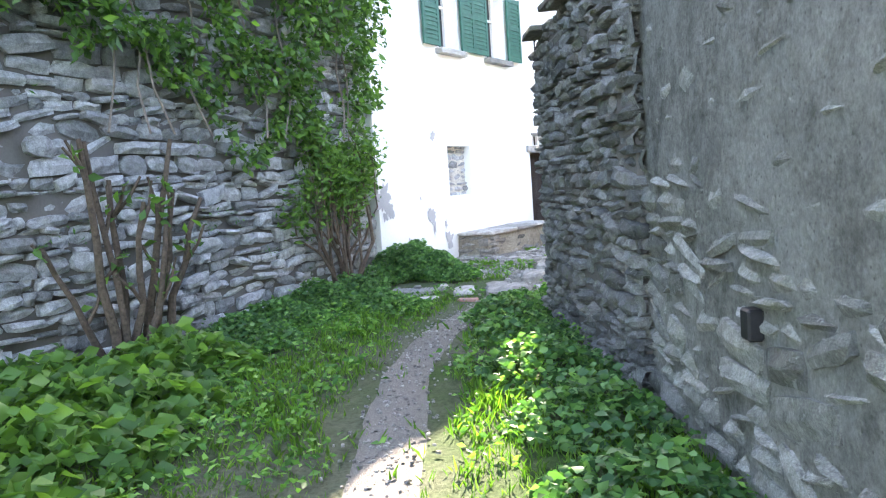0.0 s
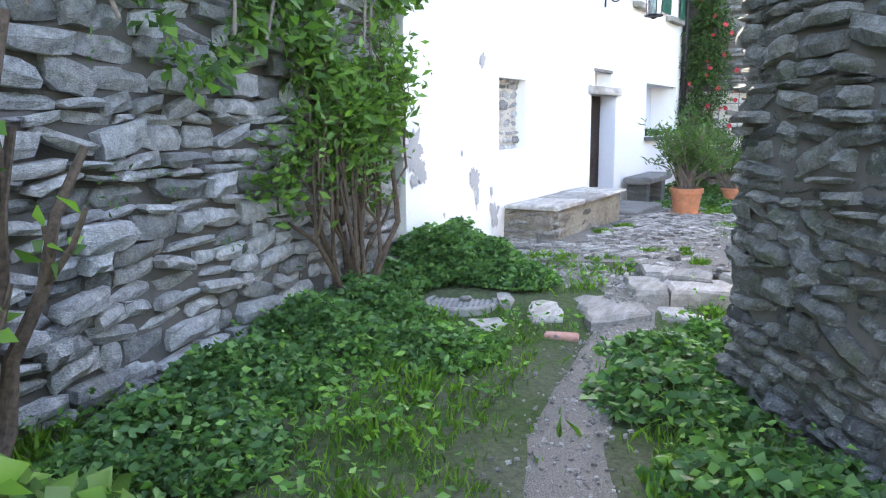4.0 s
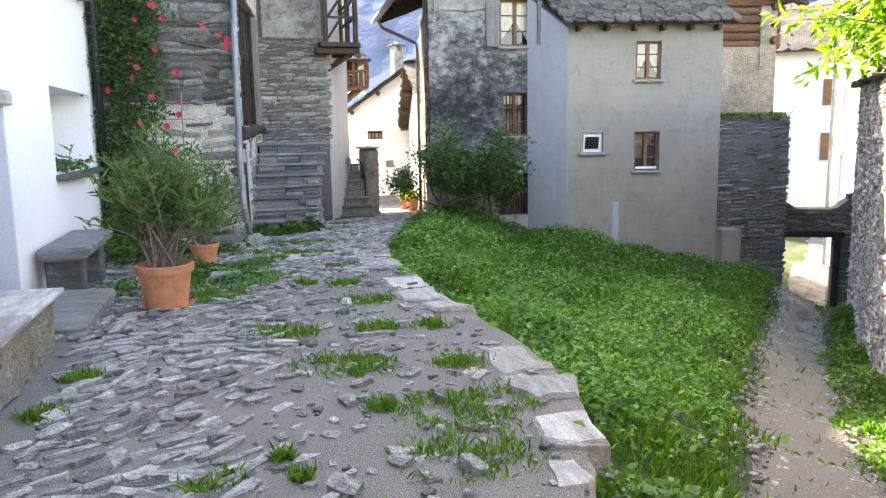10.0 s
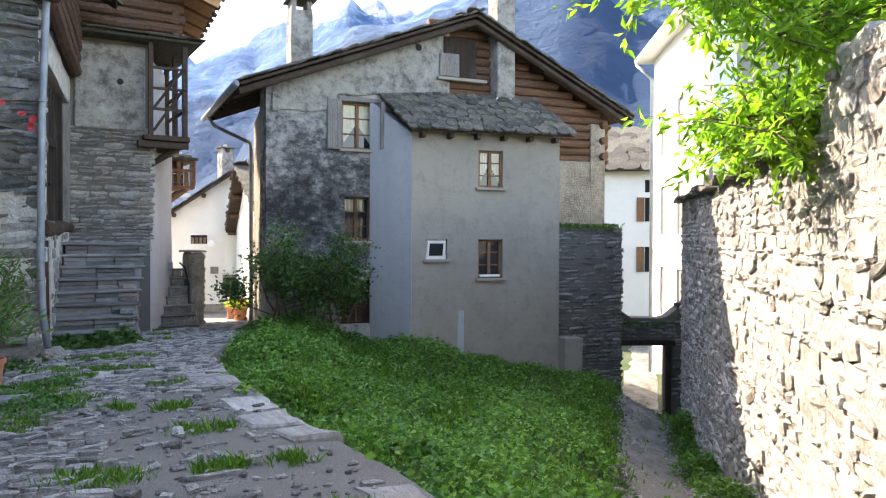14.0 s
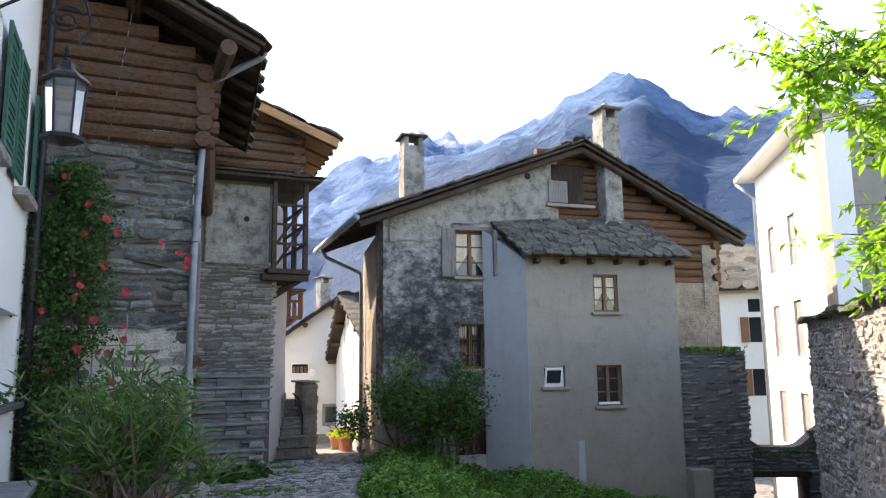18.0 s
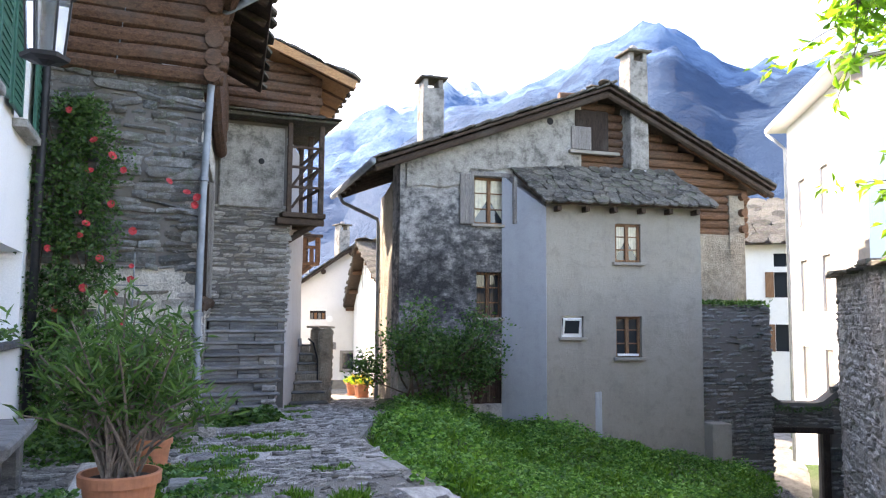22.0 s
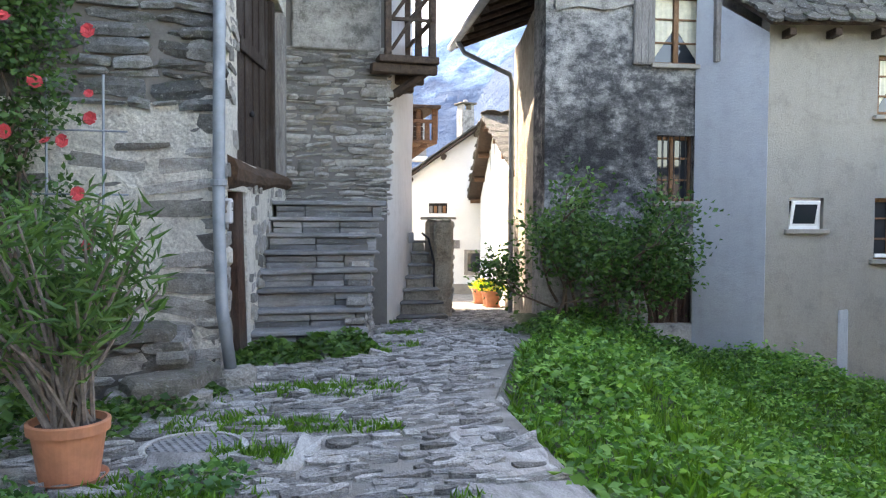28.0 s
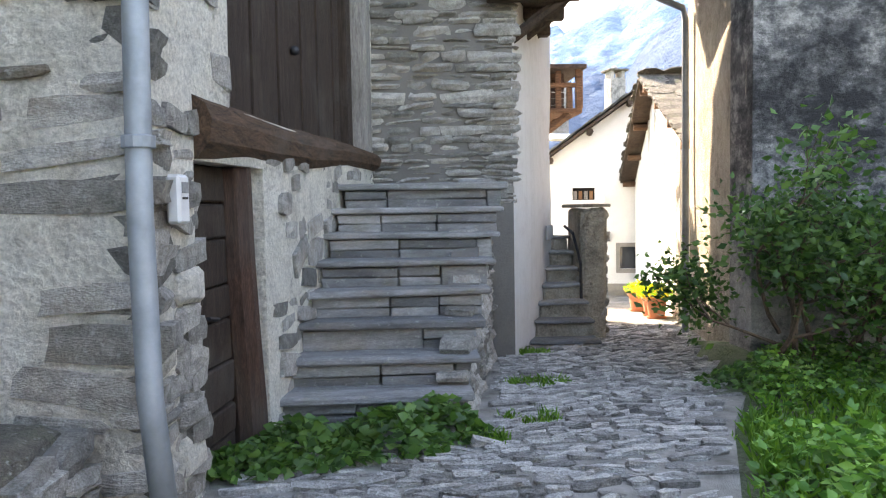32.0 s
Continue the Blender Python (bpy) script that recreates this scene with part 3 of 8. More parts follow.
# ---- the lie of the land ----
EDGE_Y = (-7.7, -7.2, -6.5, -5.9, -5.0, -3.5, -2.0, -1.0, 0.0, 1.0, 2.4, 3.6, 4.5, 5.6, 9.4, 11.0, 40.0)
EDGE_X = (3.2, 3.5, 3.85, 3.98, 4.05, 4.0, 4.1, 4.2, 4.3, 4.4, 5.0, 5.5, 6.0, 6.6, 7.5, 8.6, 10.0)
CTRL = ((3.6, -8.2, -0.3), (4.3, -5, -0.42), (4.4, -3, -0.4), (4.6, 0, -0.22), (5.3, 2.5, -0.15), (6.5, 5.5, -0.16), (9.2, 4.4, -0.68), (10.6, 4.2, -1.02), (11.6, 3.95, -1.27),
        (12.4, 3.8, -1.45), (14.8, 3.6, -2.85), (12.6, 0.6, -2.45), (11.0, -1.5, -2.1), (9, -3.6, -1.7), (7.4, -5.2, -1.35), (5.8, -6.9, -0.85),
        (7, -1, -0.85), (8.5, 1, -1.05), (10.5, 1.5, -1.6), (4.4, -9.6, -0.3), (2.5, -9.5, -0.14), (1, -9.5, -0.12), (3, -12, -0.12), (6, -18, -0.12),
        (0, -14, -0.08), (3, -25, -0.1), (9, -25, -0.1), (20, 10, -2.95), (30, 20, -2.9), (18, -8, -2.0), (-8, -10, 0.0), (1.0, -7.95, 0.05), (0.4, -8.25, 0.05), (1.6, -7.75, 0.05), (0.8, -8.5, -0.03), (1.5, -8.25, 0.0), (2.2, -8.2, -0.03), (2.9, -8.25, -0.1))


def edge_x(y):
    return float(np.interp(y, EDGE_Y, EDGE_X))


def front_y(x):
    return float(np.interp(x, (-2, 0.2, 1.0, 1.9, 2.3, 3.2), (-8.3, -8.1, -7.75, -7.5, -7.75, -7.65)))


def terrace_z(x, y):
    return float(np.interp(y, (-8, -6, -3, 0, 3, 6, 9, 13, 18, 25, 40), (0.09, 0.10, 0.06, -0.04, -0.13, -0.32, -0.56, -0.85, -1.1, -1.2, -1.2))) + 0.012 * noise.noise(Vector((x * 1.3, y * 1.3, 0)))


CT = np.array(CTRL)


def land_z(x, y):
    d = (CT[:, 0] - x) ** 2 + (CT[:, 1] - y) ** 2 + 0.05
    w = 1.0 / d ** 1.6
    return float((w * CT[:, 2]).sum() / w.sum()) + 0.03 * noise.noise(Vector((x * 0.8, y * 0.8, 2)))


def on_terrace(x, y):
    return front_y(x) < y and x < edge_x(y)


def ground_z(x, y):
    return terrace_z(x, y) if on_terrace(x, y) else land_z(x, y)


def axis(fine0, fine1, step, far):
    a = list(np.arange(fine0, fine1 + step / 2, step))
    out, d = [], step
    x = fine1
    while x < far:
        d *= 1.35
        x += d
        out.append(x)
    lo, d, x = [], step, fine0
    while x > -far:
        d *= 1.35
        x -= d
        lo.append(x)
    return lo[::-1] + a + out


gx, gy = axis(-3.0, 18.0, 0.25, 900.0), axis(-22.0, 14.0, 0.25, 900.0)
verts, faces = [], []
for y in gy:
    for x in gx:
        under = on_terrace(x, y) and on_terrace(x + 0.35, y) and on_terrace(x, y - 0.35)
        verts.append((x, y, land_z(x, y) if not under else min(land_z(x, y), terrace_z(x, y) - 0.25)))
for j in range(len(gy) - 1):
    for i in range(len(gx) - 1):
        p = j * len(gx) + i
        faces.append((p, p + 1, p + 1 + len(gx), p + len(gx)))
ground = tagged(obj("ground", verts, faces, M_earth, smooth=True), "sloping earth ground with thin turf between old houses", "ground", kind="structure")

# paved terrace and alley, a raised sheet with a rim
verts, faces = [], []
ys = list(np.arange(-8.3, 30.01, 0.3))
NX = 28
for y in ys:
    x1 = edge_x(y)
    x0 = -0.6 if y < 2.2 else (2.2 if y < 7 else 4.2)
    for i in range(NX + 1):
        x = x0 + (x1 - x0) * i / NX
        yy = max(y, front_y(x))
        verts.append((x, yy, terrace_z(x, yy)))
    verts.append((x1 + 0.02, max(y, front_y(x1)), terrace_z(x1, y) - 0.8))
W2 = NX + 2
for j in range(len(ys) - 1):
    for i in range(NX + 1):
        p = j * W2 + i
        faces.append((p, p + 1, p + 1 + W2, p + W2))
front = [j for j in range(NX + 1)]
base = len(verts)
for i in front:
    x, y, z = verts[i]
    verts.append((x, y - 0.01, z - 0.6))
for i in range(NX):
    faces.append((base + i, base + i + 1, i + 1, i))
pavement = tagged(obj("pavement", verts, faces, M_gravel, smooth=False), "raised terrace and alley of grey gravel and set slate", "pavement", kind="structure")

# gravel strips: the footpath past the old walls, and the track along the rubble wall
def strip(name, pts, w, mat, lift, label):
    vs, fs = [], []
    P = [Vector(p) for p in pts]
    fine = []
    for a, b in zip(P, P[1:]):
        n = max(2, int((b - a).length / 0.25))
        fine += [a.lerp(b, i / n) for i in range(n)]
    fine.append(P[-1])
    for i, p in enumerate(fine):
        d = (fine[min(i + 1, len(fine) - 1)] - fine[max(i - 1, 0)]).normalized()
        s = Vector((-d.y, d.x))
        for q in (-1, -0.5, 0, 0.5, 1):
            ww = w * (1 + 0.35 * noise.noise(Vector((p.x * 1.7, p.y * 1.7, q * 2))))
            v = p + s * (q * ww)
            vs.append((v.x, v.y, ground_z(v.x, v.y) + lift * (1 - abs(q) ** 3 * 1.6)))
    for i in range(len(fine) - 1):
        for q in range(4):
            a = i * 5 + q
            fs.append((a, a + 1, a + 6, a + 5))
    return tagged(obj(name, vs, fs, mat, smooth=True), label, "path", kind="structure")


FOOTPATH = [(7.4, -19.5), (5.3, -17.0), (4.2, -15.0), (3.1, -13.0), (2.5, -11.4), (2.3, -9.9), (2.2, -8.6), (2.3, -7.9)]
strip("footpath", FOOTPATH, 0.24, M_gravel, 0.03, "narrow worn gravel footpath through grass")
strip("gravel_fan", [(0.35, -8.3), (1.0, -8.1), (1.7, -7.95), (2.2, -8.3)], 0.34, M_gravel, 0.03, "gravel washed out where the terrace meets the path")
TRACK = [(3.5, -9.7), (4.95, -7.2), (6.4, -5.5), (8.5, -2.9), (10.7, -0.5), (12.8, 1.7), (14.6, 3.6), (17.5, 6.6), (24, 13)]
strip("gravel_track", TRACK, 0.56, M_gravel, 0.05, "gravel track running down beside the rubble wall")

# ---- white house ----
WA, WB = (0.04, -8.72), (0.58, 1.75)
WF = face_frame(WA, WB)
WL = math.dist(WA, WB)
white = thing("white_house", "white lime-plastered house with green shutters and bare grey patches", "house")
HOLES = [(1.97, 2.72, 1.14, 1.97), (5.08, 6.27, 0.02, 1.86), (5.22, 5.98, 2.0, 2.21), (7.98, 10.15, 1.17, 2.13),
         (1.88, 2.53, 3.55, 4.75), (3.5, 4.24, 3.5, 4.75), (7.05, 7.85, 3.42, 4.72), (9.2, 10.0, 3.42, 4.72)]
walled("wall_east", WF, WL, 6.35, 0.62, HOLES, M_white, white, low=-0.5, wob=0.006)
walled("wall_south", face_frame((-7.0, -8.72), (0.04, -8.72)), 7.04, 6.35, 0.6, [], M_white, white, low=-0.5, wob=0.03)
bm = bmesh.new()
box(bm, -7.2, 0.66, -9.1, 1.9, 6.35, 6.48)
box(bm, -7.0, -1.8, -8.6, 1.9, 6.48, 7.8)
part("roof", bm, M_roof, white)


def wbox(u0, u1, v0, v1, z0, z1, bev=0.006, jit=0.0, m=WF):
    return bbox(u0, u1, v0, v1, z0, z1, bev, m, jit)


wp_ = bmesh.new()
tube(wp_, [(0.72, 1.5, 6.33), (0.70, 1.58, 5.9), (0.68, 1.62, 3.0), (0.66, 1.64, 0.1)], 0.05, 9)
part("downpipe", wp_, M_iron, white, "dark downpipe on the house corner", smooth=True)
# inside of the openings
niche_ = part("niche_back", wbox(1.9, 2.8, -0.5, -0.14, 1.05, 2.05, 0), M_barnlime, white, "bare stone filling of a walled-up window")
part("door_leaf", wbox(5.02, 6.32, -0.33, -0.27, 0.02, 1.9, 0.004), M_darkwood, white, "dark recessed plank door")
part("door_lintel", wbox(4.93, 6.40, -0.2, 0.05, 1.86, 1.985, 0.012, 0.006), M_edge, white, "rough pale stone lintel")
tw = part("transom_window", wbox(5.2, 6.0, -0.32, -0.28, 1.99, 2.22, 0), M_glass, white)
for u in (5.24, 5.48, 5.72, 5.96):
    part("glazing_bar", wbox(u - 0.025, u + 0.025, -0.28, -0.22, 1.99, 2.22, 0.004), M_paint, tw)
part("transom_frame", wbox(5.18, 6.02, -0.05, 0.015, 2.2, 2.245, 0.004), M_greywood, tw)
part("alcove_back", wbox(7.9, 10.25, -0.61, -0.5, 1.1, 2.2, 0), M_reveal, white)
part("alcove_sill", wbox(7.94, 10.2, -0.5, 0.12, 1.10, 1.165, 0.01, 0.008), M_step, white, "slate sill with small plants")
part("door_reveal", wbox(6.262, 6.268, -0.265, -0.01, 0.1, 1.855, 0), M_reveal, white)
for u0, u1 in ((1.88, 2.53), (3.5, 4.24), (7.05, 7.85), (9.2, 10.0)):
    z0, z1 = (3.55, 4.75) if u0 < 5 else (3.42, 4.72)
    w = part("window", wbox(u0, u1, -0.3, -0.26, z0, z1, 0), M_glass, white)
    part("sill", wbox(u0 - 0.08, u1 + 0.08, -0.1, 0.14, z0 - 0.09, z0, 0.01), M_edge, w)
    for a, b in ((u0, u0 + 0.06), (u1 - 0.06, u1), ((u0 + u1) / 2 - 0.04, (u0 + u1) / 2 + 0.04)):
        part("frame", wbox(a, b, -0.26, -0.2, z0, z1, 0.005), M_paint, w)
    part("rail", wbox(u0 + 0.06, u1 - 0.06, -0.26, -0.21, z0 + 0.75, z0 + 0.79, 0.004), M_paint, w)
    hw = (u1 - u0) * 0.74
    for s in (-1, 1):
        c = u0 - 0.02 if s < 0 else u1 + 0.02
        a, b = (c - hw, c) if s < 0 else (c, c + hw)
        sh = part("shutter", wbox(a, b, 0.05, 0.07, z0 + 0.02, z1, 0.004), M_green, white, "open dark green wooden shutter")
        for e0, e1 in ((a, a + 0.07), (b - 0.07, b)):
            part("stile", wbox(e0, e1, 0.07, 0.085, z0 + 0.02, z1, 0.003), M_green, sh)
        for zz in (z0 + 0.02, z0 + 0.6, z1 - 0.09):
            part("cross_rail", wbox(a + 0.07, b - 0.07, 0.07, 0.085, zz, zz + 0.08, 0.003), M_green, sh)
        for i in range(14):
            zz = z0 + 0.12 + i * (z1 - z0 - 0.24) / 14
            if abs(zz - z0 - 0.64) > 0.06:
                bm = bmesh.new()
                box(bm, a + 0.07, b - 0.07, 0.068, 0.082, zz, zz + 0.035, WF @ Matrix.Rotation(0.0, 4, "X"))
                part("louvre", bm, M_green, sh)


def blotch(name, u, z, w, h, seed, mat=M_patch):
    """A thin ragged patch on the white wall where the whitewash has come off."""
    rg = random.Random(seed)
    n = 64
    vs, fs = [(u, 0.0125, z)], []
    for i in range(n):
        a = 2 * math.pi * i / n
        r = 0.62 + 0.55 * noise.fractal(Vector((math.cos(a) * 1.1 + seed, math.sin(a) * 1.1, seed * 0.7)), 0.7, 2.2, 5) + rg.uniform(-0.03, 0.03)
        vs.append((u + w * r * math.cos(a), 0.0115, z + h * r * math.sin(a)))
    for i in range(n):
        fs.append((0, 1 + i, 1 + (i + 1) % n))
    return obj(name, [WF @ Vector(v) for v in vs], fs, mat, white)


for u, z, w, h, s in ((1.52, 2.1, 0.09, 0.15, 1), (0.10, 1.20, 0.22, 0.26, 4), (0.24, 1.02, 0.16, 0.16, 6), (0.12, 0.90, 0.09, 0.12, 5), (1.37, 0.88, 0.13, 0.20, 2), (1.42, 0.66, 0.06, 0.16, 9), (1.88, 0.42, 0.15, 0.22, 3), (1.78, 0.68, 0.05, 0.12, 11),
                      (1.07, 1.147, 0.035, 0.05, 7), (0.7, 0.52, 0.03, 0.05, 8)):
    blotch("bare_patch", u, z, w, h, s)

# ---- the stone bench by the door, and the small stone seat ----
bench = thing("stone_bench", "long masonry bench of rubble and plaster topped with grey slate slabs", "bench")
body_ = part("body", wbox(2.12, 4.62, 0.0, 0.62, 0.0, 0.47, 0.03, 0.02), M_tan, bench)
rngb = random.Random(4)
u = 2.06
for w in (0.95, 0.8, 0.9):
    part("slab", wbox(u, u + w - 0.01, 0.03, 0.70, 0.47, 0.515, 0.012, 0.012), M_edge, bench)
    u += w
BENCH_FACES = [(face_frame(WF @ Vector((2.12, 0.62, 0)), WF @ Vector((4.62, 0.62, 0))), 2.5), (face_frame(WF @ Vector((2.12, 0.03, 0)), WF @ Vector((2.12, 0.62, 0))), 0.6)]
seat = thing("stone_bench", "small stone bench of one grey slab on two uprights", "bench")
part("seat_slab", wbox(6.62, 8.15, 0.04, 0.5, 0.42, 0.53, 0.03, 0.015), M_step, seat)
for a in (6.75, 7.75):
    part("upright", wbox(a, a + 0.22, 0.08, 0.42, 0.0, 0.42, 0.02, 0.015), M_step, seat)
trough = thing("door_step", "low dark slate step beside the seat", "step")
part("slab", wbox(5.0, 6.55, 0.02, 0.75, -0.02, 0.14, 0.02, 0.02), M_step, trough)
part("kerb", wbox(6.6, 8.1, 0.85, 1.05, 0.0, 0.13, 0.03, 0.03), M_edge, trough)

# ---- left dry-stone wall ----
LW = face_frame((0.62, -22.0), (-0.12, -8.80))
LWL = math.dist((0.62, -22.0), (-0.12, -8.80))
lwall = tagged(walled("wall_left", LW, LWL, 4.6, 0.7, [], M_mortar, low=-0.5, wob=0.05), "tall dry-stone garden wall of grey slate, overgrown at the top", "wall", kind="structure")
V_slate = stone_variants("stone", 12, M_slate_o, seed=11)
pl = Pile("stone", V_slate, niche_, 60, "stone_rest", M_slate)
rubble(pl, WF @ Matrix.Translation((1.93, -0.13, 0)), 0.82, 1.99, 1.1, (0.06, 0.14), (0.1, 0.28), (0.0, 0.045), random.Random(29), fill=0.9, lean=6)
pl.done()
pl = Pile("stone", V_slate, lwall, 300, "stone_rest", M_slate)
rubble(pl, LW, LWL, 3.6, -0.3, (0.05, 0.18), (0.09, 0.36), (0.025, 0.13), random.Random(21), lean=8, fill=0.96, near=lambda u, z: 6.5 < u < 11.5 and z < 2.2)
pl.done()

# ---- ruined building on the other side of the footpath ----
RC = (3.12, -9.97)
PC = (4.95, -12.75)
ruin = thing("ruined_wall", "ruined stone outbuilding with a thick dark rubble wall and slate coping", "ruin")
# frame with its face towards the path
RFf = face_frame(RC, (4.95, -12.85))
RL = math.dist(RC, (4.95, -12.85))
def ruin_top(u):
    return 2.75 + 0.1 * u + 0.05 * math.sin(u * 7)
wr = walled("wall", RFf, RL, ruin_top, 0.45, [], M_mortar, ruin, low=-0.8, wob=0.03)
V_ruin = stone_variants("stone", 12, M_ruin, seed=12)
pl = Pile("stone", V_ruin, wr, 300, "stone_rest", M_ruin_i)
rubble(pl, RFf, RL, ruin_top, -0.6, (0.04, 0.14), (0.09, 0.34), (0.02, 0.11), random.Random(22), lean=8, fill=0.93)
EF = face_frame((RC[0] + 0.37, RC[1] + 0.26), RC)
rubble(pl, EF, math.dist((RC[0] + 0.37, RC[1] + 0.26), RC), 2.72, -0.8, (0.05, 0.13), (0.1, 0.24), (-0.02, 0.05), random.Random(23))
BF2 = face_frame((5.4, -12.6), (RC[0] + 0.37, RC[1] + 0.26))
rubble(pl, BF2, math.dist((5.4, -12.6), (RC[0] + 0.37, RC[1] + 0.26)), 2.7, -0.8, (0.07, 0.2), (0.2, 0.45), (0.02, 0.1), random.Random(24), near=lambda u, z: False)
for i in range(9):
    a = i * RL / 8.6
    part("coping_slab", bbox(a - 0.12, a + 0.38, -0.5, 0.10, ruin_top(a) + 0.0, ruin_top(a) + 0.05, 0.01, RFf @ Matrix.Rotation(random.Random(i).uniform(-0.05, 0.05), 4, "X"), 0.02), M_roof_o, ruin)
pl.done()

old = thing("roughcast_house", "old house wall with weathered grey roughcast over dark rubble", "house")
PF = face_frame(PC, (9.2, -20.5))
PL = math.dist(PC, (9.2, -20.5))
wp = walled("wall", PF, PL, 6.0, 0.6, [], M_roughcast, old, low=-0.5, wob=0.02)
walled("wall", face_frame((8.8, -11.8), (5.14, -12.70)), 3.77, 3.6, 0.3, [], M_roughcast, old, low=-1.5, wob=0.05)
V_old = stone_variants("stone", 10, M_lichen_o, seed=31)
pl = Pile("stone", V_old, wp, 280, "stone_rest", M_lichen)
rubble(pl, PF, PL, lambda u: 1.15 + 0.25 * math.sin(u * 1.7), -0.4, (0.05, 0.17), (0.12, 0.45), (0.0, 0.06), random.Random(25), near=lambda u, z: u < 4.5, fill=0.95, lean=10)
rubble(pl, PF, PL, 5.7, 1.1, (0.06, 0.22), (0.13, 0.5), (-0.025, 0.02), random.Random(225), near=lambda u, z: u < 4.5 and z < 2.6, fill=0.85, lean=9)
pn_ = PF.to_3x3() @ Vector((0, 1, 0))
rubble(pl, face_frame((PC[0] - pn_.x * 0.6, PC[1] - pn_.y * 0.6), PC), 0.6, 5.7, -0.4, (0.1, 0.24), (0.16, 0.4), (0.0, 0.07), random.Random(125), near=lambda u, z: False, lean=5)
pl.done()
part("plaque", bbox(1.92, 2.02, 0.0, 0.07, 0.60, 0.74, 0.01, PF), M_iron, old, "small dark pierced metal plate")

# ---- rubble wall on the field side ----
RWA, RWB = (15.35, 3.15), (4.2, -9.3)
RW = face_frame(RWA, RWB)
RWL = math.dist(RWA, RWB)
def rw_top(u):
    return 2.30 + 0.04 * math.sin(u * 2.3) + 0.6 * min(1.0, max(0.0, (u - 10.8) / 0.5))
def rw_low(u):
    return -3.2
rwall = tagged(walled("wall_right", RW, RWL, rw_top, 0.55, [], M_lime, low=-3.3, wob=0.03, seed=5), "tall sunlit rubble garden wall of pale stones in lime mortar", "wall", kind="structure")
V_rub = stone_variants("stone", 12, M_rubble_o, flat=0.35, seed=13)
pl = Pile("stone", V_rub, rwall, 300, "stone_rest", M_rubble)
rubble(pl, RW, RWL, rw_top, -3.2, (0.05, 0.18), (0.08, 0.36), (0.005, 0.06), random.Random(26), near=lambda u, z: 7.5 < u < 13.5 and z > -1.6, fill=1.0, lean=11)
pl.done()
rngc = random.Random(31)
u = 0.0
while u < 10.6:
    w = rngc.uniform(0.4, 0.8)
    part("coping_slab", bbox(u, u + w - 0.02, -0.62, 0.2, rw_top(u) + 0.0, rw_top(u) + 0.06, 0.012, RW, 0.025), M_roof_o, rwall)
    u += w


# ---- roofs of stone slabs ----
def slab_variants(name, n, mat, seed=5):
    rng = random.Random(seed)
    out = []
    for _ in range(n):
        ring = []
        for i in range(8):
            a = 2 * math.pi * (i + 0.5) / 8
            c, s = math.cos(a), math.sin(a)
            q = max(abs(c), abs(s))
            ring.append((0.5 * c / q * rng.uniform(0.88, 1.0), 0.5 * s / q * rng.uniform(0.88, 1.0)))
        vs = [(x, y, 0.5 + rng.uniform(-0.15, 0.1)) for x, y in ring] + [(x * 1.02, y * 1.02, -0.5) for x, y in ring]
        fs = [tuple(range(8))] + [(i + 8, (i + 1) % 8 + 8, (i + 1) % 8, i) for i in range(8)] + [tuple(range(15, 7, -1))]
        me = bpy.data.meshes.new(name)
        me.from_pydata(vs, [], fs)
        me.materials.append(mat)
        me.update()
        out.append(me)
    return out


V_roof = slab_variants("slab", 10, M_roof_o, 41)


def slab_roof(parent, o, along, up, L, S, rng, limit, size=(0.35, 0.7), step=0.28, thick=0.035, lift=0.03):
    """Courses of overlapping slabs from the eave corner o; along and up are unit directions in the roof plane."""
    along, up = Vector(along).normalized(), Vector(up).normalized()
    nrm = along.cross(up).normalized()
    if nrm.z < 0:
        nrm = -nrm
    bm = bmesh.new()
    q = [Vector(o), Vector(o) + along * L, Vector(o) + along * L + up * S, Vector(o) + up * S]
    lo = [bm.verts.new(p - nrm * 0.06) for p in q]
    hi = [bm.verts.new(p - nrm * 0.01) for p in q]
    bm.faces.new(lo), bm.faces.new(hi)
    for i in range(4):
        bm.faces.new((lo[i], lo[(i + 1) % 4], hi[(i + 1) % 4], hi[i]))
    deck = part("roof_deck", bm, M_rafter, parent)
    pile = Pile("slab", V_roof, deck, limit, "slab_rest", M_roof)
    v = -0.08
    while v < S:
        u = -rng.uniform(0.02, 0.08)
        while u < L - 0.04:
            w = min(rng.uniform(*size), L + rng.uniform(0.02, 0.08) - u)
            d = step * rng.uniform(1.5, 1.9)
            p = Vector(o) + along * (u + w / 2) + up * (v + d / 2) + nrm * (0.005 + lift + rng.uniform(0, lift))
            tilt = Matrix((along, up, nrm)).transposed().to_4x4()
            m = Matrix.Translation(p) @ tilt @ Euler((radians(1.2 + lift * 66) + rng.uniform(-0.02, 0.02), rng.uniform(-0.02, 0.02), rng.uniform(-0.08, 0.08))).to_matrix().to_4x4() @ Matrix.Diagonal((w * 1.04, d, thick * rng.uniform(0.7, 1.5), 1))
            pile.put(m, rng.randrange(50))
            u += w
        v += step
    pile.done()
    return deck


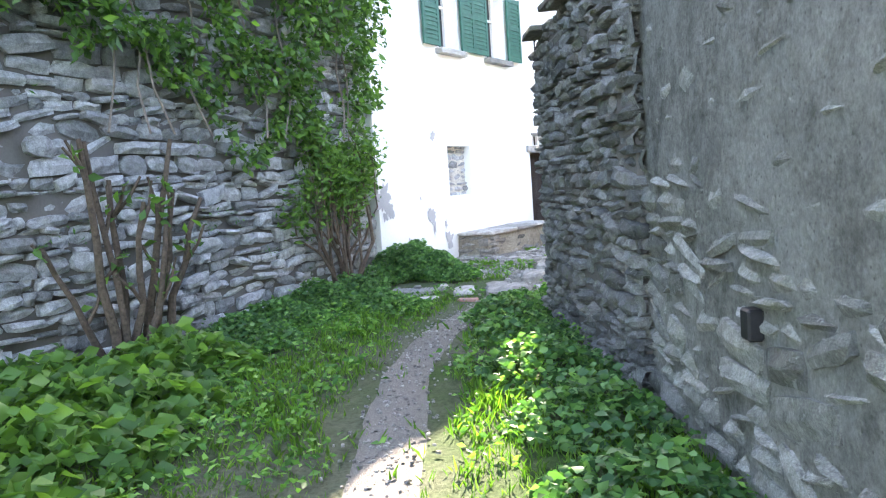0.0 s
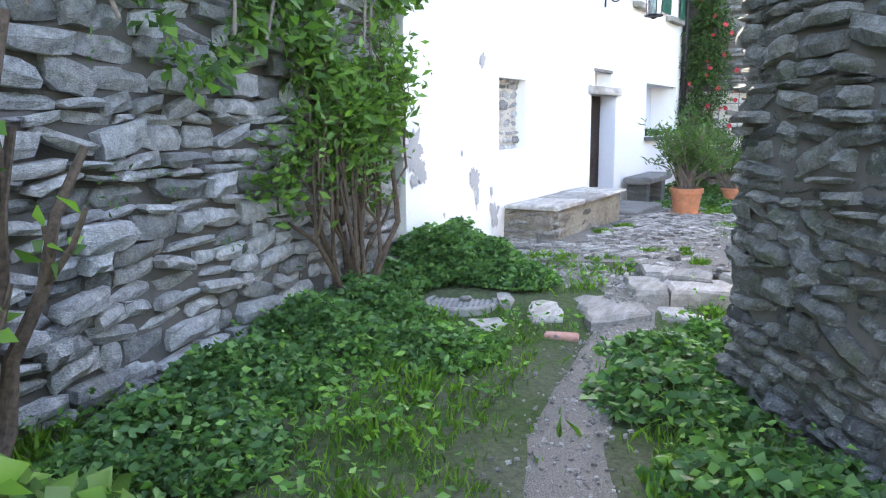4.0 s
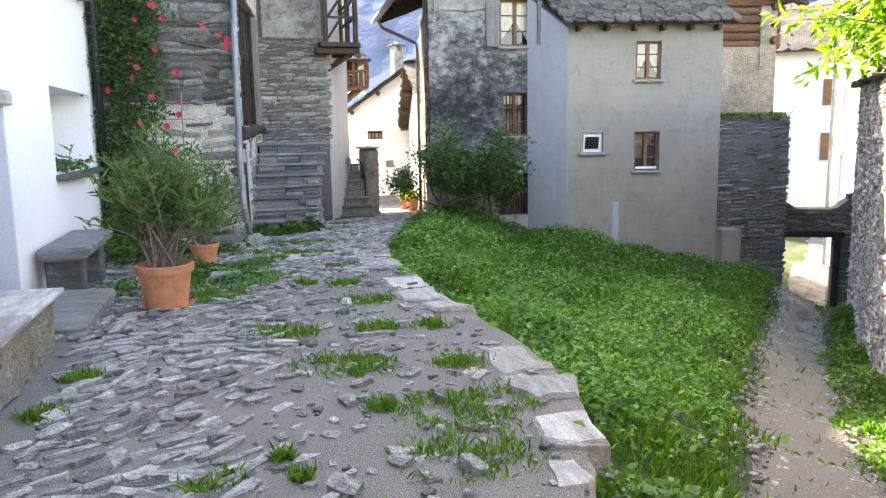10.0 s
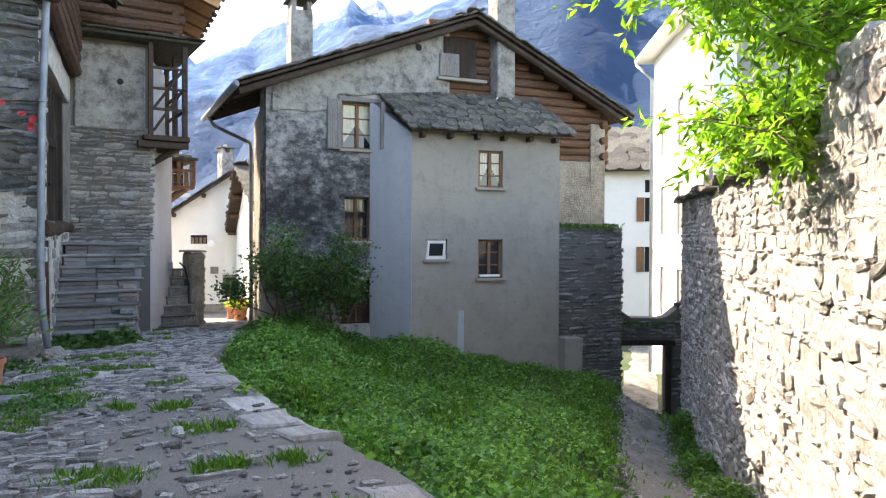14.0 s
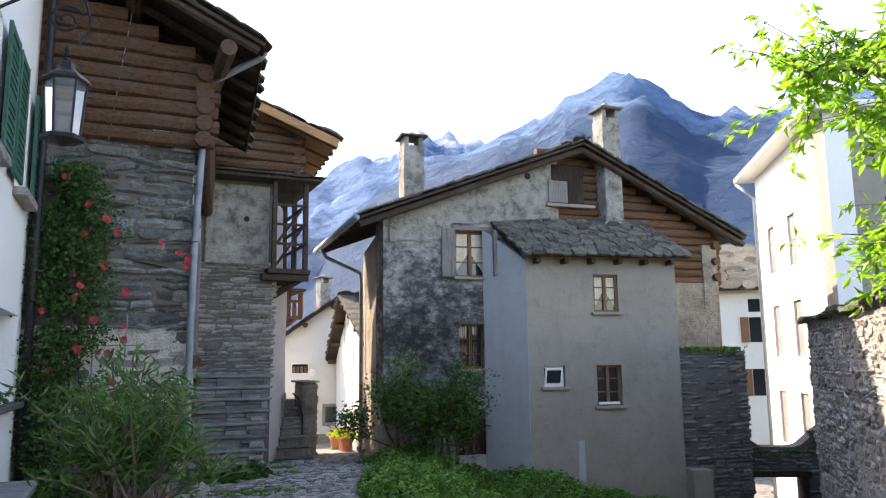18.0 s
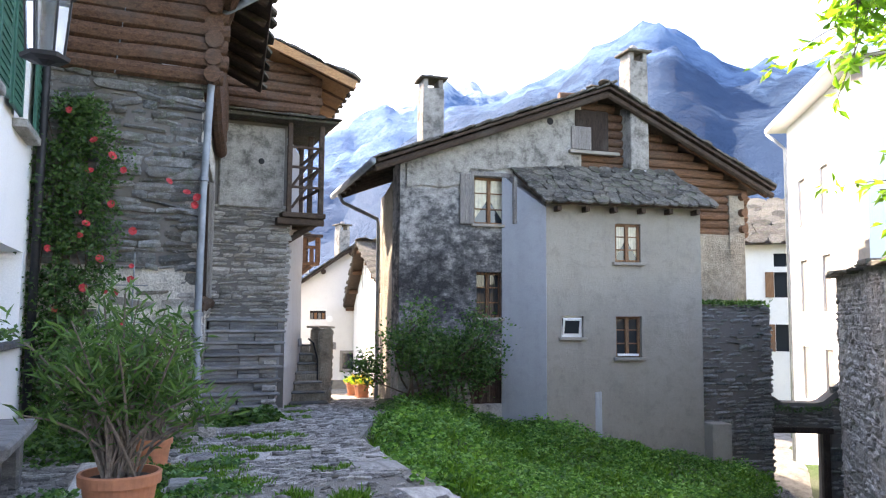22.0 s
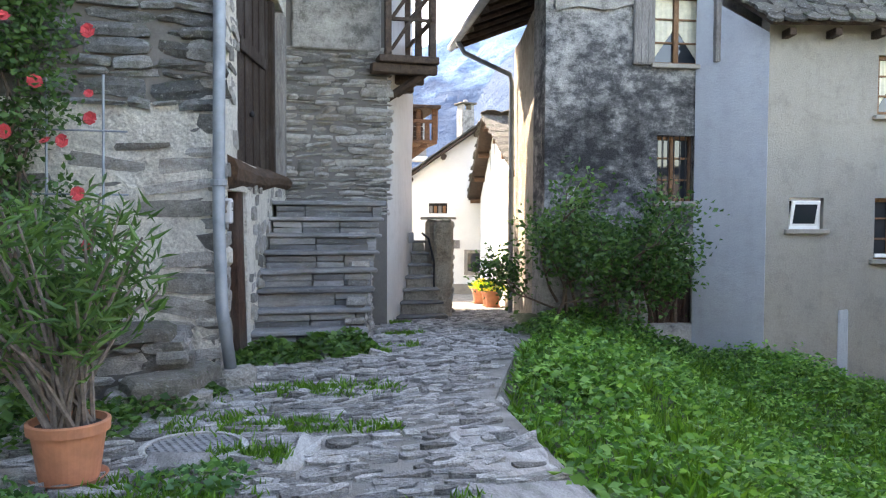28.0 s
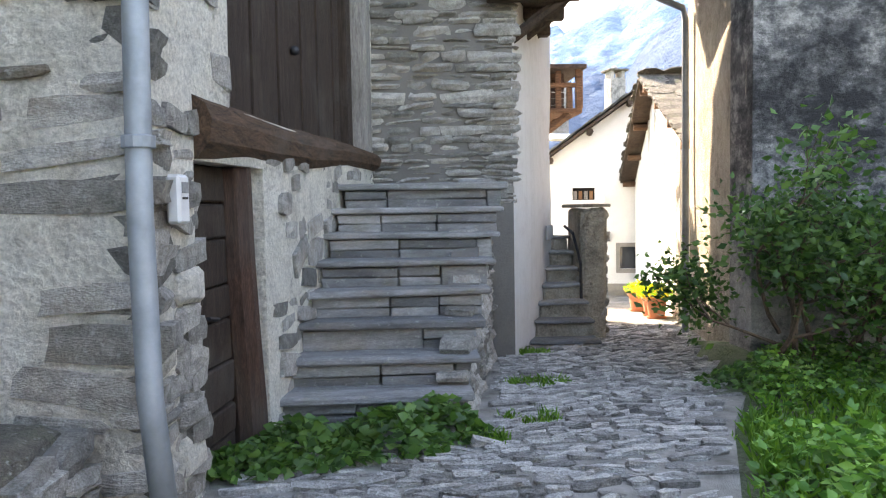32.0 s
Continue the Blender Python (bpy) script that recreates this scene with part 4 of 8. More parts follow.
def logs(parent, a, b, z0, n, r, mat, rng, over=0.3, name="log"):
    """A stack of n logs between a and b from height z0."""
    A, B = Vector((*a, 0)), Vector((*b, 0))
    d = (B - A).normalized()
    for i in range(n):
        z = z0 + r + i * r * 1.9
        p0 = A - d * over * rng.uniform(0.4, 1.0)
        p1 = B + d * over * rng.uniform(0.4, 1.0)
        bm = bmesh.new()
        mid = [p0.lerp(p1, k / 4) + Vector((rng.uniform(-0.012, 0.012), rng.uniform(-0.012, 0.012), z + rng.uniform(-0.015, 0.015))) for k in range(5)]
        tube(bm, mid, r * rng.uniform(0.92, 1.05), 9)
        part(name, bm, mat, parent, smooth=False)


def window(parent, m, u0, u1, z0, z1, mat, bars=(1, 2), depth=0.12, sill=M_grey, curtain=False, frame_w=0.05, name="window", glass=None):
    w = part(name, bbox(u0, u1, -depth - 0.03, -depth, z0, z1, 0, m), glass or M_glass, parent)
    for a, b in ((u0, u0 + frame_w), (u1 - frame_w, u1), ((u0 + u1) / 2 - frame_w * 0.7, (u0 + u1) / 2 + frame_w * 0.7)):
        part("frame", bbox(a, b, -depth, -depth + 0.05, z0, z1, 0.004, m), mat, w)
    for zz in (z0, z1 - frame_w):
        part("frame", bbox(u0 + frame_w, u1 - frame_w, -depth, -depth + 0.045, zz, zz + frame_w, 0.004, m), mat, w)
    for i in range(1, bars[1] + 1):
        zz = z0 + (z1 - z0) * i / (bars[1] + 1)
        part("glazing_bar", bbox(u0 + frame_w, u1 - frame_w, -depth, -depth + 0.03, zz - 0.012, zz + 0.012, 0.002, m), mat, w)
    if sill:
        part("sill", bbox(u0 - 0.06, u1 + 0.06, -0.06, 0.08, z0 - 0.06, z0, 0.008, m), sill, w)
    if curtain:
        for s in (0, 1):
            bm = bmesh.new()
            n = 7
            xa, xb = (u0 + frame_w, (u0 + u1) / 2 - 0.04) if s == 0 else ((u0 + u1) / 2 + 0.04, u1 - frame_w)
            rows2 = []
            for i in range(n + 1):
                x = xa + (xb - xa) * i / n
                dz = (i / n if s == 0 else 1 - i / n) * 0.5
                rows2.append((bm.verts.new(m @ Vector((x, -depth + 0.004 + 0.006 * (i % 2), z1 - 0.03))), bm.verts.new(m @ Vector((x, -depth + 0.004 + 0.006 * (i % 2), z0 + 0.1 + dz * (z1 - z0) * 0.8)))))
            for (p, q), (r2, s2) in zip(rows2, rows2[1:]):
                bm.faces.new((p, r2, s2, q))
            part("curtain", bm, M_curtain, w)
    return w


# ---- barn: stone below, log-built above ----
barn = thing("barn", "old stone and log barn with slab roof and dark doors", "barn")
BA, BB = (0.50, 2.02), (2.50, 2.10)
BFm = face_frame(BA, BB)
BFL = math.dist(BA, BB)
wb = walled("wall_front", BFm, BFL, 2.05, 0.55, [], M_barnlime, barn, low=-0.6, wob=0.03)
walled("wall_front", BFm @ Matrix.Translation((0, -0.01, 0)), BFL, 4.5, 0.5, [], M_mortar, barn, low=2.05, wob=0.03)
V_barn = stone_variants("stone", 12, M_barn_o, seed=14)
V_flush = stone_variants("stone", 12, M_barn_o, flat=0.75, seed=114)
for bf, bl in BENCH_FACES:
    plb = Pile("stone", V_barn, body_, 60, "stone_rest", M_barn)
    rubble(plb, bf, bl, 0.45, -0.02, (0.06, 0.13), (0.12, 0.36), (-0.01, 0.035), random.Random(4), fill=0.92, lean=7)
    plb.done()
pl = Pile("stone", V_flush, wb, 300, "stone_rest", M_barn)
pl2 = Pile("stone", V_ruin, wb, 160, "stone_rest", M_barn)
rubble(pl2, BFm, BFL, 4.55, 2.0, (0.05, 0.15), (0.12, 0.5), (0.0, 0.09), random.Random(41), fill=0.95, lean=5)
pl2.done()
rubble(pl, BFm, BFL, 2.0, -0.4, (0.08, 0.2), (0.16, 0.6), (0.0, 0.05), random.Random(42), fill=0.84, lean=7)
pl.done()
rb = random.Random(43)
for i in range(12):
    z = 4.45 + 0.115 + i * 0.205
    xr = min(2.78, 3.1 - (z + 0.2 - 5.72) / 0.444)
    if xr < 0.6:
        break
    bm = bmesh.new()
    r_ = 0.11 * rb.uniform(0.94, 1.05)
    pts = [Vector((0.05 + (xr + rb.uniform(-0.05, 0.03) - 0.05) * q / 6, 1.99 + rb.uniform(-0.012, 0.012), z + rb.uniform(-0.014, 0.014))) for q in range(7)]
    tube(bm, pts, r_, 8)
    part("log", bm, M_log, barn)
# side towards the alley: great door above, small door below, a rough beam between them
SA, SB = (2.50, 2.12), (3.23, 6.93)
SFm = face_frame(SA, SB)
SFL = math.dist(SA, SB)
DOORS = [(0.88, SFL - 0.06, 1.70, 3.95), (0.44, 1.36, -0.3, 1.42)]
ws = walled("wall_side", SFm, SFL, 4.45, 0.45, DOORS, M_barnlime, barn, low=-0.6, wob=0.025)
pl = Pile("stone", V_flush, ws, 240, "stone_rest", M_barn)
rubble(pl, SFm, SFL, 1.62, -0.35, (0.1, 0.24), (0.14, 0.40), (0.0, 0.06), random.Random(44), holes=[(0.2, 1.45, -0.5, 1.62)], fill=0.86, lean=12)
rubble(pl, SFm, 0.46, 1.62, -0.35, (0.09, 0.2), (0.12, 0.26), (0.0, 0.05), random.Random(45), fill=0.9, lean=8)
rubble(pl, SFm, 0.90, 4.35, 1.62, (0.08, 0.2), (0.14, 0.36), (-0.02, 0.06), random.Random(145), fill=0.92, lean=8)
pl.done()
# ragged stones that end the wall at the door openings
rq_ = random.Random(146)
for z0_, z1_, ue in ((-0.2, 1.42, 0.43), (1.78, 3.8, 0.86)):
    z = z0_
    while z < z1_:
        h = rq_.uniform(0.08, 0.2)
        d_ = rq_.uniform(0.0, 0.03) if ue < 0.5 else rq_.uniform(0.0, 0.1)
        part("quoin", bbox(ue - 0.22, ue + d_, -0.3, 0.0 + rq_.uniform(-0.03, 0.03), z, z + h * 0.93, 0.025, SFm, 0.02), M_barn_o if rq_.random() < 0.55 else M_barnlime, ws)
        z += h
gd = part("great_door", bbox(0.84, SFL - 0.1, -0.22, -0.17, 1.70, 3.92, 0, SFm), M_darkwood, barn, "tall dark weathered double door of planks")
u = 0.86
i = 0
while u < SFL - 0.3:
    w = rb.uniform(0.2, 0.34)
    part("plank", bbox(u, min(u + w - 0.01, SFL - 0.12), -0.17, -0.135 + 0.014 * (i % 2), 1.70 + rb.uniform(0, 0.02), 3.9, 0.005, SFm, 0.002), M_darkwood, gd)
    u += w
    i += 1
part("door_post", bbox(SFL - 0.95, SFL - 0.78, -0.15, -0.05, 1.70, 3.92, 0.012, SFm, 0.008), M_darkwood, gd)
part("door_post", bbox(SFL - 0.42, SFL - 0.16, -0.16, 0.02, 1.66, 3.92, 0.02, SFm, 0.012), M_greywood, gd, "silvered door post")
part("ledge", bbox(1.9, 3.7, -0.125, -0.09, 2.72, 2.86, 0.008, SFm @ Matrix.Rotation(radians(-4), 4, "Y")), M_darkwood, gd)
bm = bmesh.new()
bmesh.ops.create_icosphere(bm, subdivisions=2, radius=0.035, matrix=SFm @ Matrix.Translation((2.45, -0.10, 2.30)))
part("knob", bm, M_iron, gd)
bm = bmesh.new()
rings = []
for uu in np.linspace(0.45, SFL - 0.02, 15):
    zc = 1.56 + 0.012 * math.sin(uu * 2.1) + 0.022 * uu
    hz = 0.155 - 0.013 * uu + 0.012 * noise.noise(Vector((uu * 2.3, 0, 1)))
    vv = -0.075 + 0.012 * math.sin(uu * 3)
    prof = [(-0.18, -hz), (vv + 0.07, -hz * 1.02), (vv + 0.135, -hz * 0.55), (vv + 0.15, hz * 0.1), (vv + 0.12, hz * 0.62), (vv + 0.03, hz * 1.0), (-0.18, hz)]
    rings.append([bm.verts.new(SFm @ Vector((uu, p, zc + q + 0.008 * noise.noise(Vector((uu * 7, p * 30, q * 9)))))) for p, q in prof])
for p, q in zip(rings, rings[1:]):
    for j in range(7):
        bm.faces.new((p[j], p[(j + 1) % 7], q[(j + 1) % 7], q[j]))
bm.faces.new(rings[0][::-1]), bm.faces.new(rings[-1])
part("threshold_beam", bm, M_beam, barn, "rough hewn threshold beam, split and weathered")
ld = part("low_door", bbox(0.40, 1.36, -0.20, -0.15, -0.3, 1.44, 0, SFm), M_darkwood, barn, "low dark stable door of broad boards")
z = -0.16
i = 0
while z < 1.36:
    h = rb.uniform(0.15, 0.27)
    part("board", bbox(0.42, 1.14, -0.15, -0.115 + rb.uniform(-0.008, 0.008), z, min(z + h - 0.012, 1.42), 0.008, SFm, 0.006), M_darkwood, ld)
    z += h
bm = bmesh.new()
tube(bm, [SFm @ Vector((q, -0.09, zz)) for q, zz in ((1.31, -0.28), (1.28, 0.1), (1.22, 0.5), (1.17, 0.95), (1.15, 1.45))], 0.105, 9, 0.095)
part("door_jamb", bm, M_redwood, ld, "rounded red-brown door jamb")
part("doorstone", bbox(0.3, 1.7, -0.1, 0.42, -0.32, -0.14, 0.03, SFm, 0.03), M_step, barn)
bm = bmesh.new()
tube(bm, [SFm @ Vector((0.74, -0.12, 0.66)), SFm @ Vector((0.74, -0.08, 0.66)), SFm @ Vector((0.86, -0.08, 0.64))], 0.012, 6)
part("latch", bm, M_iron, ld)
meter = thing("meter_box", "small pale plastic meter box fixed to the barn corner", "meter box")
mb = part("case", bbox(0.08, 0.18, 0.03, 0.09, 1.14, 1.34, 0.012, SFm), M_plastic, meter)
part("display", bbox(0.10, 0.16, 0.09, 0.094, 1.265, 1.31, 0.002, SFm), M_castiron, mb)
part("slot", bbox(0.105, 0.155, 0.09, 0.093, 1.24, 1.25, 0.001, SFm), M_dark, mb)
logs(barn, (2.62, 2.06), (3.3, 6.6), 4.45, 5, 0.12, M_log, rb, 0.3)
# projecting joist ends and the gable roof over the front
slab_roof(barn, (3.27, 1.2, 5.80), (0.14, 1, 0), (-0.9, 0.0, 0.4), 5.4, 4.7, random.Random(46), 60, (0.4, 0.8), 0.36)
for i in range(7):
    y = 1.0 + i * 0.75
    bm = bmesh.new()
    tube(bm, [(3.2 + 0.14 * (y - 1.0), y + 0.3, 5.70), (0.9, y + 0.3, 6.72 + 0.06 * (y - 1.0))], 0.06, 7)
    part("rafter", bm, M_rafter, barn)
for z in (5.55, 6.35):
    bm = bmesh.new()
    tube(bm, [(2.75 - (z - 5.55) * 1.4, 0.95, z), (2.9 - (z - 5.55) * 1.4, 7.0, z + 0.02)], 0.11, 8)
    part("purlin", bm, M_log, barn)
# unseen solid blocks, added to stop stray sun passing through the barn
for q in ((-6.5, 2.0, 2.6, 9.5, -0.5, 5.95), (-6.5, 0.6, 2.3, 6.5, 6.4, 6.6)):
    part("inner_wall", bbox(*q, 0), M_darkwood, barn)
# unseen far roof slope, added to keep stray sun off the terrace
slab_roof(barn, (-5.25, 1.2, 5.80), (0.0, 1, 0), (0.9, 0.0, 0.4), 8.0, 4.7, random.Random(146), 0, (0.5, 0.9), 0.5)
# the gutter pipe on the corner
pipe = thing("downpipe", "grey zinc downpipe on the corner of the barn", "pipe")
bm = bmesh.new()
tube(bm, [(3.34, 1.6, 5.83), (3.28, 1.62, 5.74), (2.68, 1.96, 5.42), (2.63, 1.97, 5.32), (2.58, 1.98, 4.2), (2.535, 1.99, 3.0), (2.515, 1.97, 1.2), (2.535, 1.94, 0.5), (2.60, 1.88, 0.02)], 0.048, 10)
part("tube", bm, M_zinc, pipe, smooth=True)
for z in (1.45, 3.2, 4.8):
    bm = bmesh.new()
    lathe(bm, [(0.056, -0.025), (0.062, -0.02), (0.062, 0.02), (0.056, 0.025)], 12, (2.515 + 0.011 * (z - 1.2), 1.975, z))
    part("collar", bm, M_zinc, pipe)
part("foot", bbox(2.52, 2.78, 1.74, 2.0, -0.15, 0.06, 0.05, None, 0.02), M_lime, pipe)
V_step = stone_variants("stone", 8, M_barn_o, flat=0.3, seed=15)

# ---- stone stairs ----
stairs = thing("stone_stairs", "worn outdoor stairs of grey slate with a stone side wall", "stairs")
N_ST = 8
for i in range(N_ST):
    f = i / (N_ST - 1)
    x0, x1 = 2.72 + 0.32 * f, 3.86 + 0.46 * f
    y0 = 3.72 + 1.62 * f
    z1 = 0.05 + 0.19 * i
    ydep = 0.36 if i < N_ST - 1 else 1.25
    ra = random.Random(60 + i)
    tm = Matrix.Rotation(0.0, 4, "Z")
    st = part("step", bbox(x0 - 0.06, x1 + 0.05, y0 - 0.05, y0 + ydep, z1 - 0.05, z1, 0.012, None, 0.008), M_step, stairs)
    x = x0
    while x < x1 - 0.05:
        w = min(ra.uniform(0.3, 0.85), x1 - x)
        if ra.random() < 0.25:
            part("riser_stone", bbox(x, x + w - 0.008, y0 + ra.uniform(-0.01, 0.02), y0 + 0.4, z1 - 0.2, z1 - 0.055, 0.008, None, 0.006), M_step, st)
        else:
            part("riser_stone", bbox(x, x + w - 0.008, y0 + ra.uniform(-0.01, 0.02), y0 + 0.4, z1 - 0.2, z1 - 0.13, 0.008, None, 0.006), M_step, st)
            part("riser_stone", bbox(x, x + w - 0.008, y0 + ra.uniform(-0.02, 0.02), y0 + 0.4, z1 - 0.124, z1 - 0.055, 0.008, None, 0.006), M_step, st)
        x += w
part("step", bbox(2.62, 3.7, 3.35, 3.75, -0.3, -0.13, 0.02, None, 0.02), M_step, stairs)
CF = face_frame((3.84, 3.55), (4.42, 6.9))
CFL = math.dist((3.84, 3.55), (4.42, 6.9))
def cheek_top(u):
    return min(1.2, -0.22 + 0.81 * u) if u < 2.2 else 1.38
cw = walled("side_wall", CF, CFL, cheek_top, 0.2, [], M_mortar, stairs, low=-0.7, wob=0.02)
pl = Pile("stone", V_step, cw, 140, "stone_rest", M_barn)
rubble(pl, CF, CFL, cheek_top, -0.5, (0.05, 0.15), (0.12, 0.38), (0.0, 0.06), random.Random(48))
pl.done()
part("coping", bbox(2.55, CFL - 0.2, -0.26, 0.09, 1.38, 1.44, 0.012, CF, 0.01), M_step, stairs)

# ---- tower-like house front behind the stairs ----
tower = thing("stone_house", "narrow stone house front with plastered upper wall and timber gallery", "house")
TA, TB = (3.05, 6.95), (4.66, 6.95)
TF = face_frame(TA, TB)
tw2 = walled("wall_front", TF, 1.61, 5.3, 0.5, [], M_mortar, tower, low=-0.6, wob=0.03)
pl = Pile("stone", V_barn, tw2, 200, "stone_rest", M_barn)
rubble(pl, TF, 1.61, 3.62, 1.2, (0.05, 0.13), (0.14, 0.42), (0.02, 0.08), random.Random(49))
pl.done()
part("plaster", bbox(0.26, 1.52, -0.02, 0.07, 3.55, 5.18, 0.02, TF, 0.01), M_pale, tower, "grey plaster with a round hole")
bm = bmesh.new()
lathe(bm, [(0.055, -0.02), (0.06, 0.0), (0.045, 0.01)], 14)
bm.transform(TF @ Matrix.Translation((1.06, 0.072, 4.47)) @ Matrix.Rotation(radians(-90), 4, "X"))
part("vent_hole", bm, M_dark, tower)
sd = walled("wall_side", face_frame((4.66, 6.95), (5.52, 9.3)), 2.50, 5.0, 0.5, [], M_towerplaster, tower, low=-0.8, wob=0.03)
part("blue_plate", bbox(1.85, 2.35, 0.03, 0.05, 0.74, 0.92, 0.004, face_frame((4.66, 6.95), (5.52, 9.3))), M_bluewash, tower)
# solid filler blocks, added to hold stray sun off terrace and alley
for q in ((1.5, 4.5, 7.5, 9.6, -0.8, 7.0), (1.5, 5.3, 9.3, 12.5, -1.0, 6.0)):
    part("inner_wall", bbox(*q, 0), M_towerplaster, tower)
# gallery
gal = part("gallery_floor", bbox(4.5, 5.36, 6.6, 8.6, 3.36, 3.46, 0.01, None, 0.01), M_rafter, tower, "projecting timber gallery")
for y in (6.65, 7.6, 8.5):
    part("post", bbox(5.22, 5.32, y, y + 0.1, 3.46, 5.24, 0.008), M_rafter, gal)
for z in (3.95, 4.35, 4.75):
    part("rail", bbox(5.24, 5.29, 6.6, 8.6, z, z + 0.06, 0.006), M_rafter, gal)
    part("rail", bbox(4.6, 5.3, 6.66, 6.71, z, z + 0.05, 0.006), M_rafter, gal)
part("post", bbox(4.58, 4.67, 6.62, 6.72, 3.4, 5.24, 0.008), M_rafter, gal)
bm = bmesh.new()
tube(bm, [(4.68, 6.68, 3.55), (5.25, 6.68, 4.4)], 0.03, 6)
part("brace", bm, M_rafter, gal)
bm = bmesh.new()
tube(bm, [(4.68, 6.68, 3.98), (5.25, 6.68, 4.8)], 0.03, 6)
part("brace", bm, M_rafter, gal)
for y in (6.75, 7.6, 8.4):
    bm = bmesh.new()
    tube(bm, [(4.6, y + 0.35, 2.86), (5.25, y, 3.30)], 0.06, 7)
    part("bracket", bm, M_rafter, gal)
    part("joist", bbox(4.4, 5.34, y - 0.08, y + 0.08, 3.22, 3.35, 0.01, None, 0.01), M_rafter, gal)
part("gallery_roof", bbox(3.1, 5.56, 6.45, 8.8, 5.26, 5.32, 0.01, Matrix.Rotation(0.0, 4, "Y"), 0.01), M_roof_o, tower)
for i in range(7):
    part("roof_slab", bbox(3.1 + i * 0.35, 3.5 + i * 0.35, 6.36, 7.0, 5.33, 5.37, 0.008, None, 0.02), M_roof_o, tower)
rc = random.Random(51)
logs(tower, (3.0, 7.15), (5.2, 7.2), 5.35, 6, 0.11, M_log, rc, 0.2)
logs(tower, (5.2, 7.2), (5.5, 9.6), 5.35, 6, 0.11, M_log, rc, 0.2)
slab_roof(tower, (5.97, 6.6, 6.27), (0.1, 1, 0), (-0.9, 0.05, 0.33), 3.6, 3.3, random.Random(52), 40, (0.4, 0.7), 0.36)
for i in range(9):
    y = 6.7 + i * 0.38
    part("roof_board", bbox(-3.0, 0.0, 0, 0.36, -0.12, -0.09, 0.003, Matrix.Translation((5.93 + 0.1 * (y - 6.6), y, 6.26)) @ Matrix.Rotation(radians(20), 4, "Y")), M_newwood, tower, "fresh orange boards under the eave")
for i in range(4):
    bm = bmesh.new()
    tube(bm, [(5.9 + 0.09 * i, 6.8 + i * 0.9, 6.17), (4.4, 6.75 + i * 0.9, 6.71)], 0.06, 7)
    part("rafter", bm, M_log_warm, tower)
part("bargeboard", bbox(-2.2, 0.02, -0.03, 0.03, -0.2, -0.02, 0.005, Matrix.Translation((5.95, 6.60, 6.27)) @ Matrix.Rotation(radians(20), 4, "Y")), M_newwood, tower)

# ---- second stairs and the stone post in the alley ----
st2 = thing("side_stairs", "short worn stone stairs beside a rough stone post", "stairs")
rs2 = random.Random(47)
for i in range(7):
    y_ = 7.75 + 0.27 * i
    x_ = 4.98 + 0.36 * (y_ - 7.75)
    stp = part("step", bbox(x_, 5.76, y_, 9.9, -0.60 + 0.19 * i, -0.42 + 0.19 * i, 0.018, None, 0.012), M_tan, st2)
    part("tread", bbox(x_ - 0.03, 5.78, y_ - 0.04, y_ + 0.3, -0.42 + 0.19 * i, -0.375 + 0.19 * i, 0.012, None, 0.01), M_step, stp)
post = thing("stone_post", "rough plastered stone post with a slate cap at the alley stairs", "post")
pb_ = part("body", bbox(5.78, 6.10, 8.6, 9.6, -0.9, 1.14, 0.05, None, 0.03), M_tan, post)
pl = Pile("stone", V_barn, pb_, 80, "stone_rest", M_barn)
rubble(pl, face_frame((5.78, 8.62), (6.10, 8.62)), 0.32, 1.1, -0.8, (0.08, 0.18), (0.1, 0.25), (-0.06, 0.02), rs2, fill=0.85, lean=8)
pl.done()
part("cap", bbox(5.74, 6.14, 8.54, 9.66, 1.14, 1.19, 0.015, None, 0.01), M_tan, post)
bm = bmesh.new()
tube(bm, [(5.74, 8.5, -0.55), (5.74, 8.55, 0.45), (5.70, 8.8, 0.82), (5.66, 9.1, 0.9)], 0.02, 6)
part("handrail", bm, M_iron, post)

# ---- main house with gable ----
main = thing("old_gable_house", "old gabled house, black-stained plaster and log gable under slab roof", "house")
MA, MB = (6.6, 5.70), (14.60, 4.871)
MF = face_frame(MA, MB)
ML = math.dist(MA, MB)
PEAKU = 4.40
def gable(u):
    return 4.54 + 0.381 * u if u < PEAKU else 6.216 - (u - PEAKU) * 0.469
MH = [(1.54, 2.26, 3.30, 4.27), (1.6, 2.18, 1.42, 2.33), (1.5, 2.2, -0.3, 0.62)]
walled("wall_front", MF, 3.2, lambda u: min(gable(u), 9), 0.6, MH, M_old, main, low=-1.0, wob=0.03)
walled("wall_front_upper", MF @ Matrix.Translation((3.2, 0, 0)), 0.75, lambda u: gable(u + 3.2), 0.6, [], M_pale, main, low=3.2, wob=0.03)
walled("wall_right", MF @ Matrix.Translation((3.95, -0.02, 0)), ML - 3.95, 3.3, 0.5, [], M_tan, main, low=-2.6, wob=0.04)
# pale rendered gable skin over the stained wall
bm = bmesh.new()
n = 22
rows3 = []
for i in range(n + 1):
    u = 0.12 + (3.75 - 0.12) * i / n
    zl = 3.9 + 0.12 * u + 0.25 * noise.noise(Vector((u * 1.3, 0, 5))) if u < 1.3 or u > 2.5 else 4.42 + 0.1 * noise.noise(Vector((u * 2, 0, 5)))
    zh = gable(u) - 0.02
    rows3.append([bm.verts.new(MF @ Vector((u, 0.05 + 0.01 * noise.noise(Vector((u, z, 0))), z))) for z in np.linspace(min(zl, zh - 0.05), zh, 5)])
for p, q in zip(rows3, rows3[1:]):
    for j in range(4):
        bm.faces.new((p[j], q[j], q[j + 1], p[j + 1]))
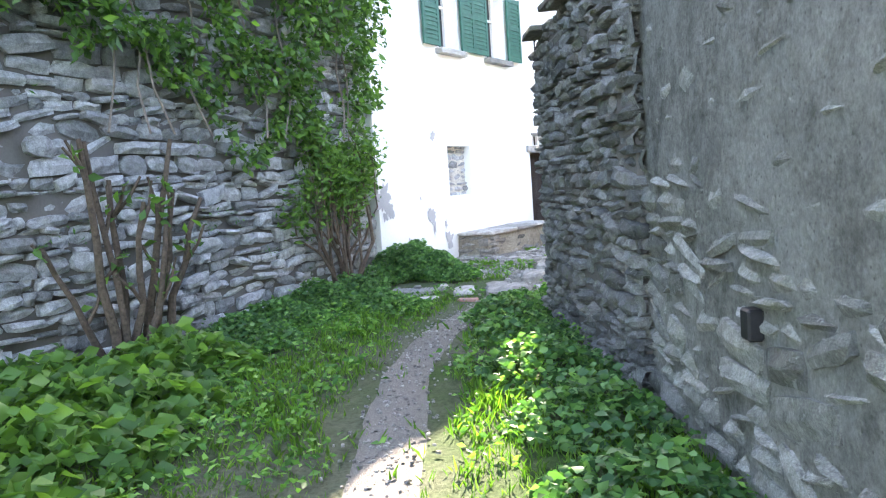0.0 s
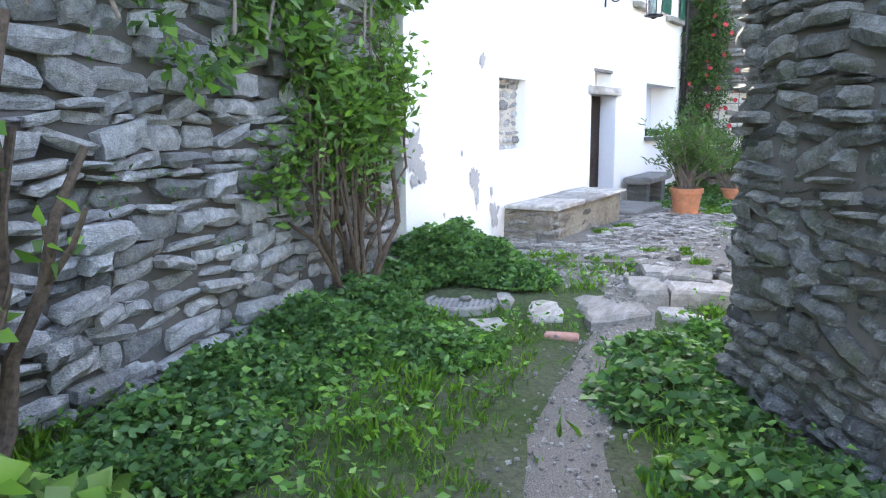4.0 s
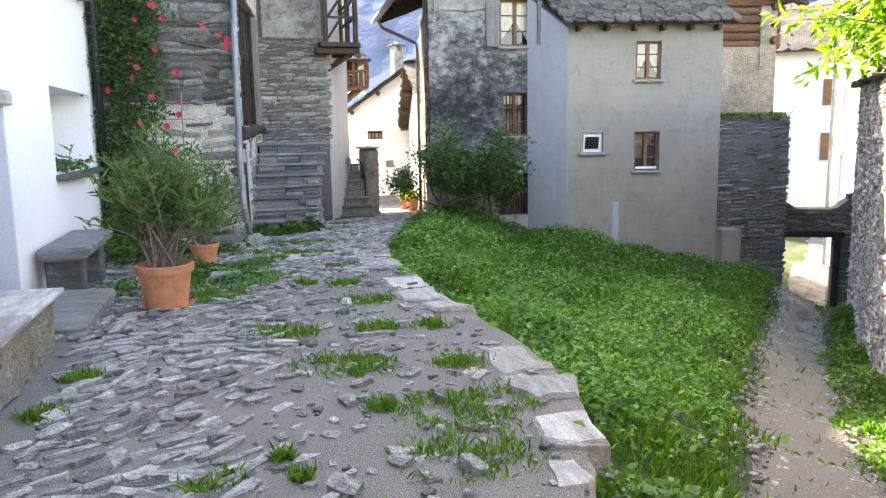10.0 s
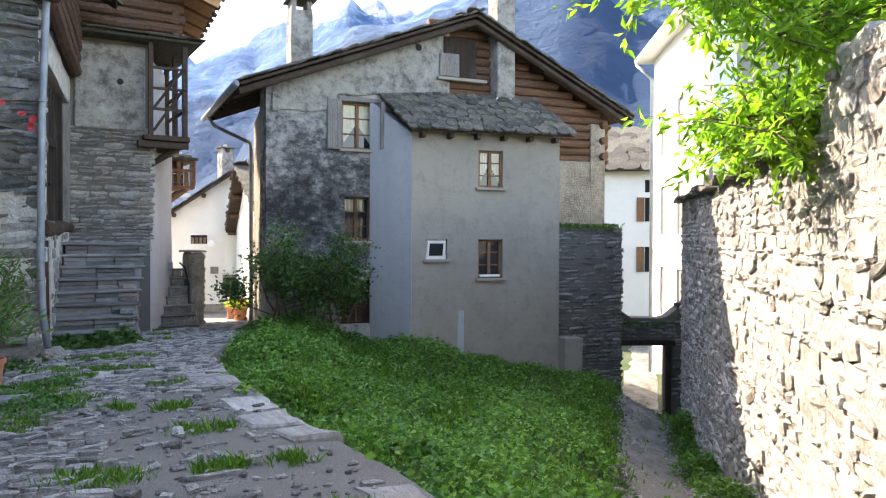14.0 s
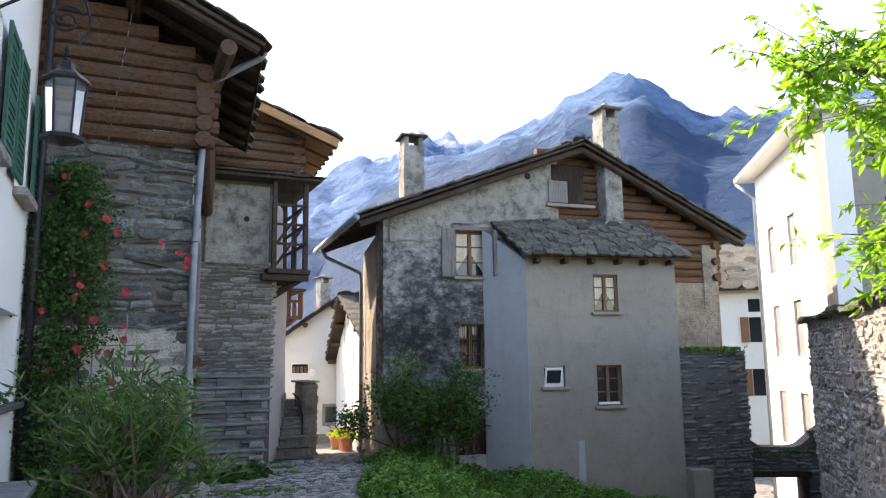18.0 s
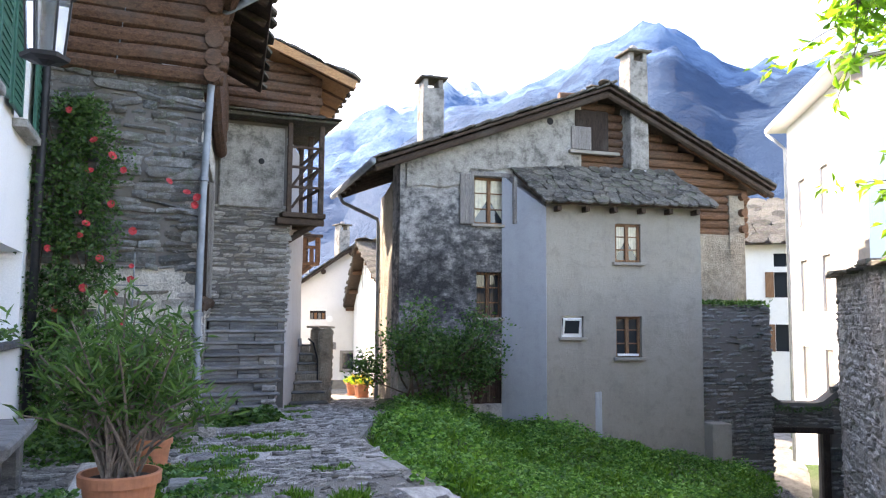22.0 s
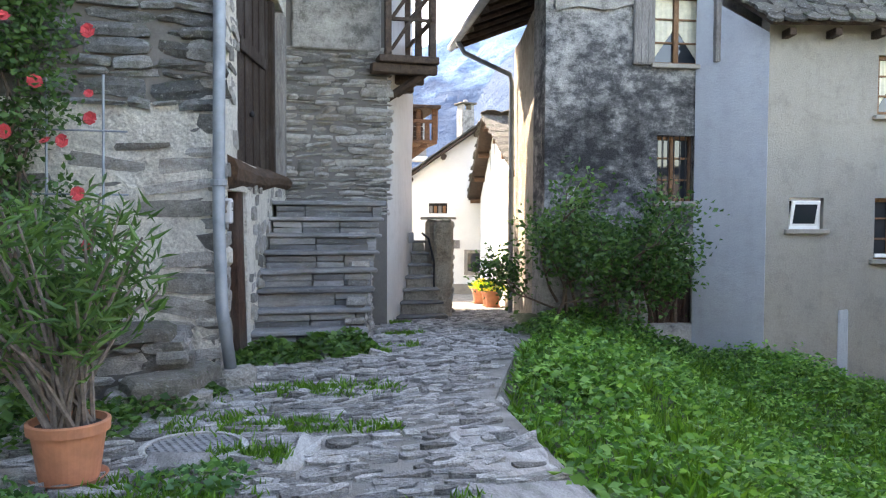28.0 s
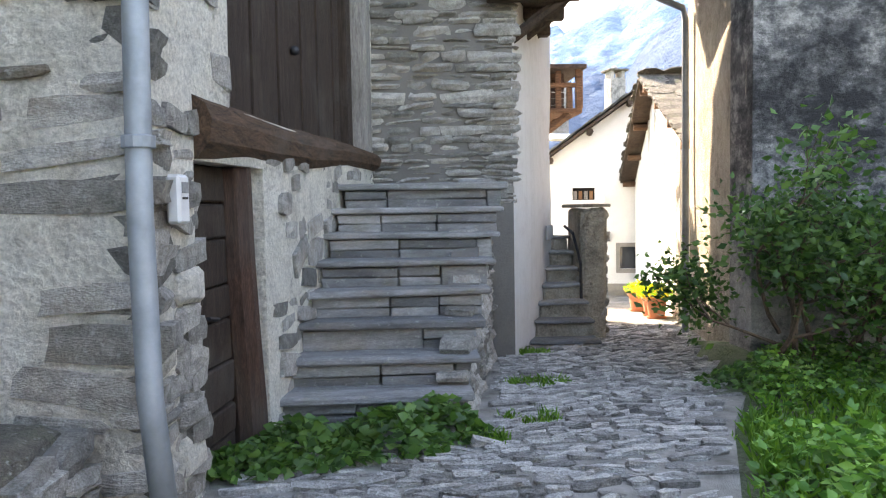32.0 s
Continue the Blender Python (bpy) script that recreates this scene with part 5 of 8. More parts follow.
part("gable_plaster", bm, M_pale, main, "paler patched plaster of the gable")
window(main, MF, 1.54, 2.26, 3.30, 4.27, M_winwood, (1, 2), 0.16, M_grey, True)
window(main, MF, 1.6, 2.18, 1.42, 2.33, M_winwood, (1, 2), 0.2, M_grey)
part("cellar_door", bbox(1.5, 2.2, -0.25, -0.2, -0.4, 0.62, 0, MF), M_redwood, main, "weathered red-brown cellar door")
for uu in (1.52, 1.72, 1.92, 2.1):
    part("door_board", bbox(uu, uu + 0.1, -0.2, -0.17, -0.4, 0.6, 0.005, MF), M_redwood, main)
for i in range(6):
    bm = bmesh.new()
    tube(bm, [MF @ Vector((1.68 + i * 0.085, -0.02, 1.42)), MF @ Vector((1.68 + i * 0.085, -0.02, 2.33))], 0.008, 5)
    part("window_bar", bm, M_iron, main)
sh = part("shutter", bbox(1.22, 1.52, 0.02, 0.06, 3.28, 4.3, 0.006, MF), M_greywood, main, "silvered open wooden shutter")
for i in range(3):
    part("shutter_board", bbox(1.23 + i * 0.095, 1.32 + i * 0.095, 0.06, 0.072, 3.3, 4.28, 0.003, MF), M_greywood, sh)
part("shutter", bbox(2.28, 2.36, 0.0, 0.3, 3.3, 4.25, 0.006, MF), M_greywood, main, "half-open wooden shutter")
part("window_surround", bbox(1.46, 2.34, 0.01, 0.05, 4.27, 4.36, 0.01, MF), M_greywood, main)
part("leaning_plank", bbox(2.24, 2.4, 0.02, 0.1, -0.2, 2.4, 0.008, MF), M_greywood, main, "tall dark plank against the wall")
# logs in the gable, and the hatch
rm = random.Random(55)
MFd = (Vector((*MB, 0)) - Vector((*MA, 0))).normalized()
for i in range(16):
    z = 3.35 + i * 0.185
    ur = PEAKU + (6.216 - z - 0.1) / 0.469
    ul = 3.5 if z > 4.4 else 4.0
    ur = min(ur, ML + 0.12)
    if z < 4.4:
        ul = 5.3
    if ur - ul < 0.4:
        break
    bm = bmesh.new()
    tube(bm, [MF @ Vector((ul + (ur - ul) * q / 5, -0.12 + rm.uniform(-0.015, 0.015), z + rm.uniform(-0.012, 0.012))) for q in range(6)], 0.098 * rm.uniform(0.92, 1.05), 9)
    part("log", bm, M_log_warm if z < 5.0 else M_log, main)
for z in np.arange(3.35, 4.3, 0.37):
    bm = bmesh.new()
    tube(bm, [MF @ Vector((ML - 0.08, -1.2, z + 0.09)), MF @ Vector((ML - 0.08, 0.12, z + 0.09))], 0.09, 9)
    part("cross_log", bm, M_log_warm, main)
part("hatch", bbox(3.68, 4.14, 0.06, 0.1, 4.97, 5.46, 0.01, MF), M_greywood, main, "grey wooden hatch in the gable")
part("hatch_ledge", bbox(3.62, 4.8, 0.0, 0.14, 4.88, 4.95, 0.01, MF), M_grey, main)
part("dark_loft", bbox(3.8, 4.6, -0.3, 0.02, 4.96, 5.85, 0.02, MF), M_darkwood, main)
bm = bmesh.new()
lathe(bm, [(0.07, -0.01), (0.075, 0.0), (0.05, 0.01)], 12)
bm.transform(MF @ Matrix.Translation((3.2, 0.062, 5.52)) @ Matrix.Rotation(radians(-90), 4, "X"))
part("vent_hole", bm, M_dark, main)
# left side towards the alley
walled("wall_alley", face_frame((7.50, 9.5), (6.63, 5.86)), 3.74, 4.30, 0.5, [], M_tan, main, low=-1.3, wob=0.04)
walled("wall_back", face_frame((15.0, 8.9), (7.50, 9.5)), 7.52, 4.2, 0.4, [], M_tan, main, low=-1.3)
walled("wall_far", face_frame((14.60, 4.871), (15.0, 8.9)), 4.05, 4.2, 0.4, [], M_tan, main, low=-3.2)
# the two roof slopes
ud = MFd
back = Vector((-ud.y, ud.x, 0))
pk = MF @ Vector((PEAKU, 0.45, 6.29))
ev = MF @ Vector((-0.57, 0.45, 4.40))
sl = (pk - ev)
slab_roof(main, ev, back, sl, 4.75, sl.length, random.Random(56), 160, (0.2, 0.5), 0.19, 0.034, 0.026)
evr = MF @ Vector((8.54, 0.45, 4.35))
sr = (pk - evr)
slab_roof(main, evr, back, sr, 4.75, sr.length, random.Random(57), 160, (0.2, 0.5), 0.19, 0.034, 0.026)
for (p0, p1) in ((ev, pk), (evr, pk)):
    bm = bmesh.new()
    tube(bm, [p0 - Vector((0, 0, 0.16)) + back * 0.12, p1 - Vector((0, 0, 0.16)) + back * 0.12], 0.07, 7)
    part("verge_beam", bm, M_rafter, main)
for i in range(7):
    for (p0, dr) in ((ev, sl), (evr, sr)):
        q = p0 + back * (0.3 + i * 0.62)
        bm = bmesh.new()
        tube(bm, [q - Vector((0, 0, 0.14)), q + dr * 0.55 - Vector((0, 0, 0.14))], 0.055, 6)
        part("rafter", bm, M_rafter if p0 is ev else M_log_warm, main)
# chimneys
def chimney(name, x, y, z0, z1, w, d, rz, mat, label, cap=True):
    c = thing(name, label, "chimney", (x, y, 0), rz)
    part("shaft", bbox(-w / 2, w / 2, -d / 2, d / 2, z0, z1, 0.02, None, 0.012), mat, c)
    part("base", bbox(-w / 2 - 0.04, w / 2 + 0.04, -d / 2 - 0.04, d / 2 + 0.04, z0 - 0.02, z0 + 0.14, 0.012), M_paint, c)
    for sx in (-1, 1):
        part("cap_post", bbox(sx * w * 0.36 - 0.05, sx * w * 0.36 + 0.05, -d * 0.45, d * 0.45, z1, z1 + 0.2, 0.008), mat, c)
    part("cap_slab", bbox(-w * 0.66, w * 0.66, -d * 0.66, d * 0.66, z1 + 0.2, z1 + 0.25, 0.01, None, 0.008), M_roof_o, c)
    part("cap_stone", bbox(-0.07, 0.07, -0.07, 0.07, z1 + 0.25, z1 + 0.42 if not cap else z1 + 0.36, 0.03, None, 0.01), M_edge, c)
    return c
chimney("chimney", 7.66, 6.75, 4.5, 6.3, 0.46, 0.46, -6, M_pale, "tall plastered chimney with an open slab cap")
chimney("chimney", 11.76, 5.1, 4.42, 6.95, 0.44, 0.46, -6, M_pale, "tall rough chimney on the annex roof", False)

# gutter and downpipe on the alley corner
gut = thing("gutter", "zinc gutter with a downpipe on the alley side", "gutter")
bm = bmesh.new()
tube(bm, [ev + back * 0.0 + Vector((-0.08, 0, -0.05)), ev + back * 4.7 + Vector((-0.08, 0, -0.05))], 0.07, 9)
part("trough", bm, M_zinc, gut, smooth=True)
bm = bmesh.new()
e2 = ev + back * 3.9
tube(bm, [e2 + Vector((-0.08, 0, -0.1)), e2 + Vector((0.05, 0, -0.3)), (7.28, 9.16, 3.75), (7.31, 9.15, 3.6), (7.31, 9.15, -0.7)], 0.045, 9)
part("tube", bm, M_zinc, gut, smooth=True)

# ---- annex ----
annex = thing("rendered_annex", "grey cement-rendered annex with small windows and slab lean-to roof", "house")
AA, AB = (9.25, 4.61), (12.42, 3.87)
AF = face_frame(AA, AB)
AL = math.dist(AA, AB)
AH = [(0.30, 0.75, 1.05, 1.46), (1.42, 1.96, 0.66, 1.46), (1.42, 1.96, 2.53, 3.30)]
walled("wall_front", AF, AL, 3.80, 0.25, AH, M_grey, annex, low=-2.2, wob=0.015)
AF2 = face_frame((8.72, 5.46), AA)
walled("wall_side", AF2, math.dist((8.72, 5.46), AA), lambda u: 4.3 - 0.72 * u, 0.3, [], M_bluewash, annex, low=-1.5, wob=0.015)
walled("wall_far", face_frame(AB, (12.75, 5.1)), 1.27, 3.9, 0.3, [], M_grey, annex, low=-3.0)
window(annex, AF, 1.42, 1.96, 0.66, 1.46, M_winwood, (1, 2), 0.14, M_grey, name="window")
window(annex, AF, 1.42, 1.96, 2.53, 3.30, M_winwood, (1, 2), 0.1, M_grey, True, name="window")
w = part("window", bbox(0.30, 0.75, -0.2, -0.17, 1.05, 1.46, 0, AF), M_dark, annex)
for a, b, c, d in ((0.30, 0.34, 1.05, 1.46), (0.71, 0.75, 1.05, 1.46), (0.34, 0.71, 1.05, 1.09), (0.34, 0.71, 1.42, 1.46)):
    part("frame", bbox(a, b, -0.17, -0.08, c, d, 0.004, AF), M_paint, w)
tm = AF @ Matrix.Translation((0.34, -0.1, 1.09)) @ Matrix.Rotation(radians(-16), 4, "X")
part("tilted_sash", bbox(0, 0.37, -0.02, 0.02, 0, 0.34, 0.006, tm), M_paint, w, "white sash tilted open")
part("sash_glass", bbox(0.04, 0.33, 0.021, 0.026, 0.04, 0.3, 0, tm), M_glass, w)
part("sill", bbox(0.24, 0.81, -0.06, 0.07, 0.99, 1.05, 0.008, AF), M_grey, w)
part("white_sash_foot", bbox(1.47, 1.92, -0.08, -0.05, 0.68, 0.73, 0.004, AF), M_paint, annex)
slab_roof(annex, AF @ Vector((-0.1, 0.32, 3.66)), AF.to_3x3() @ Vector((1, 0, 0)), (8.88 - 9.25 + 0.25, 5.46 - 4.35, 0.78), AL + 0.3, 1.45, random.Random(58), 300, (0.14, 0.34), 0.115, 0.03, 0.022)
for i in range(6):
    uu = 0.15 + i * 0.58
    part("rafter_end", bbox(uu, uu + 0.09, -0.1, 0.24, 3.5, 3.6, 0.008, AF), M_rafter, annex)
part("plaster_scar", bbox(0.98, 1.1, 0.012, 0.02, -1.0, 0.0, 0.004, AF, 0.015), M_bluewash, annex)
part("plinth_box", bbox(AL + 0.0, AL + 0.42, -0.05, 0.3, -2.0, -0.62, 0.012, AF), M_grey, annex)

# ---- ivy-topped wall and the gate ----
iv = tagged(walled("wall_ivy", face_frame((12.45, 3.95), (14.05, 3.72)), 1.62, 1.72, 0.6, [], M_mortar, low=-3.2, wob=0.03), "dark stone wall stub topped with grass", "wall", kind="structure")
pl = Pile("stone", V_ruin, iv, 120, "stone_rest", M_ruin_i)
rubble(pl, face_frame((12.45, 3.95), (14.05, 3.72)), 1.62, 1.7, -3.0, (0.05, 0.11), (0.15, 0.35), (0.0, 0.05), random.Random(59))
rubble(pl, face_frame((14.05, 3.72), (14.2, 4.3)), 0.6, 1.7, -3.0, (0.05, 0.11), (0.12, 0.3), (0.0, 0.05), random.Random(60), near=lambda u, z: False)
pl.done()
GA, GB = (14.02, 4.30), (15.75, 3.25)
GF = face_frame(GA, GB)
GLn = math.dist(GA, GB)
gate = thing("gateway", "dark stone gateway with timber frame and an arched top", "gate")
def gate_top(u):
    return 0.15 - 0.55 * math.sin(math.pi * min(1, u / GLn)) + 0.1 * noise.noise(Vector((u * 3, 0, 0)))
gw = walled("wall", GF, GLn, gate_top, 0.45, [(0.26, 1.5, -3.3, -0.82)], M_mortar, gate, low=-3.3, wob=0.03)
pl = Pile("stone", V_ruin, gw, 90, "stone_rest", M_ruin_i)
rubble(pl, GF, GLn, gate_top, -3.1, (0.06, 0.14), (0.15, 0.35), (0.0, 0.05), random.Random(61), holes=[(0.22, 1.54, -3.3, -0.82)])
pl.done()
part("post", bbox(0.2, 0.33, -0.1, 0.08, -3.1, -0.85, 0.012, GF), M_darkwood, gate)
part("post", bbox(1.44, 1.58, -0.1, 0.08, -3.1, -0.85, 0.012, GF), M_darkwood, gate)
part("lintel", bbox(0.12, 1.66, -0.1, 0.09, -0.95, -0.83, 0.012, GF), M_darkwood, gate)
part("threshold", bbox(0.15, 1.62, -0.5, 0.25, -2.98, -2.86, 0.02, GF, 0.01), M_step, gate)

# ---- tall white building beyond the rubble wall, and houses below ----
tall = thing("tall_house", "tall pale rendered house with narrow shuttered windows", "house")
T0, T1 = (15.75, 2.65), (19.3, 7.9)
TTF = face_frame(T1, T0)
TTL = math.dist(T1, T0)
th = [(1.0, 1.7, 1.6, 3.0), (3.0, 3.7, 1.6, 3.0), (1.0, 1.7, -0.7, 0.7), (3.0, 3.7, -0.7, 0.7), (1.0, 1.7, 3.9, 5.2), (3.0, 3.7, 3.9, 5.2)]
walled("wall_alley", TTF, TTL, 6.9, 0.5, th, M_white, tall, low=-3.5)
walled("wall_front", face_frame(T0, (24.0, -1.2)), 9.0, 6.9, 0.5, [(1.2, 1.9, 3.6, 5.0)], M_grey, tall, low=-3.5)
for h in th:
    part("shutter", bbox(h[0], h[1], -0.12, -0.06, h[2], h[3], 0.006, TTF), M_greywood, tall)
part("window", bbox(1.2, 1.9, -0.2, -0.15, 3.6, 5.0, 0, face_frame(T0, (24.0, -1.2))), M_glass, tall)
part("eave", bbox(-0.5, TTL + 0.3, -1.0, 0.5, 6.9, 7.05, 0.02, TTF), M_cream, tall)
bm = bmesh.new()
tube(bm, [TTF @ Vector((-0.4, 0.45, 6.85)), TTF @ Vector((-0.1, 0.3, 6.6)), TTF @ Vector((0.1, 0.08, 6.3)), TTF @ Vector((0.1, 0.08, -3.0))], 0.05, 8)
part("downpipe", bm, M_zinc, tall, smooth=True)

fb = thing("far_house", "cream house with brown shutters and slab roof below the gate", "house")
FA, FB = (21.3, 15.6), (27.0, 10.8)
FF = face_frame(FA, FB)
fh = [(3.8, 4.4, 3.35, 3.85), (3.8, 4.4, 2.2, 3.15), (3.8, 4.4, 0.2, 1.2), (5.6, 6.2, 2.2, 3.15), (5.6, 6.2, 0.2, 1.2)]
walled("wall_front", FF, 7.4, 4.3, 0.5, fh, M_cream, fb, low=-3.6)
for h in fh:
    part("window", bbox(h[0], h[1], -0.2, -0.15, h[2], h[3], 0, FF), M_glass, fb)
    if h[2] < 3:
        for a, b in ((h[0] - 0.32, h[0] - 0.02), (h[1] + 0.02, h[1] + 0.32)):
            part("shutter", bbox(a, b, 0.02, 0.06, h[2], h[3], 0.005, FF), M_winwood, fb)
slab_roof(fb, FF @ Vector((-0.6, 0.5, 4.2)), FF.to_3x3() @ Vector((1, 0, 0)), FF.to_3x3() @ Vector((0, -1, 0.55)), 8.4, 4.0, random.Random(62), 0, (0.5, 0.9), 0.4)

# ---- houses at the end of the alley ----
eh = thing("cream_house", "cream plastered gable house at the end of the alley", "house")
EA, EB = (6.7, 18.0), (10.6, 17.2)
EFm = face_frame(EA, EB)
def eg(u):
    return 1.95 + 0.70 * u if u < 2.6 else 1.95 + 0.70 * 2.6 - 0.70 * (u - 2.6)
walled("wall_front", EFm, 3.98, eg, 0.4, [(1.08, 1.62, 1.28, 1.58), (2.22, 2.62, -0.42, 0.12)], M_cream, eh, low=-2.0)
part("window", bbox(1.08, 1.62, -0.2, -0.15, 1.28, 1.58, 0, EFm), M_dark, eh)
part("window_frame", bbox(1.04, 1.66, -0.05, 0.03, 1.58, 1.63, 0.006, EFm), M_paint, eh)
for i in range(4):
    part("shutter_slat", bbox(1.1 + 0.13 * i, 1.19 + 0.13 * i, -0.1, -0.06, 1.29, 1.5, 0.004, EFm), M_winwood if i % 2 else M_greywood, eh)
w = part("window", bbox(2.22, 2.62, -0.15, -0.1, -0.42, 0.12, 0, EFm), M_glass, eh)
for a, b, c, d in ((2.12, 2.22, -0.52, 0.22), (2.62, 2.72, -0.52, 0.22), (2.22, 2.62, 0.12, 0.22), (2.22, 2.62, -0.52, -0.42)):
    part("surround", bbox(a, b, 0.01, 0.04, c, d, 0.005, EFm), M_grey, w)
part("letter_box", bbox(1.72, 1.98, 0.02, 0.1, 0.26, 0.50, 0.008, EFm), M_greywood, eh)
part("plinth", bbox(0.0, 3.4, 0.01, 0.05, -2.0, -0.78, 0.01, EFm), M_grey, eh)
slab_roof(eh, EFm @ Vector((-0.6, 0.5, 1.62)), EFm.to_3x3() @ Vector((0, -1, 0)), EFm.to_3x3() @ Vector((1, 0, 0.70)), 5.0, 3.95, random.Random(63), 0, (0.4, 0.8), 0.35)
for i in range(4):
    bm = bmesh.new()
    tube(bm, [EFm @ Vector((-0.4 + i * 0.95, 0.45, 1.58 + i * 0.665)), EFm @ Vector((-0.4 + i * 0.95, -3, 1.58 + i * 0.665))], 0.08, 7)
    part("purlin", bm, M_rafter, eh)
bm = bmesh.new()
lathe(bm, [(0.02, 0.0), (0.12, 0.02), (0.09, 0.1), (0.02, 0.14)], 12)
bm.transform(EFm @ Matrix.Translation((1.74, 0.2, 1.3)) @ Matrix.Rotation(radians(100), 4, "X"))
part("wall_lamp", bm, M_paint, eh)
chimney("chimney", 7.95, 20.5, 3.0, 4.3, 0.5, 0.5, 10, M_pale, "small far chimney above the alley roofs")
chimney("chimney", 9.75, 21.0, 3.2, 4.75, 0.45, 0.45, 10, M_pale, "small far chimney above the alley roofs")
# house whose gable faces the alley: ridge across, deep verge on bare rafters
sh2 = thing("slab_roof_house", "pale house whose gable with a deep slab verge faces the alley", "house")
HA, HB = (9.2, 17.4), (8.0, 11.2)
HF = face_frame(HA, HB)
HLn = math.dist(HA, HB)
RIDGE_U, RIDGE_Z, FALL = 3.75, 3.62, 0.50
def hg(u):
    return RIDGE_Z - 0.08 - FALL * abs(u - RIDGE_U)
walled("wall_alley", HF, HLn, hg, 0.4, [(2.5, 2.72, 1.25, 1.75), (3.35, 3.55, 1.2, 1.95), (4.6, 4.8, 1.35, 1.9)], M_cream, sh2, low=-2.0, wob=0.02)
walled("wall_near", face_frame(HB, (11.0, 10.7)), 3.04, 2.2, 0.4, [], M_tan, sh2, low=-2.0)
for a, b, c, d in ((2.5, 2.72, 1.25, 1.75), (3.35, 3.55, 1.2, 1.95), (4.6, 4.8, 1.35, 1.9)):
    w = part("window", bbox(a, b, -0.1, -0.05, c, d, 0, HF), M_greywood, sh2)
    part("surround", bbox(a - 0.06, b + 0.06, 0.01, 0.035, d, d + 0.05, 0.004, HF), M_paint, w)
hx = HF.to_3x3()
for sgn, L_ in ((1, RIDGE_U + 0.05), (-1, HLn - RIDGE_U + 0.35)):
    v_ = 0.34 if sgn > 0 else 0.02
    low_ = HF @ Vector((RIDGE_U - sgn * L_, v_, RIDGE_Z - FALL * L_))
    up_ = Vector((sgn * L_, 0.34 - v_, FALL * L_))
    slab_roof(sh2, low_, hx @ Vector((0, -1, 0)), hx @ up_, 5.0, up_.length, random.Random(64 + sgn), 90, (0.3, 0.6), 0.2, 0.022, 0.016)
    for i in range(4):
        uu = RIDGE_U - sgn * (0.25 + i * (L_ - 0.4) / 3)
        bm = bmesh.new()
        zz = RIDGE_Z - FALL * abs(uu - RIDGE_U) - 0.15
        tube(bm, [HF @ Vector((uu, 0.29 if sgn > 0 else 0.29 - 0.27 * i / 3, zz)), HF @ Vector((uu, -0.2, zz))], 0.07, 7)
        part("purlin", bm, M_log_warm, sh2)
tb = thing("timber_loft", "orange-brown timber balcony loft over the alley", "barn")
rt = random.Random(66)
part("floor", bbox(5.7, 6.84, 12.9, 14.5, 2.84, 2.92, 0.01, None, 0.01), M_log_warm, tb)
for i in range(6):
    part("board", bbox(5.75, 6.6, 13.35, 13.4, 2.92 + i * 0.12, 3.03 + i * 0.12, 0.008, None, 0.008), M_redwood, tb)
for i in range(6):
    part("baluster", bbox(5.76 + i * 0.2, 5.86 + i * 0.2, 12.93, 12.98, 2.92, 3.3 + 0.3 * (i % 2), 0.01, Matrix.Translation((0, 0, 0)), 0.01), M_log_warm, tb)
part("corner_post", bbox(6.72, 6.82, 12.9, 13.0, 2.9, 3.62, 0.01), M_log_warm, tb)
part("hand_rail", bbox(5.7, 6.84, 12.9, 12.99, 3.30, 3.38, 0.01, None, 0.006), M_log_warm, tb)
part("eave", bbox(5.6, 6.9, 12.8, 14.6, 3.62, 3.70, 0.01, None, 0.01), M_rafter, tb)
part("support", bbox(4.9, 5.72, 12.9, 14.4, -1.2, 3.6, 0.02), M_cream, tb)
for i in range(2):
    bm = bmesh.new()
    tube(bm, [(5.72, 13.0 + i * 0.9, 2.15), (6.6, 13.0 + i * 0.9, 2.82)], 0.08, 6)
    part("strut", bm, M_log_warm, tb)

# ---- mountains ----
def ridge(name, dist, prof, az0, az1, label, depth, seed, foot=-5):
    n = 140
    vs, fs = [], []
    rows4 = 26
    for j in range(rows4 + 1):
        f = j / rows4
        for i in range(n + 1):
            az = az0 + (az1 - az0) * i / n
            a = radians(az)
            h = dist * math.tan(radians(float(np.interp(az, [p[0] for p in prof], [p[1] for p in prof]))))
            d = dist - depth * (1 - f)
            w = Vector((math.sin(a) * d, math.cos(a) * d, f * 180))
            rough = noise.fractal(w * 0.011 + Vector((seed, 0, 0)), 0.9, 2.1, 6) * h * 0.10 * (0.25 + f)
            z = foot + (h - foot) * (f ** 0.85) + rough * (1 if j else 0)
            vs.append((math.sin(a) * (d + rough * 0.8), math.cos(a) * (d + rough * 0.8), z))
    for j in range(rows4):
        for i in range(n):
            p = j * (n + 1) + i
            fs.append((p, p + 1, p + n + 2, p + n + 1))
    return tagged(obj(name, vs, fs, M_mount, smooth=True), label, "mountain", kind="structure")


# both ridges carry their haze as base colour
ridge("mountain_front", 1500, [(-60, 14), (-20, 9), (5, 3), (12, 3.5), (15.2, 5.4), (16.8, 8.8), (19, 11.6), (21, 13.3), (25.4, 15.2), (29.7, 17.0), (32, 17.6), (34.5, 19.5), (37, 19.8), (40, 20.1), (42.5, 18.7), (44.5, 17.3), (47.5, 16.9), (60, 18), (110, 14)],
      -60, 110, "wooded and rocky mountainside behind the village, haze blue in its colour", 1050, 3)
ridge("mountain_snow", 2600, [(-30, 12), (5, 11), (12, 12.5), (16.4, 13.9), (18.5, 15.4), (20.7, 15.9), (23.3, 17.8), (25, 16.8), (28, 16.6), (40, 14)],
      -30, 40, "snowy peaks far behind the village, haze paled into their colour", 1000, 9)


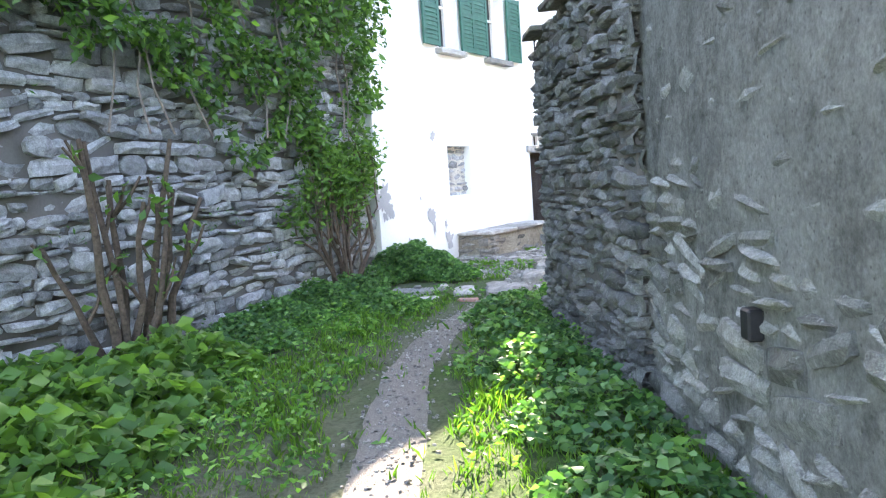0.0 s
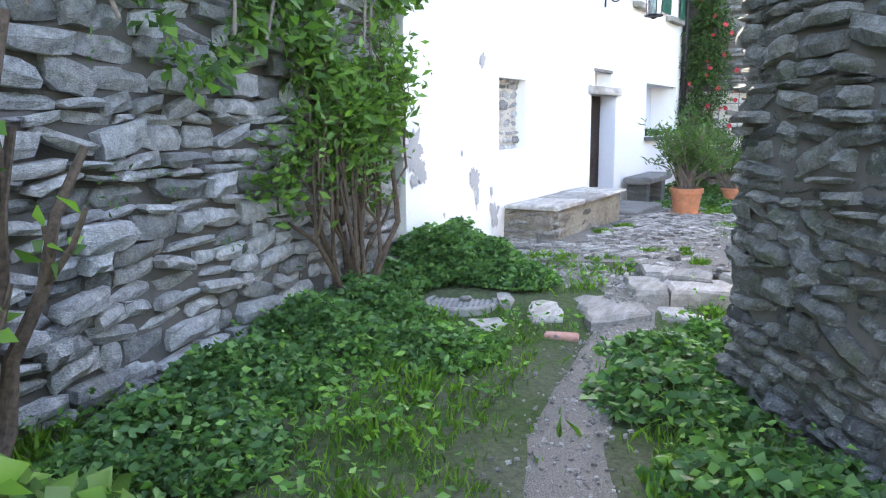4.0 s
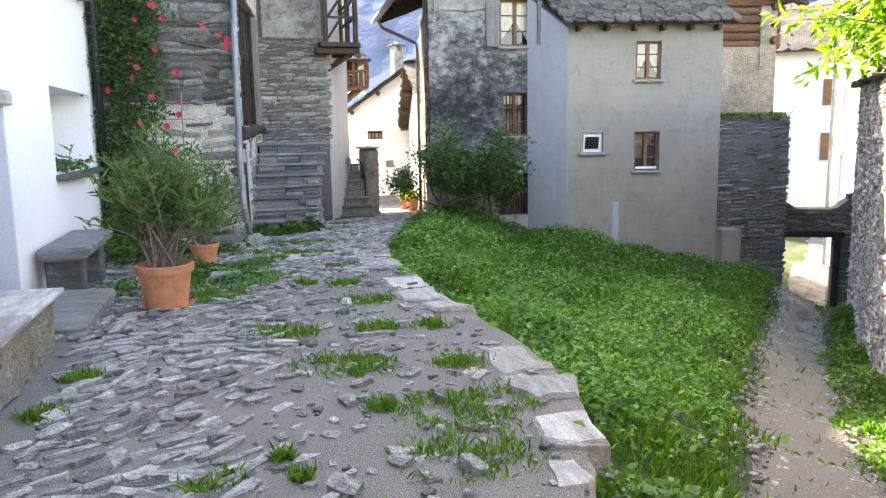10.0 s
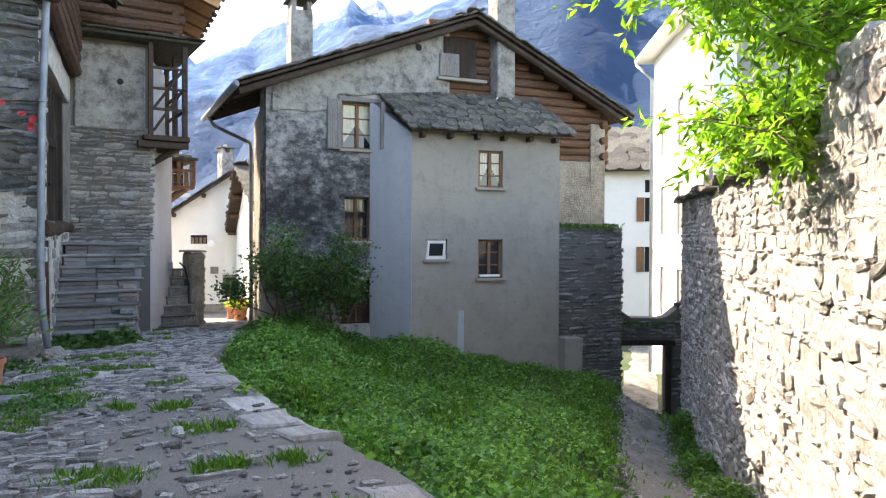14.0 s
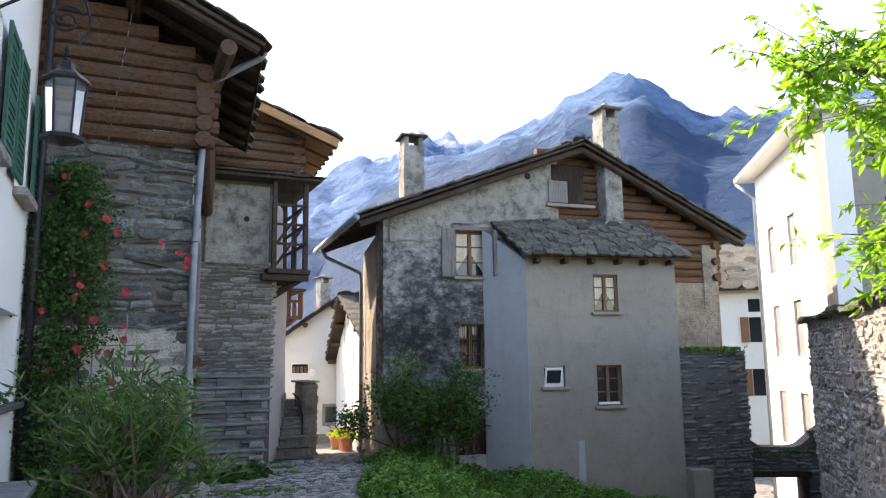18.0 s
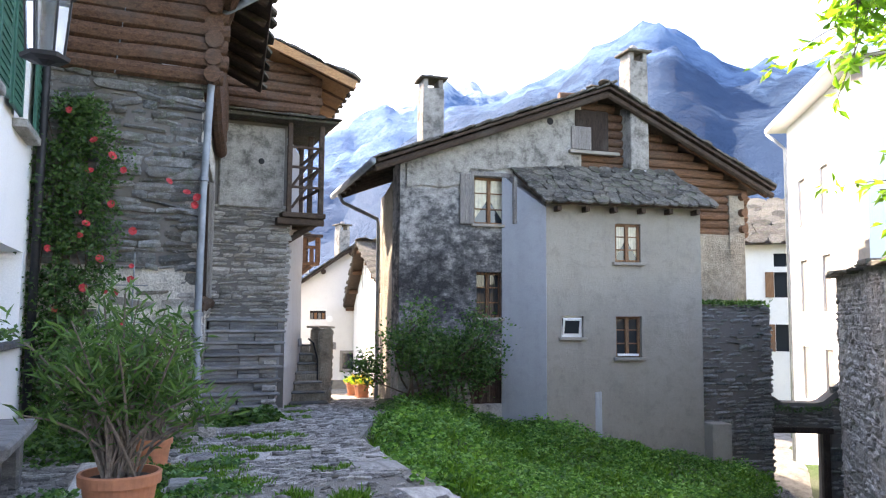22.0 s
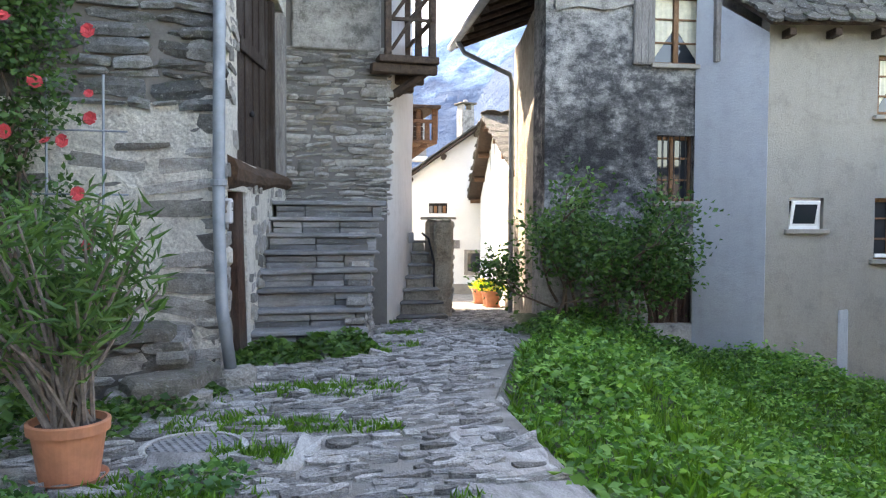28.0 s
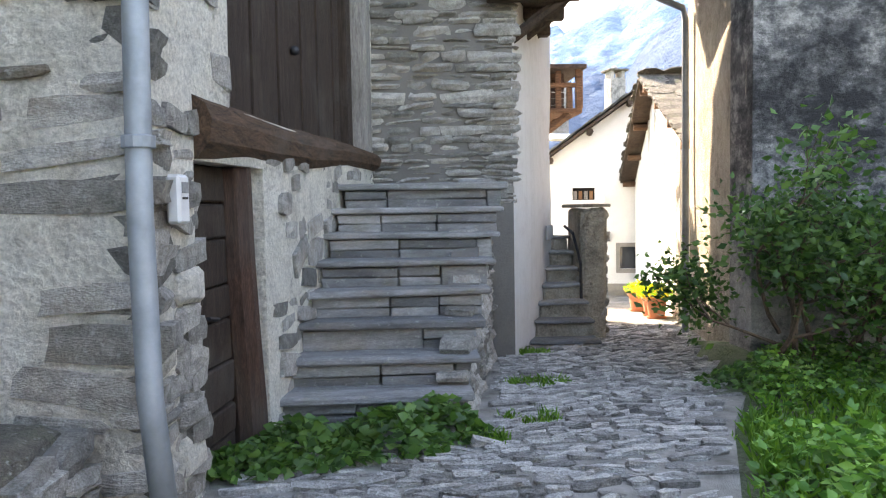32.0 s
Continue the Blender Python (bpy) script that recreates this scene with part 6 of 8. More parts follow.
# ---- loose slabs and kerbs of the terrace ----
def flag(name, pts, z, thick, mat, parent, seed, label=""):
    """A flat irregular slab through corner points, with a broken edge and an uneven top."""
    rg = random.Random(seed)
    P = [Vector((p[0], p[1], 0)) for p in pts]
    ring = []
    for a, b in zip(P, P[1:] + P[:1]):
        n = max(2, int((b - a).length / 0.14))
        for i in range(n):
            q = a.lerp(b, i / n)
            ring.append(q + Vector((rg.uniform(-0.03, 0.03), rg.uniform(-0.03, 0.03), 0)))
    c = sum(ring, Vector()) / len(ring)
    bm = bmesh.new()
    zt = lambda q: z + 0.02 * noise.noise(Vector((q.x * 3 + seed, q.y * 3, 0)))
    inner = [bm.verts.new((c.x + (q.x - c.x) * 0.9, c.y + (q.y - c.y) * 0.9, zt(q) + 0.010 + rg.uniform(-0.006, 0.006))) for q in ring]
    mid = bm.verts.new((c.x, c.y, zt(c) + 0.02))
    outer = [bm.verts.new((q.x, q.y, zt(q) - 0.016 + rg.uniform(-0.012, 0.008))) for q in ring]
    low = [bm.verts.new((c.x + (q.x - c.x) * 1.03, c.y + (q.y - c.y) * 1.03, z - thick)) for q in ring]
    n = len(ring)
    for i in range(n):
        j = (i + 1) % n
        bm.faces.new((mid, inner[i], inner[j]))
        bm.faces.new((inner[i], outer[i], outer[j], inner[j]))
        bm.faces.new((outer[i], low[i], low[j], outer[j]))
    return part(name, bm, mat, parent, label)


EDGE_SLABS = [((2.02, -7.60), (2.34, -7.64), (2.33, -8.0), (2.1, -7.95)), ((2.36, -7.62), (2.69, -7.70), (2.75, -8.06), (2.38, -8.02)), ((2.78, -7.82), (3.03, -7.72), (3.17, -7.95), (3.0, -8.12)),
              ((2.9, -7.42), (3.0, -7.7), (3.32, -7.72), (3.40, -7.52)), ((3.18, -7.02), (3.25, -7.38), (3.56, -7.31), (3.55, -7.08)), ((3.36, -6.5), (3.36, -6.98), (3.72, -7.0), (3.84, -6.6)),
              ((3.48, -5.95), (3.56, -6.45), (3.90, -6.42), (3.98, -5.98)), ((3.60, -5.1), (3.56, -5.85), (3.95, -5.85), (4.02, -5.2)), ((3.66, -4.3), (3.66, -5.0), (4.02, -5.0), (4.06, -4.35)),
              ((3.62, -3.75), (3.66, -4.22), (4.05, -4.2), (4.04, -3.75)), ((3.5, -3.05), (3.5, -3.65), (4.02, -3.66), (4.0, -3.1)), ((3.62, -2.2), (3.58, -2.95), (4.03, -2.95), (4.06, -2.25)),
              ((3.6, -1.45), (3.6, -2.1), (4.1, -2.1), (4.14, -1.5)), ((3.58, -0.85), (3.6, -1.38), (4.14, -1.4), (4.2, -0.9)), ((3.66, -0.25), (3.66, -0.78), (4.2, -0.8), (4.26, -0.28)), ((3.78, 0.25), (3.76, -0.16), (4.24, -0.18), (4.3, 0.22))]
for i, q in enumerate(EDGE_SLABS):
    rq = random.Random(300 + i)
    if i in (8, 12):
        continue
    if i > 3:
        cx_ = sum(p[0] for p in q) / 4
        cy_ = sum(p[1] for p in q) / 4
        fx_, fy_ = rq.uniform(0.62, 0.95), rq.uniform(0.75, 0.98)
        q = [(cx_ + 0.05 + (p[0] - cx_) * fx_ + rq.uniform(-0.06, 0.06), cy_ + (p[1] - cy_) * fy_ + rq.uniform(-0.06, 0.06)) for p in q]
    c = sum((Vector((*p, 0)) for p in q), Vector()) / 4
    flag("edge_slab", q, terrace_z(c.x, c.y) + rq.uniform(0.0, 0.03), 0.12, M_edge, pavement, 100 + i)
FLAGS = [(((1.93, -8.0), (2.2, -8.66), (2.45, -8.52), (2.27, -7.9)), 0.10, 0.16), (((2.29, -7.92), (2.5, -8.5), (2.68, -8.36), (3.12, -8.26), (3.12, -7.9), (2.66, -7.8)), 0.10, 0.16), (((1.64, -8.71), (2.06, -9.4), (2.39, -8.95), (2.14, -8.42), (1.72, -8.21)), -0.05, 0.2),
         (((2.28, -8.55), (2.49, -8.85), (2.85, -8.88), (2.6, -8.5)), -0.08, 0.2), (((1.27, -8.79), (1.59, -9.43), (1.82, -9.29), (1.5, -8.73)), -0.09, 0.2), (((1.04, -9.5), (1.37, -9.85), (1.42, -9.48), (1.24, -9.33)), -0.1, 0.2),
         (((0.98, -8.78), (1.19, -9.15), (1.30, -9.12), (1.12, -8.78)), -0.1, 0.2), (((2.62, -3.9), (2.75, -4.55), (3.23, -4.75), (3.05, -4.1)), 0.09, 0.1), (((0.85, -8.05), (1.25, -8.2), (1.45, -8.1), (1.2, -7.98)), 0.05, 0.12)]
for i, (q, z, th_) in enumerate(FLAGS):
    fc_ = sum((Vector((*p, 0)) for p in q), Vector()) / len(q)
    flag("flagstone", q, z - 0.045 if z > 0.03 else land_z(fc_.x, fc_.y) + 0.012, th_, M_step if i in (7,) else M_edge, ground if z < 0.03 else pavement, 130 + i)
# stones under the edge, facing the field and the footpath
pl = Pile("stone", stone_variants("stone", 8, M_barn_o, seed=16), pavement, 200, "stone_rest", M_barn)
prev = None
re_ = random.Random(71)
pts = [(3.2, -7.75)] + [(edge_x(y), y) for y in np.arange(-7.4, 2.0, 0.8)]
for a, b in zip(pts, pts[1:]):
    fm = face_frame((b[0] + 0.0, b[1]), (a[0] + 0.0, a[1]))
    fm = face_frame(a, b)
    rubble(pl, fm, math.dist(a, b), lambda u: terrace_z(a[0], a[1]) - 0.02, land_z(a[0] + 0.2, a[1]) - 0.25, (0.07, 0.14), (0.2, 0.5), (0.0, 0.06), re_)
pts = [(0.3, -8.1), (1.0, -7.78), (1.9, -7.55), (2.3, -7.8), (3.2, -7.7)]
for a, b in zip(pts, pts[1:]):
    rubble(pl, face_frame(a, b), math.dist(a, b), 0.06, -0.35, (0.07, 0.14), (0.2, 0.5), (-0.02, 0.05), re_)
pl.done()
flag("kerb_slab", ((2.72, -0.75), (2.82, -0.78), (3.15, 0.2), (3.05, 0.24)), -0.02, 0.1, M_edge, pavement, 150)

# brick, covers
brick = tagged(part("lost_brick", bbox(-0.13, 0.13, -0.06, 0.06, -0.02, 0.03, 0.012, pose(1.9, -9.65, ground_z(1.9, -9.65), 0, 0, 12), 0.006), M_brick), "pink brick half sunk in the footpath", "brick")


def cover(x, y, z, r, label):
    c = thing("drain_cover", label, "drain cover", (x, y, z), 20)
    bm = bmesh.new()
    lathe(bm, [(r * 1.22, -0.06), (r * 1.2, 0.0), (r * 1.15, 0.012), (r * 1.02, 0.012), (r * 1.02, -0.03)], 40)
    part("ring", bm, M_edge, c)
    bm = bmesh.new()
    lathe(bm, [(r, -0.05), (r, -0.012), (r * 0.98, -0.008)], 40)
    part("plate", bm, M_dark, c)
    n = 6
    for k2 in range(2):
        for i in range(-n, n + 1):
            o = i * r / n
            h = math.sqrt(max(0, r * r - o * o)) * 0.97
            if h > 0.03:
                part("grid_bar", bbox(-h, h, o - r * 0.045, o + r * 0.045, -0.01, 0.004 + 0.002 * k2, 0, pose(0, 0, 0, 0, 0, 90 * k2)), M_castiron, c)
    return c


c1 = cover(0.83, -9.15, land_z(0.83, -9.15) + 0.02, 0.27, "round grey cast-iron grid cover set in weeds")
stone_on = tagged(part("pebble", bbox(-0.06, 0.06, -0.03, 0.03, -0.012, 0.03, 0.02, pose(0.86, -9.14, land_z(0.83, -9.15) + 0.04), 0.01), M_edge), "flat pebble lying on the drain cover", "stone")
cover(2.45, 0.16, terrace_z(2.45, 0.16) + 0.012, 0.24, "round iron grid cover in a pale concrete ring")

# ---- cobbles: narrow slates set on edge ----
V_cob = stone_variants("cobble", 10, M_cobble_o, flat=0.3, seed=17)
cob = Pile("cobble", V_cob, pavement, 300, "cobble_rest", M_cobble)
rk = random.Random(81)


def cobbled(x, y):
    """How thickly the slates lie: all over the alley, thinning to gravel on the outer half of the terrace."""
    if y > -0.6 or (y > -1.7 and x > 2.4):
        return 1.0 if x < edge_x(y) - 0.1 else 0.0
    lim = 2.35 + 0.35 * noise.noise(Vector((y * 0.6, 0, 4))) + 0.12 * (y + 7)
    if -1.9 < y < -0.6 and x < 2.5:
        return 0.25
    return max(0.07, min(1.0, (lim - x) * 2.2)) * (0.85 if y < -6.9 else 1.0)


y = -7.9
while y < 10.5:
    step = rk.uniform(0.055, 0.075) if y > -3 else rk.uniform(0.052, 0.075)
    x0 = 0.2 + 0.03 * (y + 8) if y < 1.9 else (2.6 if y < 3.3 else (3.9 + 0.15 * (y - 3.3) if y < 7 else 4.75))
    x = x0 + rk.uniform(0, 0.1)
    while x < edge_x(y) - 0.05:
        w = rk.uniform(0.08, 0.22) if rk.random() < 0.85 else rk.uniform(0.2, 0.36)
        yy = y + rk.uniform(-0.02, 0.02) + 0.04 * math.sin(x * 1.8)
        cx = x + w / 2
        d = cobbled(cx, yy)
        inside = front_y(cx) + 0.12 < yy and not (cx < 1.05 and -6.6 < yy < -3.9) and not math.hypot(cx - 2.45, yy - 0.16) < 0.3
        if inside and rk.random() < d * 0.93:
            if y < -3:
                ang = 0.35 + 1.1 * noise.noise(Vector((cx * 0.6, yy * 0.6, 7))) + rk.gauss(0, 0.3)
            else:
                ang = 0.12 + 0.35 * noise.noise(Vector((cx * 0.6, yy * 0.6, 7))) + rk.gauss(0, 0.12)
            z = terrace_z(cx, yy)
            m = Matrix.Translation((cx, yy, z + rk.uniform(-0.03, 0.006))) @ Euler((rk.gauss(0, 0.2), rk.gauss(0, 0.1), ang)).to_matrix().to_4x4() @ Matrix.Rotation(radians(90), 4, "X") @ Matrix.Diagonal((w * 0.93, 0.07, (step * rk.uniform(0.7, 1.0) if y > -3 else step * rk.uniform(0.6, 1.25)) * 0.95, 1))
            cob.put(m, rk.randrange(90), 1.0 < yy < 3.6 and cx < 5.0)
        x += w
    y += step
cob.done()
# pebbles on the gravel
V_peb = stone_variants("pebble", 6, M_cobble_o, seed=18)
pb = Pile("pebble", V_peb, pavement, 0, "pebble_rest", M_cobble)
for i in range(1500):
    yy = rk.uniform(-7.7, -0.2)
    cx = rk.uniform(0.4, edge_x(yy) - 0.15)
    if cobbled(cx, yy) < 0.6 and not (cx < 1.05 and -6.6 < yy < -3.9) and front_y(cx) < yy:
        s = rk.uniform(0.012, 0.045) if rk.random() < 0.93 else rk.uniform(0.05, 0.1)
        pb.put(Matrix.Translation((cx, yy, terrace_z(cx, yy) + s * 0.1)) @ Euler((rk.uniform(-0.3, 0.3), rk.uniform(-0.3, 0.3), rk.uniform(0, 6))).to_matrix().to_4x4() @ Matrix.Rotation(radians(90), 4, "X") @ Matrix.Diagonal((s * 1.5, s * 0.9, s, 1)), rk.randrange(60), False)
for pth, wd, cnt in ((FOOTPATH, 0.30, 1500), (TRACK, 0.8, 6500), (((0.6, -8.2), (1.1, -8.1), (1.7, -7.9), (2.1, -8.3)), 0.35, 500)):
    for i in range(cnt):
        k2 = rk.randrange(min(6, len(pth) - 1))
        p = Vector(pth[k2]).lerp(Vector(pth[k2 + 1]), rk.random()) + Vector((rk.gauss(0, wd * 0.5), rk.gauss(0, wd * 0.5)))
        s = rk.uniform(0.005, 0.02) if pth is FOOTPATH or rk.random() < 0.5 else rk.uniform(0.012, 0.045)
        pb.put(Matrix.Translation((p.x, p.y, ground_z(p.x, p.y) + 0.03)) @ Euler((rk.uniform(-0.3, 0.3), rk.uniform(-0.3, 0.3), rk.uniform(0, 6))).to_matrix().to_4x4() @ Matrix.Rotation(radians(90), 4, "X") @ Matrix.Diagonal((s * 1.5, s * 0.9, s, 1)), rk.randrange(60), False)
pb.done()

# ---- grass and weeds ----
def path_dist(path, x, y):
    best = 9.0
    for a, b in zip(path, path[1:]):
        ax, ay, dx, dy = a[0], a[1], b[0] - a[0], b[1] - a[1]
        t = max(0.0, min(1.0, ((x - ax) * dx + (y - ay) * dy) / (dx * dx + dy * dy)))
        best = min(best, math.hypot(x - ax - t * dx, y - ay - t * dy))
    return best


def side(a, b, x, y):
    return (b[0] - a[0]) * (y - a[1]) - (b[1] - a[1]) * (x - a[0])


def in_front_strip(x, y):
    if y > front_y(x) - 0.12:
        return False
    if side((0.62, -22.0), (-0.12, -8.80), x, y) > 0:
        return False
    if side(RC, (4.95, -12.85), x, y) > 0 and y < RC[1] + 0.2 and x > RC[0] - 0.1 and y > -12.85:
        return False
    if y < -12.7 and side(PC, (9.2, -20.5), x, y) > 0:
        return False
    return x < 3.4 or y < -9.5


def in_field(x, y):
    if x < edge_x(y) + 0.08:
        return False
    if side(RWA, RWB, x, y) > -0.05:
        return False
    if side(MA, MB, x, y) > -0.02 and x > 6.4:
        return False
    if 9.2 < x < 12.45 and side(AA, AB, x, y) > -0.02:
        return False
    if 8.5 < x < 9.3 and side((8.72, 5.46), AA, x, y) > 0:
        return False
    if x > 12.4 and side((12.45, 3.95), (14.05, 3.72), x, y) > 0:
        return False
    return y > -10.5 and x < 15.5


CLEAR = ((0.83, -9.15, 0.36), (1.5, -9.05, 0.3), (2.0, -8.85, 0.42), (1.25, -9.58, 0.22), (2.55, -8.7, 0.25), (1.12, -8.95, 0.15), (1.9, -9.65, 0.14))


def clear(x, y):
    return not any(math.hypot(x - a, y - b) < r for a, b, r in CLEAR)


def turf(name, box_, test, path, pw, n, blade, broad, seed, label, bsize, tall=1.0, lsize=(0.035, 0.075)):
    rg = random.Random(seed)
    gp, gd, gs, bp, bd, bs = [], [], [], [], [], []
    tries = 0
    while len(gp) + len(bp) < n and tries < n * 6:
        tries += 1
        x, y = rg.uniform(box_[0], box_[1]), rg.uniform(box_[2], box_[3])
        if not test(x, y) or not clear(x, y):
            continue
        d = path_dist(path, x, y)
        if d < pw + 0.25 * noise.noise(Vector((x * 2, y * 2, 9))) and rg.random() < 0.96:
            continue
        z = ground_z(x, y)
        h = 0.65 + 0.6 * noise.noise(Vector((x * 1.1, y * 1.1, seed))) + 0.45 * noise.noise(Vector((x * 4, y * 4, seed)))
        lush = 0.5 + 0.9 * noise.noise(Vector((x * 0.7, y * 0.7, seed + 5)))
        if rg.random() < broad * max(0.1, lush + 0.35 * min(1, d - pw)):
            hh = rg.uniform(0.03, 0.2) * (0.4 + 0.9 * max(0, lush)) * tall * (1.0 + 1.1 * noise.noise(Vector((x * 3.5, y * 3.5, seed + 8))))
            for k2 in range(3):
                a = rg.uniform(0, 6.28)
                bp.append((x + rg.uniform(-0.04, 0.04), y + rg.uniform(-0.04, 0.04), z + hh * rg.uniform(0.5, 1)))
                bd.append((math.cos(a), math.sin(a), rg.uniform(-0.1, 0.6)))
                bs.append(rg.uniform(*lsize))
        else:
            for k2 in range(2):
                a = rg.uniform(0, 6.28)
                gp.append((x + rg.uniform(-0.03, 0.03), y + rg.uniform(-0.03, 0.03), z - 0.01))
                gd.append((math.cos(a) * 0.5, math.sin(a) * 0.5, 1))
                gs.append(max(0.03, rg.uniform(*bsize) * max(0.35, h)))
    o1 = tagged(scatter_leaves(name + "_grass", gp, gd, gs, M_grass, fold=0.1, aspect=0.09, seed=seed, droop=0.7), "blades of " + label, "grass", kind="stuff")
    o2 = tagged(scatter_leaves(name + "_weeds", bp, bd, bs, M_leaf_meadow, fold=0.3, aspect=0.55, seed=seed + 1), "low broad-leaved weeds in " + label, "weeds", kind="stuff")
    return o1, o2


turf("verge", (-0.4, 6.2, -19.5, -7.6), in_front_strip, FOOTPATH, 0.36, 46000, 1, 0.3, 91, "shaded green verge grass", (0.05, 0.16))
turf("meadow", (3.2, 15.6, -9.6, 5.8), in_field, TRACK, 0.6, 96000, 1, 0.4, 92, "the sloping meadow", (0.07, 0.22), 1.2, (0.03, 0.085))
# tufts on the terrace
TUFTS = [(2.35, -0.9, 0.45), (2.1, -1.7, 0.5), (2.55, -1.5, 0.35), (1.95, -2.4, 0.4), (3.3, -3.37, 0.3), (2.75, -5.3, 0.35), (2.5, -4.3, 0.32), (3.2, -4.4, 0.2), (3.25, -6.3, 0.42), (3.1, -6.85, 0.36), (1.92, -6.76, 0.15), (3.6, -4.5, 0.18), (2.25, -6.62, 0.08), (2.3, -6.86, 0.07), (1.18, -4.97, 0.15), (1.07, -5.64, 0.15), (2.83, -6.16, 0.1), (2.9, -5.5, 0.15),
         (3.48, -5.5, 0.2), (2.1, -1.6, 0.7), (2.3, -0.7, 0.5), (2.0, -2.6, 0.45), (2.6, 0.6, 0.4), (3.05, 1.6, 0.35), (3.5, 1.5, 0.3), (3.1, 0.5, 0.25), (2.75, -0.1, 0.3), (3.45, 0.35, 0.2), (2.2, 1.4, 0.35), (4.3, 3.9, 0.25), (4.6, 5.2, 0.3), (3.9, 3.35, 0.2),
         (1.1, -7.6, 0.3), (1.6, -7.5, 0.2), (2.5, -7.3, 0.12), (5.6, 3.2, 0.3), (2.75, 3.2, 0.2), (3.5, -1.1, 0.25), (3.3, -2.4, 0.2), (2.9, -2.2, 0.15), (4.9, 7.2, 0.25)]
rg = random.Random(93)
gp, gd, gs = [], [], []
for x, y, r in TUFTS:
    for i in range(int(2300 * r)):
        a, q = rg.uniform(0, 6.28), r * math.sqrt(rg.random()) * (0.7 + 0.5 * noise.noise(Vector((x * 7 + math.cos(rg.uniform(0, 6)), y, 0))))
        px, py = x + q * math.cos(a) * 1.25, y + q * math.sin(a)
        if px > edge_x(py) or noise.noise(Vector((px * 5, py * 5, 3))) < -0.22:
            continue
        b = rg.uniform(0, 6.28)
        gp.append((px, py, terrace_z(px, py) - 0.005))
        gd.append((math.cos(b) * 0.6, math.sin(b) * 0.6, 1))
        gs.append(rg.uniform(0.02, 0.06) + 0.05 * rg.random() ** 4)
tagged(scatter_leaves("terrace_grass", gp, gd, gs, M_grass, fold=0.1, aspect=0.1, seed=94, droop=0.7), "small grass tufts growing between the cobbles", "grass", kind="stuff")


# mounds of broad leaves
def mound(name, spots, n, size, mat, label, seed, cat="weeds", zf=ground_z, aspect=0.72):
    rg = random.Random(seed)
    p, d, s = [], [], []
    tot = sum(r * r for *_, r, h in spots)
    for x, y, r, h in spots:
        for i in range(int(n * r * r / tot)):
            a, q = rg.uniform(0, 6.28), math.sqrt(rg.random())
            px, py = x + r * q * math.cos(a), y + r * q * math.sin(a)
            if not clear(px, py):
                continue
            dome = h * (1 - q * q) * (0.75 + 0.5 * noise.noise(Vector((px * 3, py * 3, seed))))
            zz = zf(px, py) + max(0.02, dome * (1 - 0.55 * rg.random() ** 2)) + 0.02
            p.append((px, py, zz))
            b = rg.uniform(0, 6.28)
            d.append((math.cos(b) + 0.5 * math.cos(a) * q, math.sin(b) + 0.5 * math.sin(a) * q, rg.uniform(-0.35, 0.35)))
            s.append(rg.uniform(*size))
    return tagged(scatter_leaves(name, p, d, s, mat, fold=0.25, aspect=aspect, seed=seed), label, cat, kind="stuff")


mound("corner_nettles", [(0.45, -8.45, 0.5, 0.62), (0.75, -8.35, 0.45, 0.42), (0.2, -8.7, 0.35, 0.7), (1.1, -8.45, 0.35, 0.2)], 11000, (0.04, 0.075), M_leaf_nettle, "mound of dark green nettles at the house corner", 95)
mound("wall_foot_leaves", [(0.35, -9.9, 0.55, 0.35), (0.45, -10.7, 0.6, 0.38), (0.6, -11.6, 0.55, 0.32), (0.9, -12.5, 0.55, 0.3), (0.25, -9.3, 0.4, 0.3), (1.2, -10.4, 0.5, 0.22)], 17000, (0.035, 0.075), M_leaf_nettle, "low nettles along the foot of the stone wall", 96)
mound("big_leaf_patch", [(1.2, -13.6, 0.7, 0.42), (1.7, -14.6, 0.75, 0.42), (2.2, -15.4, 0.7, 0.4), (0.9, -14.6, 0.6, 0.5), (2.9, -16.2, 0.6, 0.35), (1.5, -15.6, 0.8, 0.5)], 4200, (0.08, 0.17), M_leaf_shrub, "patch of large-leaved light green plants by the wall", 97)
mound("ruin_foot_weeds", [(2.9, -10.6, 0.5, 0.3), (3.5, -11.6, 0.5, 0.3), (4.2, -12.7, 0.55, 0.4), (4.8, -13.6, 0.5, 0.35), (2.7, -9.8, 0.45, 0.22), (5.4, -14.6, 0.5, 0.3), (3.0, -9.3, 0.4, 0.2)], 6500, (0.04, 0.1), M_leaf_nettle, "weeds along the foot of the ruined wall", 98)
mound("stair_foot_plants", [(2.95, 3.15, 0.35, 0.2), (3.35, 3.3, 0.38, 0.24), (3.7, 3.45, 0.25, 0.3), (2.7, 2.95, 0.25, 0.12)], 2600, (0.04, 0.1), M_leaf_ivy, "dark leafy weeds at the foot of the stairs", 99)
mound("barn_foot_plants", [(1.6, 0.7, 0.5, 0.3), (2.1, 1.2, 0.35, 0.25), (0.9, 0.6, 0.5, 0.4), (1.0, 1.3, 0.5, 0.5), (2.3, 1.55, 0.25, 0.2), (1.9, -1.1, 0.4, 0.15)], 4200, (0.035, 0.08), M_leaf_ivy, "mixed low plants growing before the barn", 100)
mound("house_foot_plants", [(7.0, 5.0, 0.7, 0.3), (8.0, 4.85, 0.7, 0.28), (8.8, 4.5, 0.5, 0.2), (6.3, 4.8, 0.5, 0.22), (10.5, 3.9, 0.5, 0.12), (12.0, 3.4, 0.6, 0.18)], 5200, (0.03, 0.07), M_leaf_ivy, "dark weeds along the foot of the gable house", 101)
